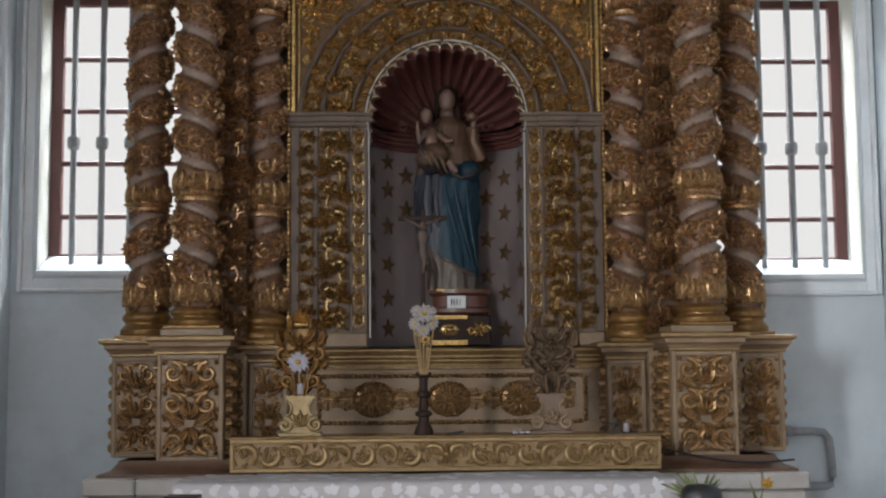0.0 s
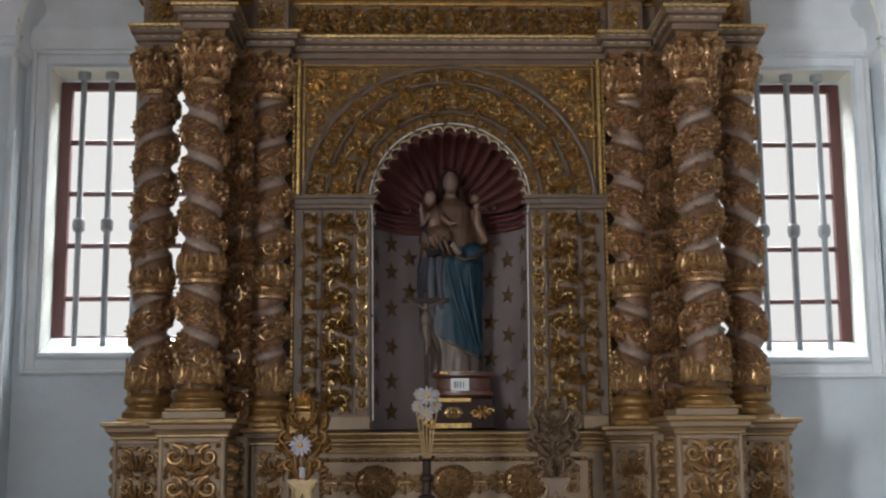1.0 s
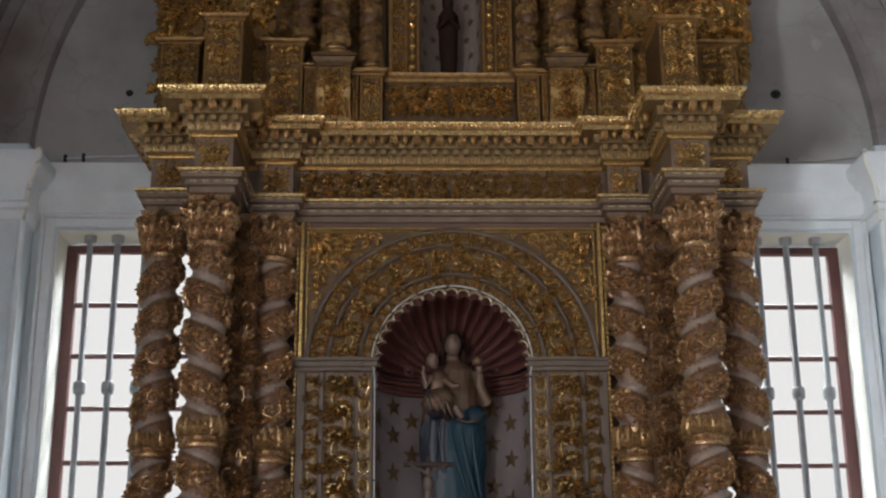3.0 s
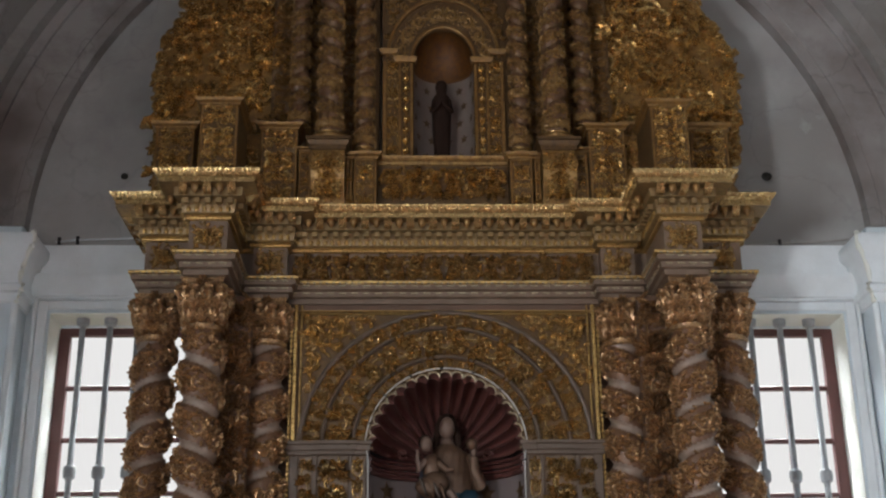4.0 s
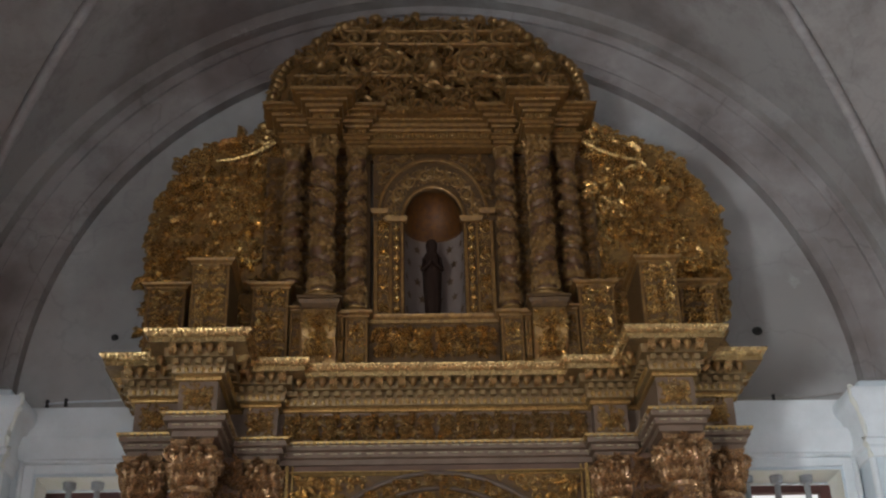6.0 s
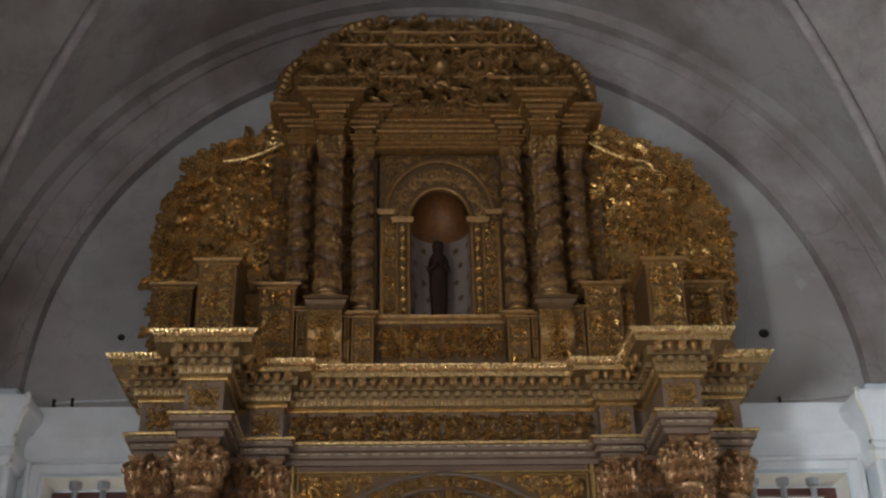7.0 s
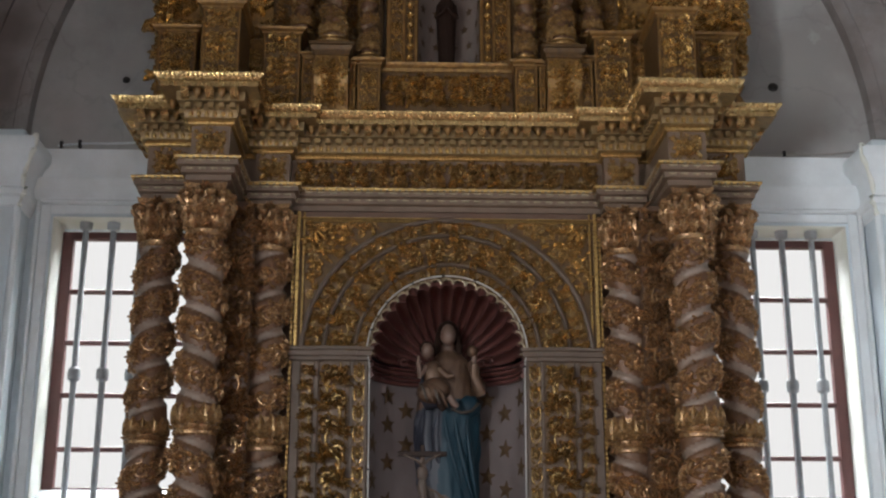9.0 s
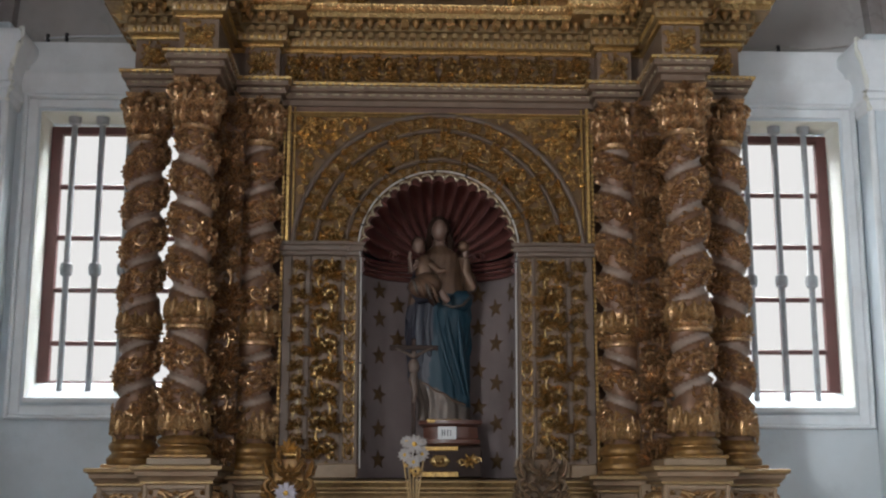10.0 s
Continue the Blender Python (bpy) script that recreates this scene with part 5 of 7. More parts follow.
for x, zs in STARS:
    t = math.acos(-x / RX)
    for z in zs:
        if star_src is None:
            b = Mesh()
            ring = [((0.07 if q % 2 == 0 else 0.03) * math.sin(q * math.pi / 5), (0.07 if q % 2 == 0 else 0.03) * math.cos(q * math.pi / 5)) for q in range(10)]
            b.grid(np.array([[(u, -0.0, v) for u, v in ring], [(u, -0.004, v) for u, v in ring], [(u * 0.03, -0.011, v * 0.03) for u, v in ring]]), 0, True)
            star_src = part("star", b, STAR, recess, "dull gilded five-pointed star")
            star_src.matrix_parent_inverse = Matrix()
            ob = star_src
        else:
            ob = new("star", star_src.data)
            ob.parent = recess
        nx, ny = -math.cos(t) / RX, math.sin(t) / RY
        ob.matrix_basis = Matrix.Translation(Vector((-(RX - 0.004) * math.cos(t), NY + 0.03 + (RY - 0.004) * math.sin(t), z)) - recess.location) @ pose(0, 0, 0, 0, 0, math.degrees(math.atan2(-nx, ny))) @ pose(0, 0, 0, 0, rng.uniform(-14, 14), 0)

# rope light round the opening
b = Mesh()
pts = [(-NR + 0.012, NY - 0.03, 1.80), (-NR + 0.008, NY - 0.03, 2.5), (-NR + 0.005, NY - 0.03, 3.2)]
pts += [(-(NR + 0.016) * math.cos(t), NY - 0.034, NZ + (NR + 0.016) * math.sin(t)) for t in np.linspace(0.1, math.pi - 0.1, 30)]
pts += [(NR - 0.005, NY - 0.03, 3.2), (NR - 0.008, NY - 0.03, 2.5), (NR - 0.012, NY - 0.03, 1.80)]
b.tube3(pts, 0.0065, 6)
rope = tagged(part("rope_light", b, WHITE_TUBE), "thin white rope light tacked round the niche", "lamp")
for k in range(1, len(pts), 4):
    b = Mesh()
    x, y, z = pts[k]
    b.box(x - 0.012, x + 0.012, y - 0.01, y + 0.012, z - 0.006, z + 0.006, 0.002)
    part("clip", b, BLACK, rope)

# predella under the niche
pred = thing("predella", (0.03, 8.35, 1.05), "cream painted predella with gilded rosettes under the niche", "predella")
PX0, PX1, PY = -0.86, 0.93, 8.36
b = Mesh()
b.box(PX0 - 0.18, PX1 + 0.1, PY, 8.52, 1.04, 1.60)
part("body", b, CREAM, pred)
b = Mesh()
b.sweep([(PX0 - 0.18, PY + 0.1), (PX0 - 0.18, PY), (PX1 + 0.1, PY), (PX1 + 0.1, PY + 0.1)],
        [(0, 1.585), (0.01, 1.59), (0.012, 1.615), (0.03, 1.63), (0.034, 1.65), (0.05, 1.66), (0.055, 1.685), (0.075, 1.70), (0.08, 1.72), (-0.12, 1.735)])
part("sill_moulding", b, SILL_GILT, pred, "brown gilded stepped sill")
for o, z in ((0.012, 1.618), (0.052, 1.672), (0.081, 1.712), (0.035, 1.645)):
    b = Mesh()
    b.sweep([(PX0 - 0.17, PY), (PX1 + 0.09, PY)], [(o, z - 0.008), (o + 0.006, z - 0.004), (o + 0.006, z + 0.004), (o, z + 0.008)])
    part("gilt_line", b, GOLD_SOFT, pred)
b = Mesh()
b.sweep([(PX0 - 0.18, PY), (PX1 + 0.1, PY)], [(0, 1.04), (0.05, 1.05), (0.05, 1.11), (0.035, 1.125), (0.03, 1.15), (0.012, 1.165), (0, 1.17)])
part("base_moulding", b, CREAM, pred)
b = Mesh(flat(0, PY, 0))
for z in (1.545, 1.238):
    for q in range(int((PX1 - PX0) / 0.034)):
        b.dome(PX0 + q * 0.034, z, 0.019, 0.017, 0.020)
for q in range(9):
    b.dome(PX1 - 0.02, 1.255 + q * 0.034, 0.017, 0.019, 0.020)
    b.dome(PX0, 1.255 + q * 0.034, 0.017, 0.019, 0.020)
part("bead_border", b, GOLD_PED, pred, kind="stuff")
for x in (-0.50, 0.0, 0.475):
    b = Mesh(flat(x, PY, 1.392))
    b.dome(0, 0, 0.125, 0.102, 0.012, 0, 0, 28)
    for q in range(30):
        t = 2 * math.pi * q / 30
        b.dome(0.136 * math.cos(t), 0.108 * math.sin(t), 0.0145, 0.0145, 0.02)
    for q in range(14):
        t = 2 * math.pi * (q + 0.5) / 14
        b.leaf(0.03 * math.cos(t), 0.025 * math.sin(t), math.atan2(0.8 * math.sin(t), math.cos(t)), 0.085, 0.017, 0.02, 0, 0.008)
        b.dome(0.108 * math.cos(t), 0.086 * math.sin(t), 0.010, 0.010, 0.012, 0.006)
    b.dome(0, 0, 0.026, 0.024, 0.026, 0.008, 0, 12)
    part("rosette", b, GOLD_PED, pred, "brown gilded oval rosette with a beaded rim")
for x in (-0.255, 0.238, -0.745, 0.72):
    b = Mesh(flat(x, PY, 1.392))
    for sx in (-1, 1):
        b.bead([(sx * 0.012, 0), (sx * 0.05, 0.006), (sx * 0.10, 0)], (0.018, 0.012, 0.016), 0.9)
        for sy in (-1, 1):
            b.scroll(sx * 0.085, sy * 0.038, 0.030, -sy * math.pi / 2, 1.1, sx * sy, 0.012, 0, 0, 0)
            b.scroll(sx * 0.028, sy * 0.034, 0.024, -sy * math.pi / 2, 1.1, -sx * sy, 0.010, 0, 0, 0)
            b.leaf(sx * 0.055, sy * 0.01, sy * 1.3 if sx > 0 else math.pi - sy * 1.3, 0.06, 0.012, 0.02, sy * sx * 0.4)
            b.dome(sx * 0.06, sy * 0.062, 0.013, 0.013, 0.017)
    b.dome(0, 0, 0.024, 0.024, 0.028)
    part("scroll_link", b, GOLD_PED, pred)

# ---- statues ----


def figure(name, cx, cy, z0, h, mats, label, parts):
    """A draped standing figure in one mesh: parts is the loft of (z share, rx, ry, dx, folds, slot)."""
    b = Mesh()
    n = 40
    a = np.linspace(0, 2 * math.pi, n, endpoint=False)
    rows, slots = [], []
    for z, rx, ry, dx, fold, slot in parts:
        w = 1 + fold * (0.6 * np.cos(9 * a + z * 7) + 0.4 * np.cos(15 * a - z * 11))
        rows.append(np.stack([cx + dx * h + rx * h * w * np.cos(a), cy + ry * h * w * np.sin(a), np.full(n, z0 + z * h)], -1))
        slots.append(slot)
    b.grid(np.array(rows), 0, True)
    b.m[-1] = np.repeat(np.array(slots[:-1]), n)
    return b


SL = [SILVER, BLUE, NAVY_SHADE, FLESH, ROBE, HAIR, GOLD]
SX, SY = 0.045, 8.70
b = Mesh()
sz = np.linspace(2.135, 3.43, 90)
kz = (2.13, 2.25, 2.42, 2.58, 2.85, 3.03, 3.2, 3.29, 3.335, 3.36, 3.38, 3.43)
srx = np.interp(sz, kz, (0.185, 0.178, 0.205, 0.212, 0.232, 0.205, 0.135, 0.13, 0.09, 0.05, 0.042, 0.044))
sry = np.interp(sz, kz, (0.13, 0.125, 0.12, 0.125, 0.12, 0.11, 0.10, 0.085, 0.06, 0.045, 0.042, 0.044))
sdx = np.interp(sz, kz, (0.008, 0.005, -0.028, -0.042, -0.034, -0.036, -0.012, -0.015, -0.026, -0.03, -0.031, -0.031))
amp = np.interp(sz, (2.13, 2.9, 3.1, 3.3), (0.075, 0.05, 0.025, 0.0))
sa = np.linspace(0, 2 * math.pi, 72, endpoint=False)
A2, Z2s = np.meshgrid(sa, sz)
wv = 1 + amp[:, None] * (0.5 * np.cos(8 * A2 + 5 * Z2s) + 0.3 * np.cos(13 * A2 - 7 * Z2s) + 0.3 * np.cos(21 * A2 + 3 * Z2s))
wv += 0.030 * np.cos(5 * A2 + 17 * Z2s) * np.clip((Z2s - 2.35) / 0.15, 0, 1) * np.clip((3.0 - Z2s) / 0.1, 0, 1) * (np.cos(A2) > -0.35)
wv += 0.018 * np.cos(17 * A2 - 23 * Z2s)
px, py = SX + sdx[:, None] + srx[:, None] * wv * np.cos(A2), SY + sry[:, None] * wv * np.sin(A2)
b.grid(np.stack([px, py, Z2s], -1), 0, True)
hem = 2.325 - 0.53 * px + 0.012 * np.cos(50 * px)
# slot 2: left part of the mantle, shade put in as darker blue
slot = np.where(Z2s > 3.345, 3, np.where(Z2s > 2.99 + 0.25 * (px - SX), 4, np.where(Z2s > hem, np.where(px < -0.05 + 0.06 * (Z2s - 2.7), 2, 1), 0)))
b.m[-1] = slot[:-1].ravel()
hx, hz = SX - 0.031, 3.472
b.ball((hx, 8.655, hz - 0.006), (0.055, 0.064, 0.08), 3, 16, 12)
b.ball((hx, 8.705, hz + 0.014), (0.080, 0.076, 0.098), 5, 16, 12)
for s in (-1, 1):
    b.tube3([(hx + s * 0.062, 8.72, hz + 0.03), (hx + s * 0.078, 8.70, hz - 0.09), (hx + s * 0.085, 8.69, hz - 0.2)], (0.02, 0.026, 0.012), 8, 5)
# raised forearm with an orb; drape over the elbow
b.tube3([(0.165, 8.70, 3.27), (0.225, 8.66, 3.10), (0.222, 8.58, 3.06), (0.20, 8.55, 3.16), (0.195, 8.545, 3.24)], (0.05, 0.055, 0.05, 0.036, 0.026), 12, 4)
b.ball((0.19, 8.54, 3.285), (0.024, 0.022, 0.045), 3)
b.ball((0.178, 8.53, 3.328), 0.041, 4, 14, 10)
b.ball((0.15, 8.63, 2.955), (0.095, 0.055, 0.08), 1, 16, 10)
b.tube3([(0.03, 8.54, 2.93), (0.10, 8.52, 2.90), (0.17, 8.54, 2.915), (0.225, 8.60, 2.98)], 0.010, 6, 0)
# the other arm, under the child
b.tube3([(-0.10, 8.70, 3.26), (-0.16, 8.64, 3.05), (-0.12, 8.55, 2.97), (-0.02, 8.52, 2.98)], (0.05, 0.055, 0.05, 0.03), 12, 2)
# hanging mantle folds, in the shaded blue
for x, y, z0, z1, r in ((-0.115, 8.63, 2.98, 2.40, 0.046), (-0.055, 8.60, 2.92, 2.50, 0.026)):
    b.tube3([(x, y, z0), (x - 0.016, y - 0.012, z0 * 0.6 + z1 * 0.4), (x - 0.004, y - 0.008, z0 * 0.25 + z1 * 0.75), (x + 0.02, y + 0.01, z1)], (r * 0.7, r, r * 0.85, r * 0.2), 12, 2)
for x, z0, dx, z1, r in ((-0.01, 2.88, 0.13, 2.36, 0.020), (0.06, 2.88, 0.13, 2.30, 0.022), (0.14, 2.86, 0.08, 2.26, 0.020)):
    q = np.linspace(0, 1, 9)
    b.tube3(np.stack([x + dx * q ** 1.4, 8.585 + 0.035 * q * (x / 0.15), z0 + (z1 - z0) * q], -1), r * np.sin(math.pi * np.clip(q * 0.9 + 0.1, 0.05, 0.97)), 8, 1)
q = np.linspace(0, 1, 14)
b.tube3(np.stack([-0.11 + 0.30 * q, 8.578 - 0.015 * np.sin(q * 3.1), 2.385 - 0.16 * q + 0.008 * np.sin(q * 15)], -1), 0.006, 6, 4)

# child seated on the arm
b.ball((-0.095, 8.56, 3.17), (0.068, 0.055, 0.10), 4, 14, 10)
b.ball((-0.075, 8.53, 3.06), (0.10, 0.075, 0.085), 4, 16, 10)
b.ball((-0.105, 8.505, 3.035), (0.105, 0.06, 0.078), 4, 16, 10)
for k in range(4):
    q = np.linspace(0, 1, 8)
    b.tube3(np.stack([-0.195 + 0.045 * k + 0.07 * q, 8.475 - 0.03 * np.sin(q * 3.0), 3.085 - 0.035 * k * 0.4 - 0.11 * q + 0.02 * np.sin(q * 6)], -1), 0.012 * np.sin(0.3 + q * 2.5), 8, 4 if k % 2 else 0)
b.ball((-0.135, 8.55, 3.335), (0.045, 0.048, 0.058), 3, 12, 9)
b.ball((-0.138, 8.57, 3.35), (0.05, 0.048, 0.056), 5, 12, 9)
b.tube3([(-0.14, 8.55, 3.22), (-0.19, 8.51, 3.15), (-0.195, 8.50, 3.24), (-0.195, 8.50, 3.29)], (0.026, 0.024, 0.016, 0.008), 8, 3)
b.tube3([(-0.05, 8.53, 3.2), (0.01, 8.49, 3.14), (0.05, 8.48, 3.15)], (0.028, 0.024, 0.016), 8, 4)
b.tube3([(-0.05, 8.48, 2.98), (-0.04, 8.47, 2.93), (-0.02, 8.47, 2.91)], (0.03, 0.024, 0.02), 8, 5)
b.tube3([(0.02, 8.49, 3.0), (0.05, 8.475, 2.95), (0.07, 8.475, 2.93)], (0.03, 0.026, 0.02), 8, 3)
tagged(part("madonna_statue", b, SL, None, angle=70), "painted wooden statue in blue mantle carrying a small figure", "statue")

stand = thing("statue_stand", (0.09, 8.70, 1.745), "two-tiered dark red wooden stand with gilded bands", "stand")


def octagon(b, cx, cy, rx, ry, levels, mi=0):
    a = np.arange(8) * math.pi / 4 + math.pi / 8
    b.grid(np.array([[(cx + rx * k * math.cos(t) * 1.08, cy + ry * k * math.sin(t) * 1.08, z) for t in a] for k, z in levels]), mi, True)


b = Mesh()
octagon(b, 0.09, 8.70, 0.20, 0.17, [(0.1, 1.962), (0.95, 1.962), (1.02, 1.975), (1.02, 2.0), (0.93, 2.012), (0.93, 2.085), (1.0, 2.095), (1.08, 2.105), (1.08, 2.13), (0.2, 2.136)])
part("upper_tier", b, MAHOGANY, stand, "polished dark red wood")
b = Mesh()
b.box(-0.12, 0.30, 8.56, 8.86, 1.744, 1.955, 0.01)
part("lower_tier", b, DARKWOOD, stand, "dark wood")
for q in ((-0.13, 0.14, 8.545, 8.57, 1.925, 1.955), (-0.13, 0.14, 8.545, 8.57, 1.748, 1.785), (-0.075, 0.165, 8.535, 8.56, 2.112, 2.136)):
    b = Mesh()
    b.box(*q, 0.004)
    part("gilt_band", b, GOLD_EDGE, stand)
b = Mesh(flat(0.015, 8.56, 1.855))
b.dome(0, 0, 0.075, 0.045, 0.014, 0, 0, 6)
b.dome(0, 0, 0.038, 0.024, 0.03, 0, 0, 12)
b.to = flat(0.215, 8.56, 1.855)
b.flower(0, 0, 0.055, 6, 0.4)
for sx in (-1, 1):
    b.scroll(sx * 0.05, 0, 0.03, 0, 1.1, sx, 0.009)
part("gilt_applique", b, GOLD, stand)
b = Mesh()
b.box(0.0, 0.125, 8.518, 8.532, 2.0, 2.085, 0.002)
card = part("label_card", b, PAPER, stand, "small white card")
b = Mesh()
for x, w, h in ((0.028, 0.008, 0.044), (0.046, 0.006, 0.044), (0.037, 0.02, 0.006), (0.066, 0.008, 0.044), (0.086, 0.006, 0.04)):
    b.box(x - w / 2, x + w / 2, 8.515, 8.52, 2.042 - h / 2, 2.042 + h / 2, 0.001)
part("ink_mark", b, INK, card)

# ---- upper storey ----
upper = thing("upper_backboard", (0, 8.6, 5.0), "dark gilded boarding behind the upper columns", "boarding")
for x0, x1 in ((-1.22, -0.47), (0.47, 1.22)):
    b = Mesh()
    b.box(x0, x1, 8.58, 8.64, 4.99, 7.1)
    part("board", b, LILAC, upper)
b = Mesh()
b.box(-0.47, 0.47, 8.58, 8.64, 6.88, 7.1)
part("board", b, GOLD_DULL, upper)
b = Mesh()
b.box(-2.0, 2.0, 8.66, 9.04, 4.99, 5.05)
b.box(-2.05, -1.0, 8.35, 9.0, 4.985, 5.03)
b.box(1.0, 2.05, 8.35, 9.0, 4.985, 5.03)
part("platform", b, SHADOW_WOOD, upper)


def upper_pedestal(x0, x1, y0, y1, z1, label, unit=0.14, cap=0.05):
    cx, w = (x0 + x1) / 2, x1 - x0
    t = thing("upper_pedestal", (cx, y0, 4.995), label, "pedestal", "upper pedestals")
    b = Mesh()
    b.box(x0, x1, y0, y1, 4.995, z1 - cap + 0.02, 0.006)
    part("body", b, UMBER, t)
    b = Mesh()
    m = 0.02
    for a, c, e, g in ((x0 + 0.003, x0 + m, 5.0, z1 - cap), (x1 - m, x1 - 0.003, 5.0, z1 - cap), (x0 + m, x1 - m, z1 - cap - m, z1 - cap)):
        b.box(a, c, y0 - 0.01, y0 + 0.01, e, g, 0.004)
    part("panel_frame", b, GOLD_DULL, t)
    b = Mesh(flat(cx, y0, 5.02))
    carve_panel(b, w - 2 * m, z1 - cap - m - 5.03, unit, 0, 1.4)
    part("carved_panel", b, GOLD_TOP, t, kind="stuff")
    b = Mesh()
    b.sweep([(x0, y1 - 0.01), (x0, y0), (x1, y0), (x1, y1 - 0.01)], [(0, z1 - cap), (0.008, z1 - cap + 0.004), (0.01, z1 - cap * 0.6), (0.026, z1 - cap * 0.4), (0.034, z1 - 0.012), (0.036, z1), (-0.08, z1 + 0.003)])
    part("cap_moulding", b, GOLD_DULL, t)
    return t


for s in (-1, 1):
    upper_pedestal(*sorted((s * 1.435, s * 1.70)), 7.86, 8.35, 5.63, "square upper pedestal with carved panel above the cornice")
    upper_pedestal(*sorted((s * 1.80, s * 2.085)), 8.26, 8.7, 5.64, "short outer upper pedestal with gilded carving")
    upper_pedestal(*sorted((s * 1.06, s * 1.335)), 8.30, 8.6, 5.655, "inner upper pedestal with gilded carving")
    upper_pedestal(*sorted((s * 1.345, s * 1.43)), 8.42, 8.6, 5.725, "slim upper pilaster with gilded carving", 0.1)
    upper_pedestal(*sorted((s * 0.485, s * 0.655)), 8.36, 8.58, 5.45, "small upper pedestal beside the upper niche", 0.12)
    upper_pedestal(*sorted((s * 0.662, s * 0.712)), 8.35, 8.58, 5.43, "narrow upper pilaster beside the console", 0.08, 0.03)
    upper_pedestal(*sorted((s * 0.958, s * 1.055)), 8.325, 8.58, 5.47, "narrow upper pilaster beside the console", 0.08, 0.03)
    t = thing("pedestal_backing", (s * 1.6, 8.46, 5.0), "brown gilded carved boarding between the upper pedestals", "boarding", "pedestal backings")
    b = Mesh()
    b.box(*sorted((s * 1.34, s * 2.12)), 8.40, 8.598, 5.03, 5.62, 0.006)
    part("board", b, GOLD_DULL, t)
    b = Mesh(flat(0, 8.40, 0))
    carve_wild(b, lambda u, v: True, *sorted((s * 1.37, s * 2.10)), 5.08, 5.56, 0.11, gen)
    part("carving", b, GOLD_TOP, t, kind="stuff")
    # scrolled console under the main upper column
    t = thing("column_console", (s * 0.835, 8.2, 5.0), "gilded scrolled console under an upper column", "console", "consoles")
    b = Mesh()
    x0, x1 = sorted((s * 0.715, s * 0.955))
    ys = [(8.33, 5.0), (8.30, 5.10), (8.24, 5.17), (8.215, 5.25), (8.215, 5.33), (8.235, 5.39), (8.235, 5.42)]
    b.grid(np.array([[(x0, 8.58, z), (x0, y, z), (x1, y, z), (x1, 8.58, z)] for y, z in ys]))
    part("body", b, COL_UPPER, t)
    b = Mesh(flat((x0 + x1) / 2, 8.215, 5.18))
    b.flower(0, 0.11, 0.06, 7, 0.5)
    for sx in (-1, 1):
        b.scroll(sx * 0.085, 0.12, 0.04, 0 if sx > 0 else math.pi, 1.2, -sx, 0.012, 0.0, 0, 4)
        b.scroll(sx * 0.08, 0.0, 0.036, 0 if sx > 0 else math.pi, 1.2, sx, 0.012, -0.02, 0, 3)
    b.palmette(0, 0.06, -math.pi / 2, 0.12, 5, 0.9, 0.3, -0.02)
    fill_leaves(b, -0.115, 0.115, 0.05, 0.22, 0.035)
    b.to = flat((x0 + x1) / 2, 8.245, 5.02)
    carve_panel(b, 0.22, 0.16, 0.16, 0, 1.6)
    part("carving", b, GOLD_TOP, t, kind="stuff")
    b = Mesh()
    b.sweep([(x0, 8.57), (x0, 8.235), (x1, 8.235), (x1, 8.57)], [(0, 5.415), (0.01, 5.42), (0.01, 5.445), (0.025, 5.46), (0.03, 5.485), (0.042, 5.49), (0.042, 5.51), (-0.1, 5.512)])
    part("cap_moulding", b, UMBER, t)
    g = "upper twisted columns"
    twisted_column("upper_column", s * 0.83, 8.31, 0.088, 5.51, 5.58, 6.735, 6.6, 0.155, s, (5.93, 6.02), "upper spiral column with dull gilding", g, COL_UPPER, 6.905, True)
    twisted_column("upper_column", s * 0.582, 8.46, 0.07, 5.45, 5.53, 6.82, 6.7, 0.14, -s, (5.93, 6.01), "slender inner upper spiral column, brown gilding", g, COL_UPPER, 6.955, True)
    twisted_column("upper_column", s * 1.07, 8.46, 0.07, 5.655, 5.72, 6.79, 6.7, 0.14, -s, (6.02, 6.10), "slender outer upper spiral column, brown gilding", g, COL_UPPER, 6.92, True)

n2 = thing("upper_niche", (0.015, 8.52, 5.46), "small upper niche with amber half dome and carved surround", "niche")
C2, Z2, R2, Y2, K2 = 0.015, 6.305, 0.228, 8.54, 1.22
b = Mesh()
arch_plate(b, R2, Z2, 0.47, 6.93, Y2, 30, C2, R2 * K2)
part("arched_board", b, UMBER, n2)
for s in (-1, 1):
    b = Mesh()
    b.box(*sorted((C2 + s * R2, C2 + s * 0.47)), Y2, Y2 + 0.05, 5.46, Z2)
    part("side_board", b, UMBER, n2)
b = Mesh()
arch_fillet(b, 0.415, 0.44, 6.33, Y2, 0.022, C2, 1.22)
arch_fillet(b, 0.232, 0.255, Z2, Y2, 0.022, C2, 1.22)
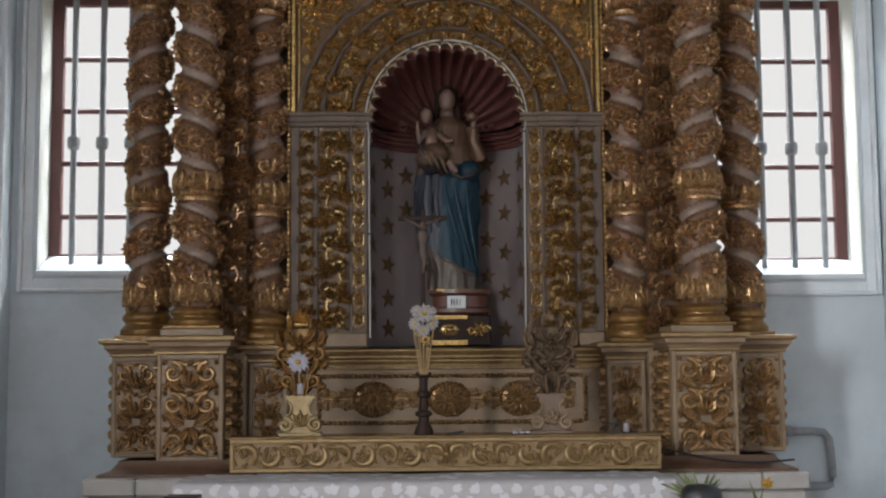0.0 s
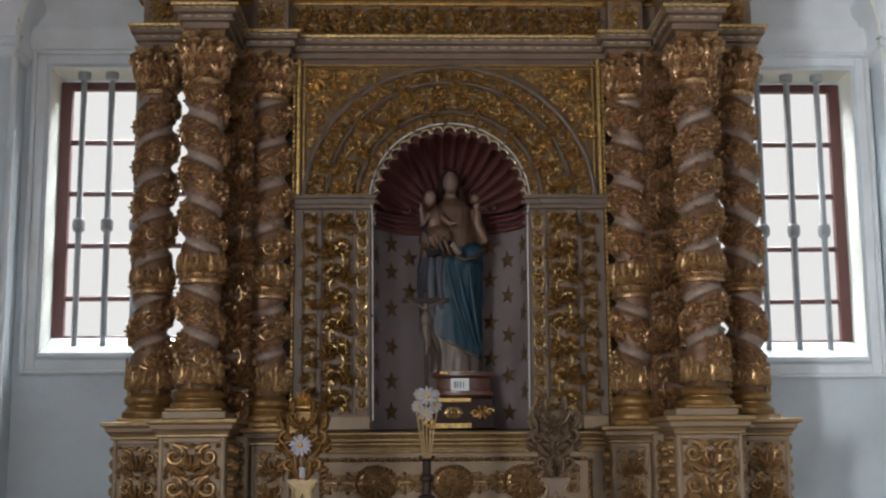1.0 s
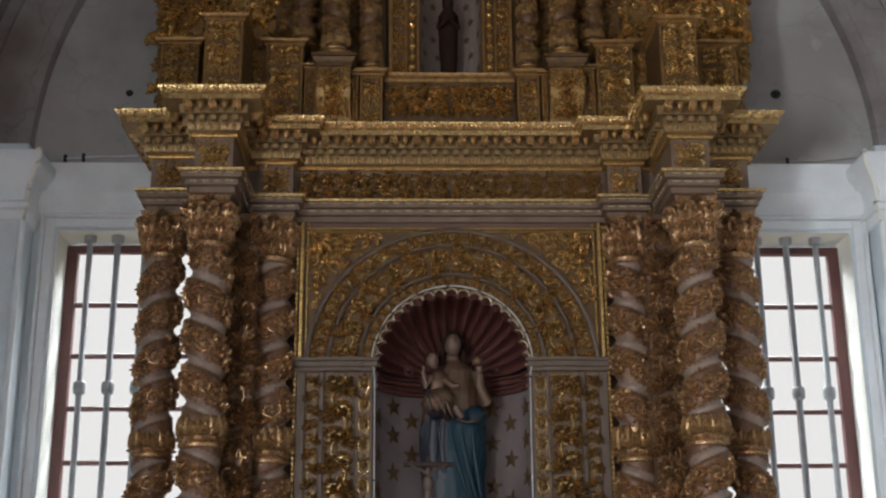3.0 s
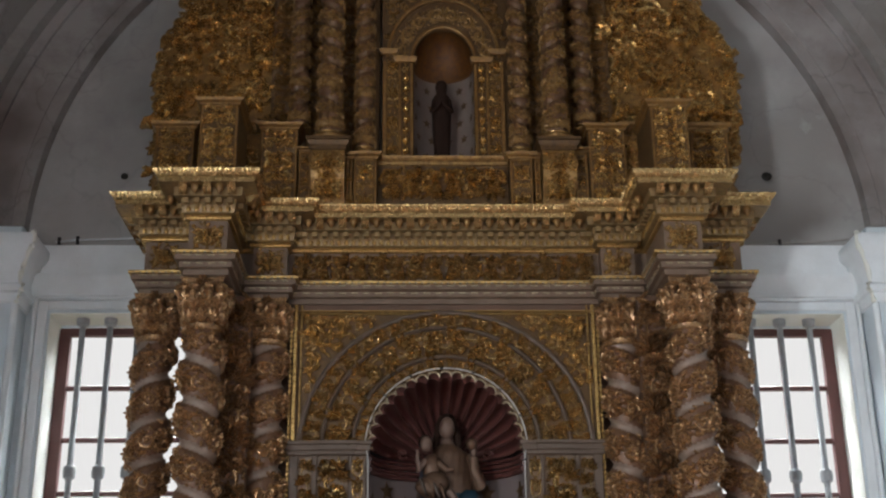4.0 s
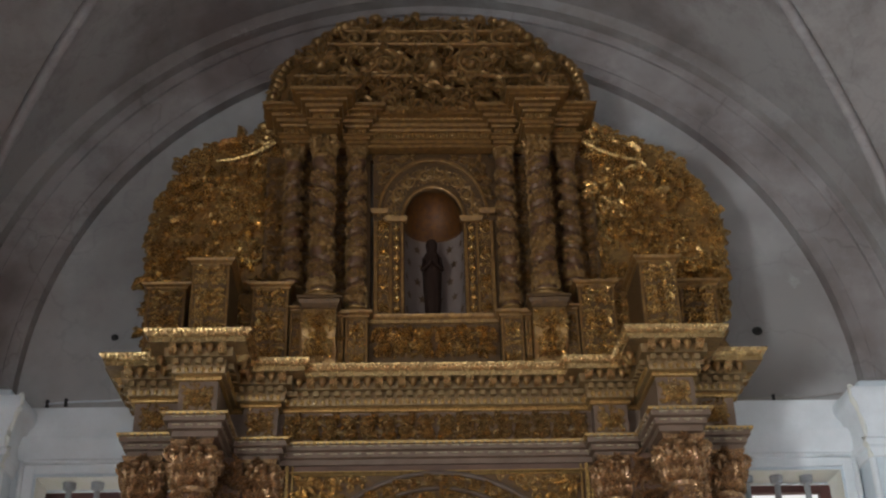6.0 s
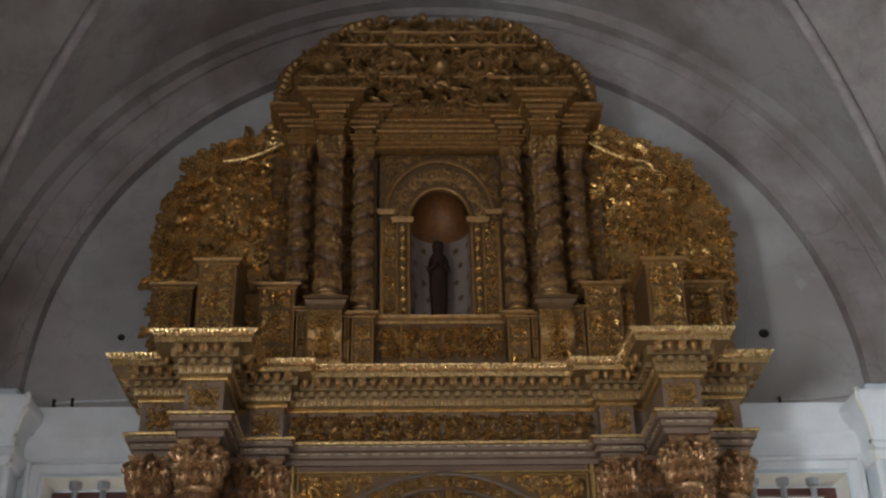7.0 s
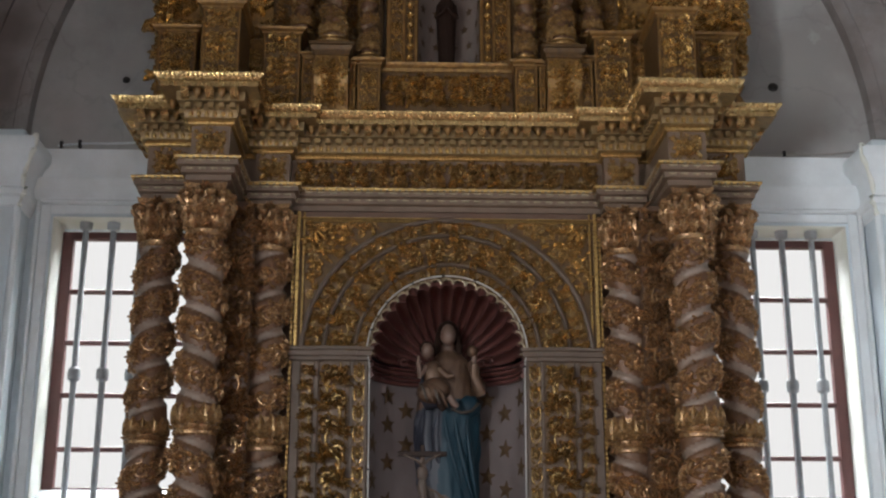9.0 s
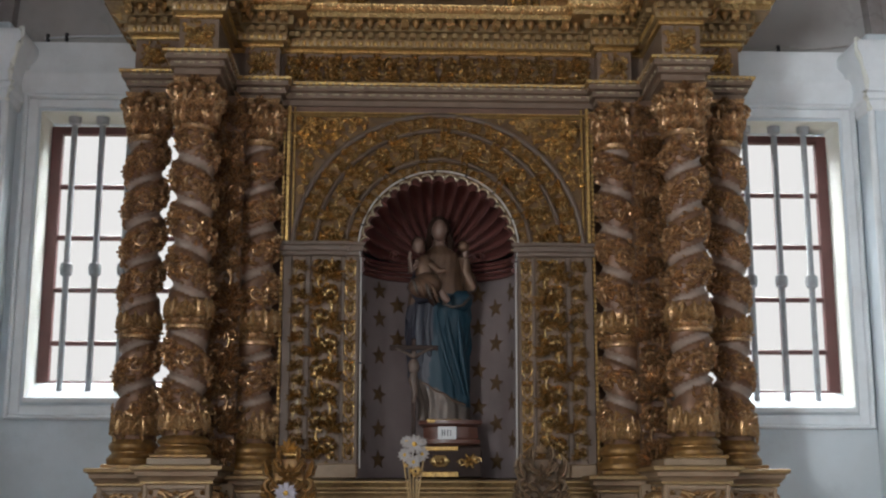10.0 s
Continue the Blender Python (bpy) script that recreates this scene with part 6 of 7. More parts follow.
for s in (-1, 1):
    for x, w in ((0.245, 0.022), (0.335, 0.02), (0.45, 0.03)):
        b.box(*sorted((C2 + s * x - w / 2, C2 + s * x + w / 2)), Y2 - 0.02, Y2, 5.50, 6.30, 0.004)
    q = sorted((C2 + s * 0.225, C2 + s * 0.36))
    b.sweep([(q[0], Y2 + 0.02), (q[0], Y2 - 0.02), (q[1], Y2 - 0.02), (q[1], Y2 + 0.02)], [(0, 6.285), (0.012, 6.29), (0.02, 6.31), (0.024, 6.33), (0, 6.335)])
    q = sorted((C2 + s * 0.37, C2 + s * 0.47))
    b.sweep([(q[0], Y2 + 0.02), (q[0], Y2 - 0.02), (q[1], Y2 - 0.02), (q[1], Y2 + 0.02)], [(0, 6.355), (0.012, 6.36), (0.02, 6.38), (0.024, 6.40), (0, 6.405)])
part("moulding", b, GOLD_DULL, n2)
b = Mesh(arch_map(0.335, 6.315, Y2, C2, 1.22))
f0 = b.to
b.to = lambda p: f0(np.stack([p[..., 0], p[..., 1] - 0.06, p[..., 2]], -1))
carve_band(b, math.pi * 0.335, 0.12, 0.12)
part("arch_carving", b, COL_UPPER, n2, kind="stuff")
for s in (-1, 1):
    b = Mesh(flat(C2 + s * 0.29, Y2, 5.51))
    carve_chain(b, 0.075, 0.77, 0.085)
    b.to = flat(C2 + s * 0.392, Y2, 5.51)
    carve_panel(b, 0.09, 0.83, 0.12, 0, 1.5)
    part("strip_carving", b, GOLD_TOP, n2, kind="stuff")
    b = Mesh(flat(0, Y2, 0))
    carve_wild(b, lambda u, v: math.hypot(u - C2, (v - 6.33) / 1.22) > 0.455 and abs(u - C2) < 0.44 and v < 6.9, *sorted((C2 + s * 0.12, C2 + s * 0.45)), 6.45, 6.9, 0.07, gen)
    part("spandrel_carving", b, COL_UPPER, n2, kind="stuff")
b = Mesh()
RD = 0.24
b.grid(np.array([[(C2 - (R2 + 0.003) * math.cos(t), Y2 + 0.02 + RD * math.sin(t), z) for t in a] for z in (5.48, 5.9, 6.25)]))
b.grid(np.array([[(C2 - (R2 + 0.003) * math.cos(t), Y2 + 0.02 + RD * k * math.sin(t), 5.49) for t in a] for k in (0, 1)]))
part("back", b, paint("pale_grey_niche_paint", (0.19, 0.145, 0.125), (0.12, 0.088, 0.075), 0.9, 5.0), n2, "grey niche back with small stars")
b = Mesh()
b.grid(np.array([[(C2 - (R2 + 0.003) * math.cos(q) * math.cos(t), Y2 + 0.02 + RD * math.cos(q) * math.sin(t), 6.25 + R2 * 1.47 * math.sin(q)) for t in a] for q in np.linspace(0, math.pi / 2 - 0.02, 12)]))
part("half_dome", b, AMBER, n2, "amber gilded half dome")
for row in range(5):
    for k in range(5):
        t = math.pi * (0.12 + 0.19 * k + 0.06 * (row % 2))
        ob = new("small_star", star_src.data)
        ob.parent = n2
        nx, ny = -math.cos(t) / R2, math.sin(t) / RD
        ob.matrix_basis = Matrix.Translation(Vector((C2 - (R2 - 0.002) * math.cos(t), Y2 + 0.02 + (RD - 0.004) * math.sin(t), 5.6 + row * 0.14)) - n2.location) @ pose(0, 0, 0, 0, 0, math.degrees(math.atan2(-nx, ny))) @ Matrix.Scale(0.55, 4)

prof = [(0.0, 0.12, 0.11, 0, 0.02, 0), (0.04, 0.12, 0.11, 0, 0.02, 0), (0.045, 0.085, 0.08, 0, 0.08, 0), (0.2, 0.088, 0.08, 0, 0.09, 0), (0.4, 0.098, 0.085, 0, 0.08, 0), (0.6, 0.105, 0.085, 0, 0.06, 0), (0.74, 0.108, 0.08, 0, 0.04, 0),
        (0.80, 0.085, 0.07, 0, 0.02, 0), (0.83, 0.06, 0.06, 0, 0, 0), (0.85, 0.055, 0.055, 0, 0, 0), (0.87, 0.06, 0.065, 0, 0, 0), (0.93, 0.068, 0.07, 0, 0, 0), (0.96, 0.062, 0.06, 0, 0, 0), (0.985, 0.045, 0.045, 0, 0, 0), (1.0, 0.006, 0.006, 0, 0, 0)]
b = figure("upper_statue", 0.0, 8.66, 5.50, 0.70, [HAIR], "", prof)
b.tube3([(-0.06, 8.63, 6.02), (-0.075, 8.58, 5.9), (-0.03, 8.55, 5.93), (0.0, 8.55, 5.99)], (0.016, 0.017, 0.013, 0.009), 8)
b.tube3([(0.06, 8.63, 6.02), (0.075, 8.58, 5.9), (0.03, 8.55, 5.93), (0.0, 8.55, 5.99)], (0.016, 0.017, 0.013, 0.009), 8)
tagged(part("saint_statue", b, HAIR, None, angle=70), "small dark brown standing statue with joined palms", "statue")

# sill panel of the upper niche
t = thing("upper_predella", (0, 8.45, 4.995), "carved gilded panel under the upper niche", "predella")
b = Mesh()
b.box(-0.485, 0.485, 8.47, 8.6, 4.995, 5.42)
part("body", b, UMBER, t)
b = Mesh()
b.sweep([(-0.485, 8.47), (0.485, 8.47)], [(0, 5.395), (0.012, 5.40), (0.015, 5.425), (0.035, 5.44), (0.04, 5.462), (-0.13, 5.468)])
part("sill_moulding", b, COL_UPPER, t)
b = Mesh()
for way in (-1, 1):
    b.to = sideways(lambda p, way=way: flat(0, 8.47, 5.12)(np.stack([way * p[..., 0], p[..., 1], p[..., 2]], -1)), 0.13)
    carve_rinceau(b, 0.24, 0.46, 0.155, 0, 1.3)
    fill_leaves(b, -0.12, 0.12, 0.01, 0.46, 0.05)
part("carving", b, GOLD_TOP, t, kind="stuff")

# upper entablature
UA = [(-0.08, 6.904), (0.0, 6.905), (0.012, 6.91), (0.012, 6.935), (0.03, 6.94), (0.03, 6.965), (0.045, 6.972), (0.045, 6.985), (0, 6.99)]
UF = [(0, 6.99), (0, 7.05)]
UC = [(0, 7.05), (0.02, 7.058), (0.025, 7.075), (0.05, 7.085), (0.055, 7.11), (0.085, 7.12), (0.09, 7.14), (0.13, 7.148), (0.13, 7.165), (0.155, 7.178), (0.16, 7.2), (-0.1, 7.205)]


def upper_entablature(path, dz, label):
    xs = [p[0] for p in path]
    t = thing("upper_entablature", (sum(xs) / len(xs), path[1][1], 6.905), label, "entablature", "upper entablature blocks")
    for nm, pr, mt in (("architrave", UA, GOLD_DULL), ("frieze", UF, GOLD_DULL), ("cornice", UC, GOLD_DULL)):
        b = Mesh()
        b.sweep(path, [(o, z + dz) for o, z in pr])
        part(nm, b, mt, t)
    b = Mesh()
    e = Mesh()
    for (ax, ay), (cx, cy) in zip(path, path[1:]):
        ln = math.hypot(cx - ax, cy - ay)
        dx, dy = (cx - ax) / ln, (cy - ay) / ln
        for off, z, pitch, r in ((0.157, 7.188, 0.026, 0.009), (0.088, 7.13, 0.032, 0.012), (0.047, 6.978, 0.03, 0.008)):
            for k in range(int(ln / pitch)):
                sft = (k + 0.5) * pitch
                b.ball((ax + dx * sft + dy * off, ay + dy * sft - dx * off, z + dz), (r, r, r * 1.1), n=5, rings=4)
        if abs(dx) > 0.5:
            e.to = flat(min(ax, cx), ay, 6.995 + dz)
            for k in range(int(ln / 0.045)):
                e.leaf(0.01 + k * 0.045, 0.025, 0.9 if k % 2 else -0.9, 0.045, 0.012, 0.016, 0.8)
                e.dome(0.03 + k * 0.045, 0.028, 0.012, 0.014, 0.012)
    part("bead_moulding", b, GOLD_TOP, t, kind="stuff")
    part("frieze_carving", e, GOLD_TOP, t, kind="stuff")


upper_entablature([(-0.75, 8.44), (0.75, 8.44)], 0.0, "upper entablature over the small niche, dull gilding")
for s in (-1, 1):
    def turnable(pts):
        return pts if s < 0 else [(-x, y) for x, y in pts][::-1]
    upper_entablature(turnable([(-0.92, 8.5), (-0.92, 8.16), (-0.74, 8.16), (-0.74, 8.5)]), 0.003, "projecting upper entablature block over a column")
    upper_entablature(turnable([(-1.16, 8.64), (-1.16, 8.36), (-0.9, 8.36)]), -0.003, "outer upper entablature block, dull gilding")
    upper_entablature(turnable([(-0.655, 8.46), (-0.655, 8.37), (-0.51, 8.37), (-0.51, 8.46)]), -0.006, "inner upper entablature block, dull gilding")

# carved ground behind the upper columns
for s in (-1, 1):
    t = thing("carved_backing", (s * 0.85, 8.575, 5.0), "brown gilded carved boarding behind the upper columns", "boarding", "carved backings")
    b = Mesh()
    b.box(*sorted((s * 0.475, s * 1.30)), 8.555, 8.578, 5.03, 6.9)
    part("board", b, UMBER, t)
    b = Mesh(flat(0, 8.555, 0))
    for x, w in ((0.70, 0.12), (0.955, 0.13), (1.20, 0.15)):
        b.to = flat(s * x, 8.555, 5.45)
        carve_panel(b, w, 1.4, 0.15, 0, 1.5)
    b.to = flat(0, 8.555, 0)
    carve_wild(b, lambda u, v: True, *sorted((s * 0.66, s * 1.3)), 5.06, 5.5, 0.08, gen)
    part("carving", b, GOLD_DULL, t, kind="stuff")

# carved wings beside the upper storey
WZ, WX = (5.50, 5.7, 6.1, 6.35, 6.5, 6.66, 6.8, 6.95, 7.05, 7.12, 7.25), (2.235, 2.25, 2.27, 2.27, 2.22, 2.13, 2.03, 1.87, 1.68, 1.50, 1.32)
for s in (-1, 1):
    t = thing("carved_wing", (s * 1.7, 8.6, 5.05), "large gilded openwork wing of acanthus scrolls", "carving", "carved wings")
    b = Mesh()
    zz = np.linspace(5.05, 7.24, 60)
    sh = 0.07 if s < 0 else -0.03
    ed = np.interp(zz, WZ, WX) - 0.05 - sh + 0.02 * np.cos(zz * 42)
    pts = []
    for z, e in zip(zz, ed):
        pts.append([(s * 1.12, 8.60, z), (s * e, 8.60, z), (s * (e + 0.01), 8.63, z), (s * e, 8.66, z), (s * 1.12, 8.66, z)])
    b.grid(np.array(pts))
    b.grid(np.array([[p[0], p[1]] for p in pts[-1:]] + [[p[-1], p[-2]] for p in pts[-1:]]))
    part("board", b, COL_UPPER, t)
    g2 = random.Random(21 + s)
    b = Mesh(flat(0, 8.60, 0))
    inside = lambda u, v, q=sh: 1.15 < abs(u) < np.interp(v, WZ, WX) - 0.06 - q
    carve_wild(b, inside, *sorted((s * 1.14, s * 2.28)), 5.5, 7.2, 0.15, g2)
    carve_wild(b, inside, *sorted((s * 1.10, s * 2.25)), 5.6, 7.05, 0.23, g2)
    for cu, cv, r in ((1.50, 6.36, 0.12), (1.36, 6.72, 0.10), (1.74, 6.62, 0.10), (1.97, 6.16, 0.10)):
        b.scroll(s * cu, cv, r, g2.uniform(0, 6), 0.9, s * g2.choice((-1, 1)), r * 0.16, 0.0, 0, 8)
    part("foliage_carving", b, GOLD_TOP, t, "deep gilded foliage", kind="stuff")
    b = Mesh(flat(0, 8.60, 0))
    z = 5.52
    while z < 7.2:
        e = float(np.interp(z, WZ, WX)) - sh
        r = g2.uniform(0.045, 0.065)
        b.dome(s * (e - 0.045), z, r, r * 0.9, 0.03, -0.02, 0, 10)
        b.scroll(s * (e - 0.04), z, r * 0.95, g2.uniform(0, 6), 1.2, s, r * 0.28, 0.012, 0, 0)
        z += 0.085 if z < 6.4 else 0.05
    for k in range(9):
        x = 1.42 + k * 0.075
        zt = 7.10 - 0.22 * (k / 8) ** 2
        b.dome(s * x, zt - 0.02, 0.05, 0.045, 0.03, -0.02, 0, 10)
        b.scroll(s * x, zt - 0.02, 0.048, g2.uniform(0, 6), 1.2, s, 0.014, 0.012, 0, 0)
    part("scalloped_border", b, GOLD_TOP, t, kind="stuff")
    b = Mesh()
    an = np.linspace(0, 3.6 * math.pi, 40)
    rr = 0.12 * (1 - an / (3.9 * math.pi))
    b.tube3(np.stack([s * (1.305 - rr * np.cos(an)), np.full(40, 8.57), 7.11 + rr * np.sin(an)], -1), 0.042 * (1 - 0.5 * an / an[-1]), 8)
    q = np.linspace(0, 1, 16)
    b.tube3(np.stack([s * (1.24 + 0.46 * q), np.full(16, 8.54), 6.86 + 0.17 * (1 - q) ** 2], -1), 0.024 * (1.1 - 0.5 * q), 8)
    part("volute", b, GOLD_TOP, t, "smooth gilded roll")

# crest over the upper entablature
CZ, CX = (7.2, 7.4, 7.6, 7.73, 7.80, 7.84, 7.93, 8.0, 8.08, 8.14, 8.19, 8.21), (1.33, 1.30, 1.26, 1.18, 1.08, 1.0, 0.96, 0.86, 0.77, 0.62, 0.38, 0.06)
# darker gilts on the crest put the weak light up here into colour
crest = thing("crest", (0, 8.4, 7.2), "dark gilded carved crest with stepped scrolls at the top", "carving")
b = Mesh()
zz = np.linspace(7.2, 8.20, 40)
ed = np.interp(zz, CZ, CX) - 0.05
pts = [[(-e, 8.72, z), (-e, 8.42 + 0.05 * (z - 7.2), z), (e, 8.42 + 0.05 * (z - 7.2), z), (e, 8.72, z)] for z, e in zip(zz, ed)]
b.grid(np.array(pts))
part("board", b, GOLD_DULL, crest)
for z0, z1, y, w, lab in ((7.2, 7.50, 8.30, 1.12, "lower"), (7.50, 7.83, 8.32, 1.02, "middle"), (7.83, 7.99, 8.36, 0.86, "upper"), (7.99, 8.19, 8.41, 0.7, "top")):
    g3 = random.Random(int(z0 * 100))
    b = Mesh(flat(0, y, 0))
    wide = lambda v: float(np.interp(v, CZ, CX)) - 0.17
    for unit in (0.11, 0.16):
        carve_wild(b, lambda u, v: abs(u) < wide(v), -1.25, 1.25, z0 + 0.03, z1 - 0.03, unit, g3)
    part("foliage_carving", b, COL_UPPER, crest, kind="stuff")
    b = Mesh()
    e = min(w, wide(z1))
    if z1 < 8.1:
        b.sweep([(-e + 0.06, 8.6), (-e + 0.06, y + 0.004), (e - 0.06, y + 0.004), (e - 0.06, 8.6)], [(0, z1 - 0.03), (0.03, z1 - 0.02), (0.04, z1 - 0.005), (0.02, z1 + 0.01), (-0.2, z1 + 0.015)])
        part("ledge", b, GOLD_DULL, crest)
b = Mesh(flat(0, 8.42, 0))
for s in (-1, 1):
    z = 7.22
    while z < 8.19:
        e = float(np.interp(z, CZ, CX))
        r = rng.uniform(0.045, 0.07)
        b.dome(s * (e - 0.04), z, r, r, 0.06, -0.03, 0, 10)
        b.scroll(s * (e - 0.045), z, r, rng.uniform(0, 6), 1.2, s, r * 0.28, 0.0, 0, 0)
        z += 0.055 if z < 8.0 else 0.025
    b.scroll(s * 0.35, 7.62, 0.13, math.pi / 2, 1.4, s, 0.03, 0.08, 0, 6)
    b.palmette(s * 0.87, 7.56, math.pi / 2, 0.22, 9, 1.3, 0.3, 0.11)
    b.dome(s * 0.87, 7.56, 0.06, 0.05, 0.05, 0.11, 0, 12)
    b.scroll(s * 0.60, 7.90, 0.09, math.pi / 2, 1.4, s, 0.024, 0.06, 0, 6)
    b.scroll(s * 0.30, 7.93, 0.10, math.pi / 2, 1.4, -s, 0.03, 0.04, 0, 6)
part("scroll_border", b, COL_UPPER, crest, kind="stuff")
b = Mesh(flat(0.03, 8.30, 7.57))
b.dome(0, 0, 0.085, 0.085, 0.09, 0, 0, 14)
b.flower(0, 0, 0.13, 9, 0.4)
part("boss", b, COL_UPPER, crest, "round gilded central boss")

# ---- altar ----
table = thing("altar_table", (-0.18, 7.15, 0), "altar table draped in white embroidered lace cloth", "altar")
b = Mesh()
b.box(-1.45, 1.10, 6.82, 7.555, 0.0, 0.975, 0.012)
part("body", b, STONE, table)
cloth = thing("altar_cloth", (-0.18, 6.8, 0.98), "white lace altar cloth with embroidered leaves and soft folds", "cloth")
b = Mesh()
xs = np.linspace(-1.535, 1.17, 140)
wav = 0.012 * np.sin(xs * 9) + 0.008 * np.sin(xs * 23 + 1)
rows = []
for yy, zz2, k in ((7.34, 0.990, 0), (7.1, 0.991, 0.05), (6.86, 0.992, 0.1), (6.81, 0.985, 0.2), (6.79, 0.965, 0.4), (6.785, 0.9, 0.7), (6.78, 0.75, 1.0), (6.775, 0.55, 1.2), (6.77, 0.36, 1.4)):
    rows.append(np.stack([xs, yy - wav * k, np.full_like(xs, zz2) + 0.004 * np.sin(xs * 5) * (k < 0.1)], -1))
b.grid(np.array(rows))
sheet = part("sheet", b, LINEN, cloth, "thin grey-white net")


def on_sheet(x0, z0):
    """Relief lying on the hanging front of the cloth."""
    def to(p):
        x, z = x0 + p[..., 0], z0 + p[..., 1]
        fold = 0.012 * np.sin(x * 9) + 0.008 * np.sin(x * 23 + 1)
        lvl = (0.36, 0.55, 0.75, 0.9, 0.965)
        y = np.interp(z, lvl, (6.77, 6.775, 6.78, 6.785, 6.79)) - fold * np.interp(z, lvl, (1.4, 1.2, 1.0, 0.7, 0.4))
        return np.stack([x, y - 0.003 - p[..., 2], z], -1)
    return to


b = Mesh()
gen = random.Random(5)
for r, z in enumerate((0.945, 0.885, 0.82, 0.75, 0.68, 0.61, 0.54, 0.47)):
    x = -1.5 + 0.05 * (r % 2)
    while x < 1.14:
        b.to = on_sheet(x, z + gen.uniform(-0.008, 0.008))
        an = gen.uniform(0, 6.28)
        for q in range(gen.choice((2, 3))):
            b.leaf(-0.01 * math.cos(an), -0.01 * math.sin(an), an + q * gen.uniform(0.5, 0.9), gen.uniform(0.04, 0.06), gen.uniform(0.014, 0.02), 0.0015)
        b.dome(0, 0, gen.uniform(0.018, 0.026), gen.uniform(0.018, 0.026), 0.001, 0, 0, 9)
        x += gen.uniform(0.085, 0.125)
for k in range(60):
    b.to = lambda p, x=gen.uniform(-1.5, 1.12), y=gen.uniform(6.9, 7.3): np.stack([x + p[..., 0], y + p[..., 1], 0.996 + p[..., 2]], -1)
    b.dome(0, 0, 0.033, 0.033, 0.003, 0, 0, 10)
part("embroidery", b, LACE, cloth, "white embroidered leaves and petals", kind="stuff")

grad = thing("gradine", (-0.05, 7.45, 0.995), "long low gilded gradine carved with running scrolls", "altar shelf")
b = Mesh()
b.box(-1.305, 1.205, 7.36, 7.555, 0.998, 1.195, 0.006)
part("body", b, paint("tan_gilded_wood", (0.26, 0.158, 0.066), (0.16, 0.09, 0.036), 0.42, 9.0, 0.6), grad)
b = Mesh()
for z in (1.012, 1.180):
    b.box(-1.305, 1.205, 7.343, 7.36, z - 0.012, z + 0.013, 0.004)
for x in (-1.294, 1.194):
    b.box(x - 0.011, x + 0.011, 7.343, 7.36, 1.024, 1.168, 0.004)
b.box(-1.31, 1.21, 7.335, 7.56, 1.1945, 1.204, 0.003)
part("gilt_frame", b, GOLD_SOFT, grad)
b = Mesh(flat(-1.27, 7.36, 1.03))
carve_crescents(b, 2.44, 0.132, 0.135)
fill_leaves(b, 0.0, 2.44, 0.006, 0.126, 0.042)
part("scroll_carving", b, GOLD_SOFT, grad, "bright gilded running scroll", kind="stuff")
b = Mesh(flat(-0.05, 7.355, 1.096))
for k in range(4):
    b.palmette(0, 0, k * math.pi / 2, 0.06, 3, 0.5, 0.3)
b.dome(0, 0, 0.02, 0.02, 0.02)
part("cross_carving", b, GOLD_SOFT, grad)


TARNISHED = gilt("tarnished_brown_gilt", (0.17, 0.11, 0.06), (0.085, 0.052, 0.032), 0.5, 0.35, (0.4, 0.6))
FOOT_GILT = gilt("pale_gilt_foot", (0.36, 0.265, 0.13), (0.20, 0.135, 0.065), 0.45, 0.45, (0.25, 0.45))


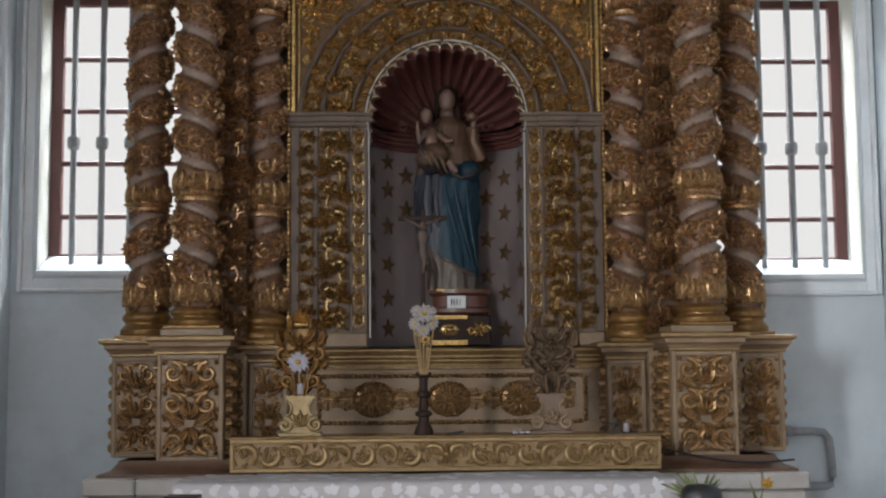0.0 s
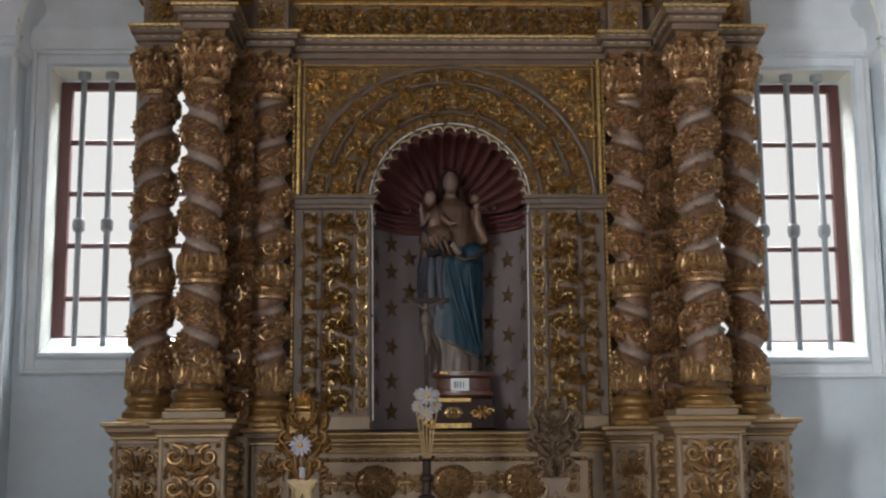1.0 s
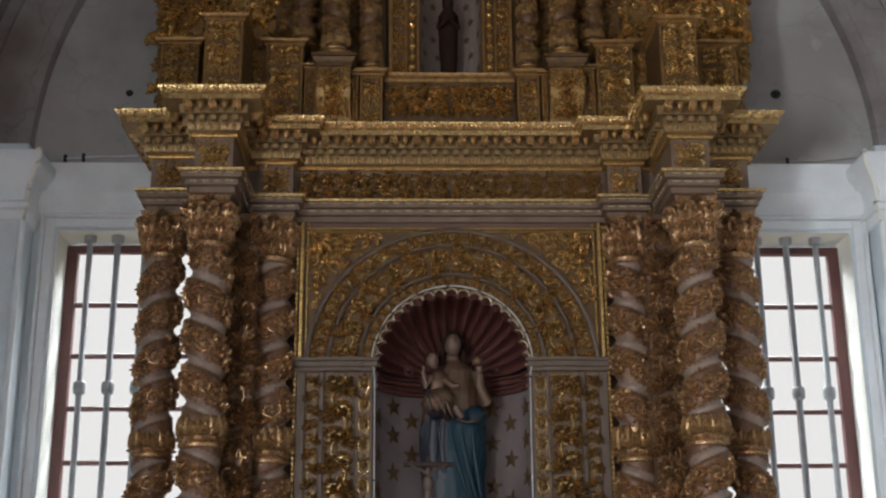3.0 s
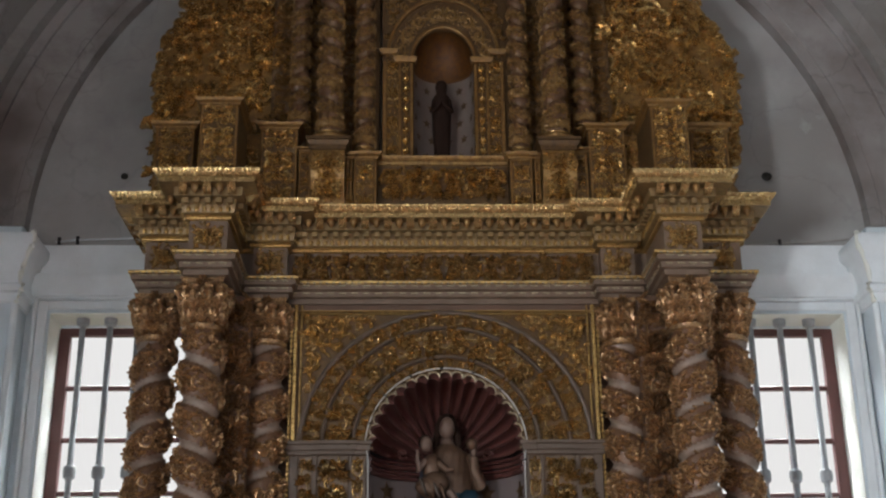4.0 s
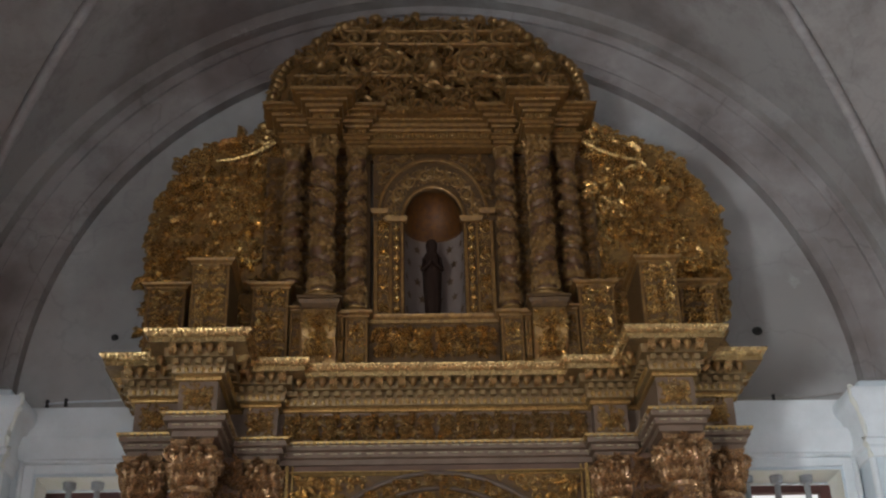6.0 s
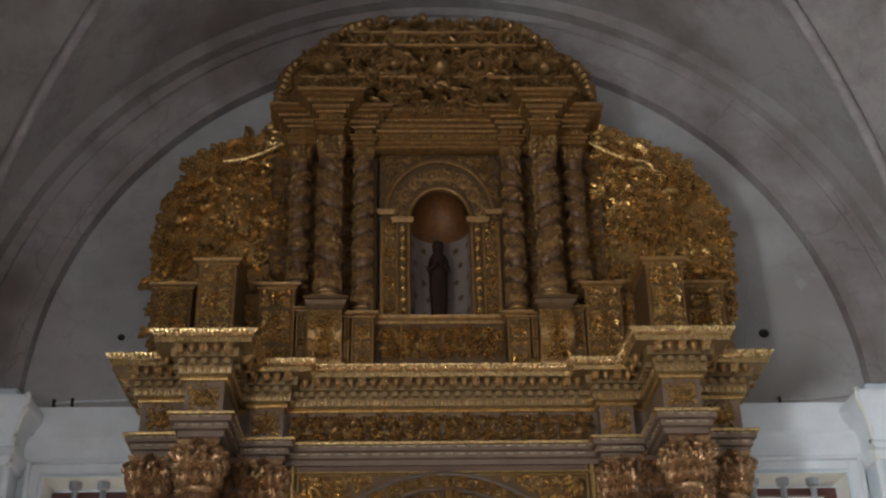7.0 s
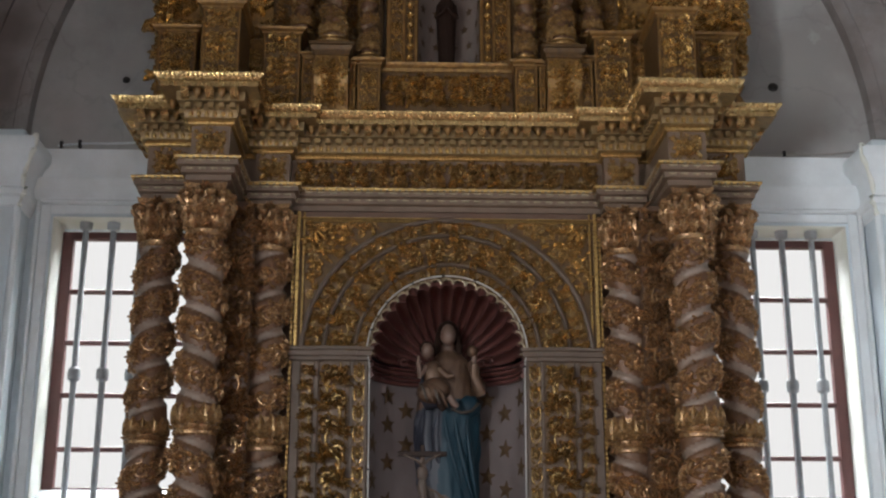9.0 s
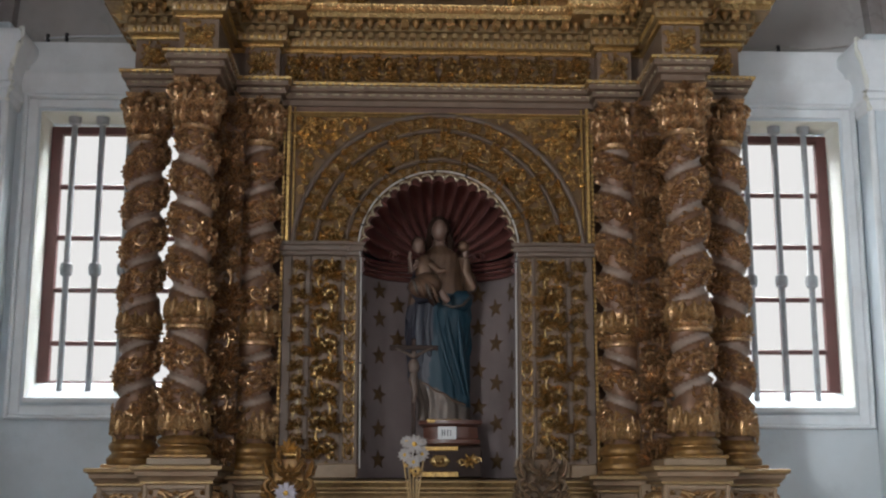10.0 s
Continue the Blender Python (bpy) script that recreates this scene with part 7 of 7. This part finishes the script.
def altar_ornament(cx, y, bright, label, crown):
    """A scroll-footed stand that carries a pierced leafy cartouche."""
    gold = GOLD_EDGE if bright else GOLD_DULL
    t = thing("altar_ornament", (cx, y, 1.204), label, "ornament", "altar ornaments")
    b = Mesh()
    b.box(cx - 0.125, cx + 0.125, y - 0.06, y + 0.06, 1.204, 1.225, 0.004)
    pr = [(0.085, 1.225), (0.095, 1.25), (0.085, 1.285), (0.058, 1.325), (0.044, 1.36), (0.05, 1.385), (0.072, 1.398), (0.074, 1.418), (0.088, 1.425), (0.088, 1.44), (0.02, 1.443)]
    b.grid(np.array([[(cx - w, y - 0.045, z), (cx + w, y - 0.045, z), (cx + w, y + 0.045, z), (cx - w, y + 0.045, z)] for w, z in pr]), 0, True)
    part("foot", b, FOOT_GILT if bright else LILAC, t, "cream and gilt scrolled foot")
    b = Mesh(flat(cx, y - 0.046, 1.23))
    for s in (-1, 1):
        b.scroll(s * 0.088, 0.042, 0.042, math.pi / 2, 1.3, s, 0.017, 0, 0, 0)
        b.bead([(s * 0.082, 0.09), (s * 0.055, 0.11), (s * 0.05, 0.15), (s * 0.07, 0.175)], 0.009)
    b.palmette(0, 0.03, math.pi / 2, 0.1, 5, 0.8, 0.25)
    part("foot_scroll", b, FOOT_GILT if bright else CREAM, t)
    b = Mesh(flat(cx, y, 1.44))
    for d in (0.03, -0.03):
        for s in (-1, 1):
            b.scroll(s * 0.075, 0.09, 0.036, -math.pi / 2, 1.1, s, 0.013, d, 0, 3)
            b.scroll(s * 0.098, 0.235, 0.044, math.pi / 2, 1.0, -s, 0.013, d, 0, 4)
            b.scroll(s * 0.06, 0.36, 0.034, -math.pi / 2, 1.1, s, 0.012, d, 0, 4)
            for u, v, an, ln in ((0.02, 0.0, 1.1, 0.13), (0.03, 0.12, 0.5, 0.13), (0.10, 0.28, 0.9, 0.12), (0.05, 0.38, 1.2, 0.09), (0.11, 0.17, 0.2, 0.06), (0.02, 0.21, 0.3, 0.10), (0.03, 0.31, 0.6, 0.10), (0.10, 0.06, -0.3, 0.05)):
                b.leaf(s * u, v, an if s > 0 else math.pi - an, ln, 0.024, 0.034, s * 0.9, d)
                b.dome(s * (u + 0.04), v + 0.05, 0.012, 0.012, 0.018, d)
        b.flower(0, 0.30, 0.06, 8, 0.4, d)
        b.flower(0, 0.17, 0.05, 6, 0.4, d)
    b.to = None
    b.box(cx - 0.09, cx + 0.09, y - 0.012, y + 0.012, 1.50, 1.84, 0.01)
    b.tube3([(cx, y, 1.43), (cx, y, 1.55)], 0.018, 8)
    part("cartouche", b, GOLD_DULL if bright else TARNISHED, t, "brown gilded pierced leaf cartouche")
    b = Mesh(flat(cx, y - 0.03, 1.87))
    if crown:
        b.palmette(0, 0, math.pi / 2, 0.09, 7, 1.2, 0.3)
        b.bead([(-0.06, 0), (-0.03, -0.012), (0.03, -0.012), (0.06, 0)], 0.012)
        part("crown", b, GOLD_EDGE, t, "bright gilt crown")
    else:
        b.palmette(0, 0, math.pi / 2, 0.06, 5, 1.0, 0.3)
        part("top_leaf", b, CREAM, t)
        for s in (-1, 1):
            b = Mesh(flat(cx, y - 0.03, 1.87))
            b.leaf(s * 0.13, -0.16, math.pi / 2 - s * 0.3, 0.16, 0.016, 0.03, s * 0.9)
            part("pale_tip", b, CREAM, t)
            b = Mesh(flat(cx, y - 0.03, 1.87))
            b.bead([(s * 0.02, -0.28), (s * 0.06, -0.38), (s * 0.085, -0.42)], 0.011)
            part("pale_strut", b, CREAM, t)
    return t


altar_ornament(-0.905, 7.46, True, "cream and gold scroll-footed altar ornament with crowned cartouche", True)
altar_ornament(0.572, 7.46, False, "dull grey-gold scroll-footed altar ornament with leafy cartouche", False)


def daisy(b, c, r, tilt, gen, n=11):
    up = Vector((tilt[0], -1, tilt[1])).normalized()
    rot = up.to_track_quat("Z", "Y").to_matrix()
    for k in range(n):
        an = 2 * math.pi * k / n + gen.uniform(-0.1, 0.1)
        m = Mesh()
        m.leaf(r * 0.12 * math.cos(an), r * 0.12 * math.sin(an), an, r * 0.95, r * 0.2, r * 0.12)
        p = m.v[0] @ np.array(rot).T + np.array(c)
        b.quads(p, m.f[0], 0)
    b.ball(tuple(np.array(c) + np.array(up) * r * 0.1), r * 0.24, 1, 8, 6)


gen = random.Random(9)
t = thing("paper_flower", (-0.905, 7.38, 1.45), "white paper daisy with yellow centre before the ornament", "flower", "white flowers")
b = Mesh()
daisy(b, (-0.915, 7.37, 1.635), 0.064, (0.05, 0.2), gen, 14)
part("bloom", b, [PETAL, PISTIL], t)
b = Mesh()
b.tube3([(-0.915, 7.385, 1.63), (-0.91, 7.40, 1.53), (-0.905, 7.41, 1.443)], 0.006, 6)
for dx in (-0.05, 0.05, 0.07):
    b.tube3([(-0.905 + dx * 0.2, 7.40, 1.443), (-0.905 + dx * 0.7, 7.39, 1.52), (-0.905 + dx, 7.385, 1.60)], 0.005, 6)
part("stem", b, CREAM, t)
b = Mesh()
b.lathe(-0.905, 7.42, [(0.02, 1.443), (0.03, 1.45), (0.034, 1.48), (0.026, 1.51), (0.02, 1.512)], 12)
part("holder", b, PETAL, t)

cr = thing("altar_crucifix", (-0.18, 7.45, 1.204), "dark wooden standing crucifix with pale corpus", "crucifix")
b = Mesh()
b.lathe(-0.18, 7.45, [(0.055, 1.204), (0.058, 1.22), (0.045, 1.25), (0.03, 1.275), (0.03, 1.31), (0.05, 1.318), (0.05, 1.335), (0.026, 1.35), (0.024, 1.42), (0.04, 1.43), (0.04, 1.45), (0.025, 1.465), (0.025, 1.54), (0.045, 1.55), (0.045, 1.57), (0.012, 1.575)], 16)
part("turned_foot", b, DARKWOOD, cr)
b = Mesh()
b.box(-0.193, -0.167, 7.445, 7.465, 1.56, 2.545, 0.004)
b.box(-0.325, -0.035, 7.443, 7.463, 2.475, 2.505, 0.004)
part("cross", b, DARKWOOD, cr)
b = Mesh()
b.ball((-0.18, 7.43, 2.30), (0.026, 0.02, 0.075), n=10)
b.ball((-0.182, 7.425, 2.445), (0.020, 0.02, 0.026), n=10)
b.tube3([(-0.29, 7.437, 2.487), (-0.22, 7.43, 2.455), (-0.18, 7.43, 2.425), (-0.14, 7.43, 2.455), (-0.07, 7.437, 2.487)], (0.005, 0.008, 0.016, 0.008, 0.005), 8)
b.ball((-0.18, 7.428, 2.375), (0.034, 0.022, 0.05), n=10)
b.tube3([(-0.18, 7.43, 2.29), (-0.172, 7.42, 2.23), (-0.18, 7.435, 2.16)], (0.024, 0.018, 0.008), 8)
part("corpus", b, paint("old_ivory_wood", (0.07, 0.045, 0.032), (0.04, 0.026, 0.019), 0.6, 20.0), cr, "plain pale carved corpus")

BOUQUET = paint("dusty_white_petal", (0.29, 0.27, 0.26), (0.2, 0.17, 0.15), 0.6, 30.0)
t = thing("flower_bouquet", (-0.18, 7.38, 1.55), "white paper daisies on gilded stems tied before the crucifix", "flower", "white flowers")
for dx, dz, r in ((0.005, 0.015, 0.06), (-0.05, -0.045, 0.042), (0.05, -0.04, 0.042), (0.0, -0.085, 0.042), (-0.04, 0.03, 0.038), (0.045, 0.025, 0.038)):
    b = Mesh()
    daisy(b, (-0.18 + dx, 7.36 + abs(dx) * 0.3, 1.90 + dz), r, (dx * 4, 0.2 + dz * 3), gen)
    part("bloom", b, [BOUQUET, PISTIL], t)
for dx in (-0.06, -0.03, 0.0, 0.03, 0.06):
    b = Mesh()
    b.tube3([(-0.18 + dx, 7.385, 1.84), (-0.18 + dx * 0.7, 7.38, 1.72), (-0.18 + dx * 0.35, 7.40, 1.56)], 0.0065, 6)
    part("stem", b, GOLD_SOFT, t)
b = Mesh()
for k in range(9):
    b.ball((-0.18 + gen.uniform(-0.05, 0.05), 7.37, 1.74 + gen.uniform(0, 0.09)), 0.014, n=6, rings=5)
part("bud_cluster", b, GOLD_EDGE, t, kind="stuff")

b = Mesh()
b.box(-0.05, 0.055, 7.40, 7.47, 1.205, 1.217, 0.004)
b.v = [v @ np.array([[1, 0, 0.22], [0, 1, 0], [0, 0, 1]]) for v in b.v]
tagged(part("black_case", b, BLACK), "small black case lying on the gradine", "case")
b = Mesh()
b.lathe(1.02, 7.45, [(0.016, 1.205), (0.018, 1.21), (0.02, 1.26), (0.018, 1.26), (0.016, 1.215)], 14)
tagged(part("small_glass", b, PETAL), "small pale glass on the gradine", "glass")
b = Mesh()
b.box(0.94, 1.08, 7.42, 7.49, 1.2045, 1.212, 0.003)
for x in (0.93, 0.97):
    b.tube3([(x - 0.04, 7.44, 1.212), (x, 7.44, 1.26), (x + 0.02, 7.44, 1.215)], 0.004, 6)
b.tube3([(0.90, 7.44, 1.262), (0.99, 7.44, 1.262)], 0.005, 6)
tagged(part("wire_stand", b, INK), "little dark wire stand on the gradine", "stand")
b = Mesh()
for x in (0.36, 0.40, 0.44):
    b.ball((x, 7.44, 1.214), (0.022, 0.02, 0.011), n=8, rings=6)
tagged(part("crumpled_paper", b, PETAL), "crumpled pale paper lying on the gradine", "paper")

# dark cable along the foot, conduit and hooks on the walls
b = Mesh()
q = np.linspace(0, 1, 24)
b.tube3(np.stack([1.28 + 0.80 * q, 7.66 - 0.06 * np.sin(q * 3), 1.10 - 0.075 * q - 0.04 * np.sin(q * 3.1)], -1), 0.007, 6)
tagged(part("electric_cable", b, BLACK), "loose dark cable draped along the altarpiece foot", "cable", "cables")
b = Mesh()
b.tube3([(2.16, 8.955, 1.12), (2.62, 8.955, 1.125), (2.70, 8.955, 1.115), (2.735, 8.955, 1.07), (2.745, 8.955, 0.98), (2.755, 8.955, 0.80), (2.745, 8.955, 0.755), (2.70, 8.955, 0.735), (2.50, 8.955, 0.73), (2.16, 8.955, 0.73)], 0.03, 10)
b.lathe(2.45, 8.955, [(0.036, 1.09), (0.036, 1.155), (0.012, 1.17)], 10)
# wall-painted pipe; the darker grey holds its shade
tagged(part("wall_conduit", b, IRON), "bent painted conduit pipe on the wall", "pipe")
for s, x0, x1, z0, z1 in ((-1, -2.95, -2.15, 5.005, 5.058), (1, 2.35, 3.18, 4.975, 5.028)):
    b = Mesh()
    q = np.linspace(0, 1, 14)
    b.tube3(np.stack([x0 + (x1 - x0) * q, np.full(14, 9.036), z0 + (z1 - z0) * q + 0.006 * np.sin(q * 7)], -1), 0.0085, 6)
    c = tagged(part("ledge_cable", b, TRIM if s < 0 else STONE), "thin cable clipped along the wall ledge", "cable", "cables")
    for x in ((-2.925, -2.786) if s < 0 else (2.634,)):
        z = z0 + (z1 - z0) * (x - x0) / (x1 - x0)
        b = Mesh()
        b.box(x - 0.011, x + 0.011, 9.02, 9.05, z - 0.03, z + 0.035, 0.003)
        part("clip", b, BLACK, c)
for x, z, r in ((-2.475, 5.56, 0.03), (2.592, 5.57, 0.042)):
    b = Mesh(flat(x, 9.052, z))
    b.dome(0, 0, r, r * 0.9, 0.02, 0, 0, 12)
    b.to = None
    b.tube3([(x, 9.05, z), (x + 0.01, 9.0, z - 0.005), (x + 0.012, 8.985, z - 0.03)], 0.012, 6)
    tagged(part("wall_hook", b, HOLE), "dark iron hook in a broken plaster hole", "hook", "wall hooks")

# plant and stand before the altar
pl = thing("palm_vase", (1.235, 6.5, 0), "black vase of cut palm leaves beside the altar", "plant")
b = Mesh()
b.lathe(1.235, 6.5, [(0.09, 0.0), (0.10, 0.02), (0.05, 0.08), (0.04, 0.5), (0.06, 0.72), (0.10, 0.82), (0.108, 0.88), (0.108, 0.93), (0.098, 0.965), (0.07, 0.985), (0.02, 0.99)], 24)
part("vase", b, BLACK, pl)
gen = random.Random(4)
for k in range(26):
    b = Mesh()
    an = gen.uniform(0.35, 2.8)
    ln = gen.uniform(0.13, 0.22)
    dy = gen.uniform(0.03, 0.16)
    q = np.linspace(0, 1, 6)
    wd = 0.011 * np.sin(np.pi * np.clip(q * 0.9 + 0.1, 0, 1))
    cxs, cz = 1.235 + ln * q * math.cos(an), 0.945 + ln * q * math.sin(an) * (1 - 0.2 * q) - 0.05
    b.grid(np.array([[(x - w, 6.52 + dy * u, z), (x, 6.515 + dy * u, z + 0.004), (x + w, 6.52 + dy * u, z)] for x, w, z, u in zip(cxs, wd, cz, q)]))
    part("leaf", b, PALM, pl)
fl = thing("leaf_sprig", (1.56, 6.6, 0.0), "thin vase with green blades and a small orange bloom", "plant")
b = Mesh()
b.lathe(1.56, 6.6, [(0.06, 0.0), (0.06, 0.01), (0.02, 0.04), (0.02, 0.7), (0.035, 0.86), (0.03, 0.87)], 14)
part("vase", b, BLACK, fl)
for dx, ln in ((-0.05, 0.16), (-0.03, 0.12), (0.03, 0.12)):
    b = Mesh()
    q = np.linspace(0, 1, 6)
    b.grid(np.array([[(1.56 + dx * u - 0.012 * (1 - u), 6.6, 0.85 + ln * u), (1.56 + dx * u + 0.012 * (1 - u), 6.6, 0.85 + ln * u)] for u in q]))
    part("leaf", b, PALM, fl)
b = Mesh(flat(1.60, 6.6, 0.96))
b.palmette(0, 0, 1.2, 0.06, 5, 0.8, 0.3)
part("bloom", b, PISTIL, fl)
ls = thing("reading_stand", (-1.40, 6.45, 0), "slim black reading stand before the altar", "stand")
b = Mesh()
b.box(-1.50, -1.33, 6.36, 6.52, 0.945, 0.965, 0.004)
part("desk", b, BLACK, ls)
b = Mesh()
b.lathe(-1.415, 6.44, [(0.13, 0.0), (0.13, 0.015), (0.02, 0.03), (0.014, 0.05), (0.014, 0.945)], 16)
part("pole", b, BLACK, ls)

# bright hazy sky outside the windows
b = Mesh()
b.quads([(-60, 40, -10), (60, 40, -10), (60, 40, 18), (-60, 40, 18)], [(0, 1, 2, 3)])
m = bpy.data.materials.new("hazy_sky_glow")
m.use_nodes = True
nt = m.node_tree
nt.nodes.remove(nt.nodes["Principled BSDF"])
em = nt.nodes.new("ShaderNodeEmission")
em.inputs[0].default_value, em.inputs[1].default_value = (1.0, 0.99, 0.985, 1), GLOW
nt.links.new(em.outputs[0], nt.nodes["Material Output"].inputs[0])
tagged(part("backdrop", b, m), "plain white hazy sky beyond the windows", "sky", kind="structure")
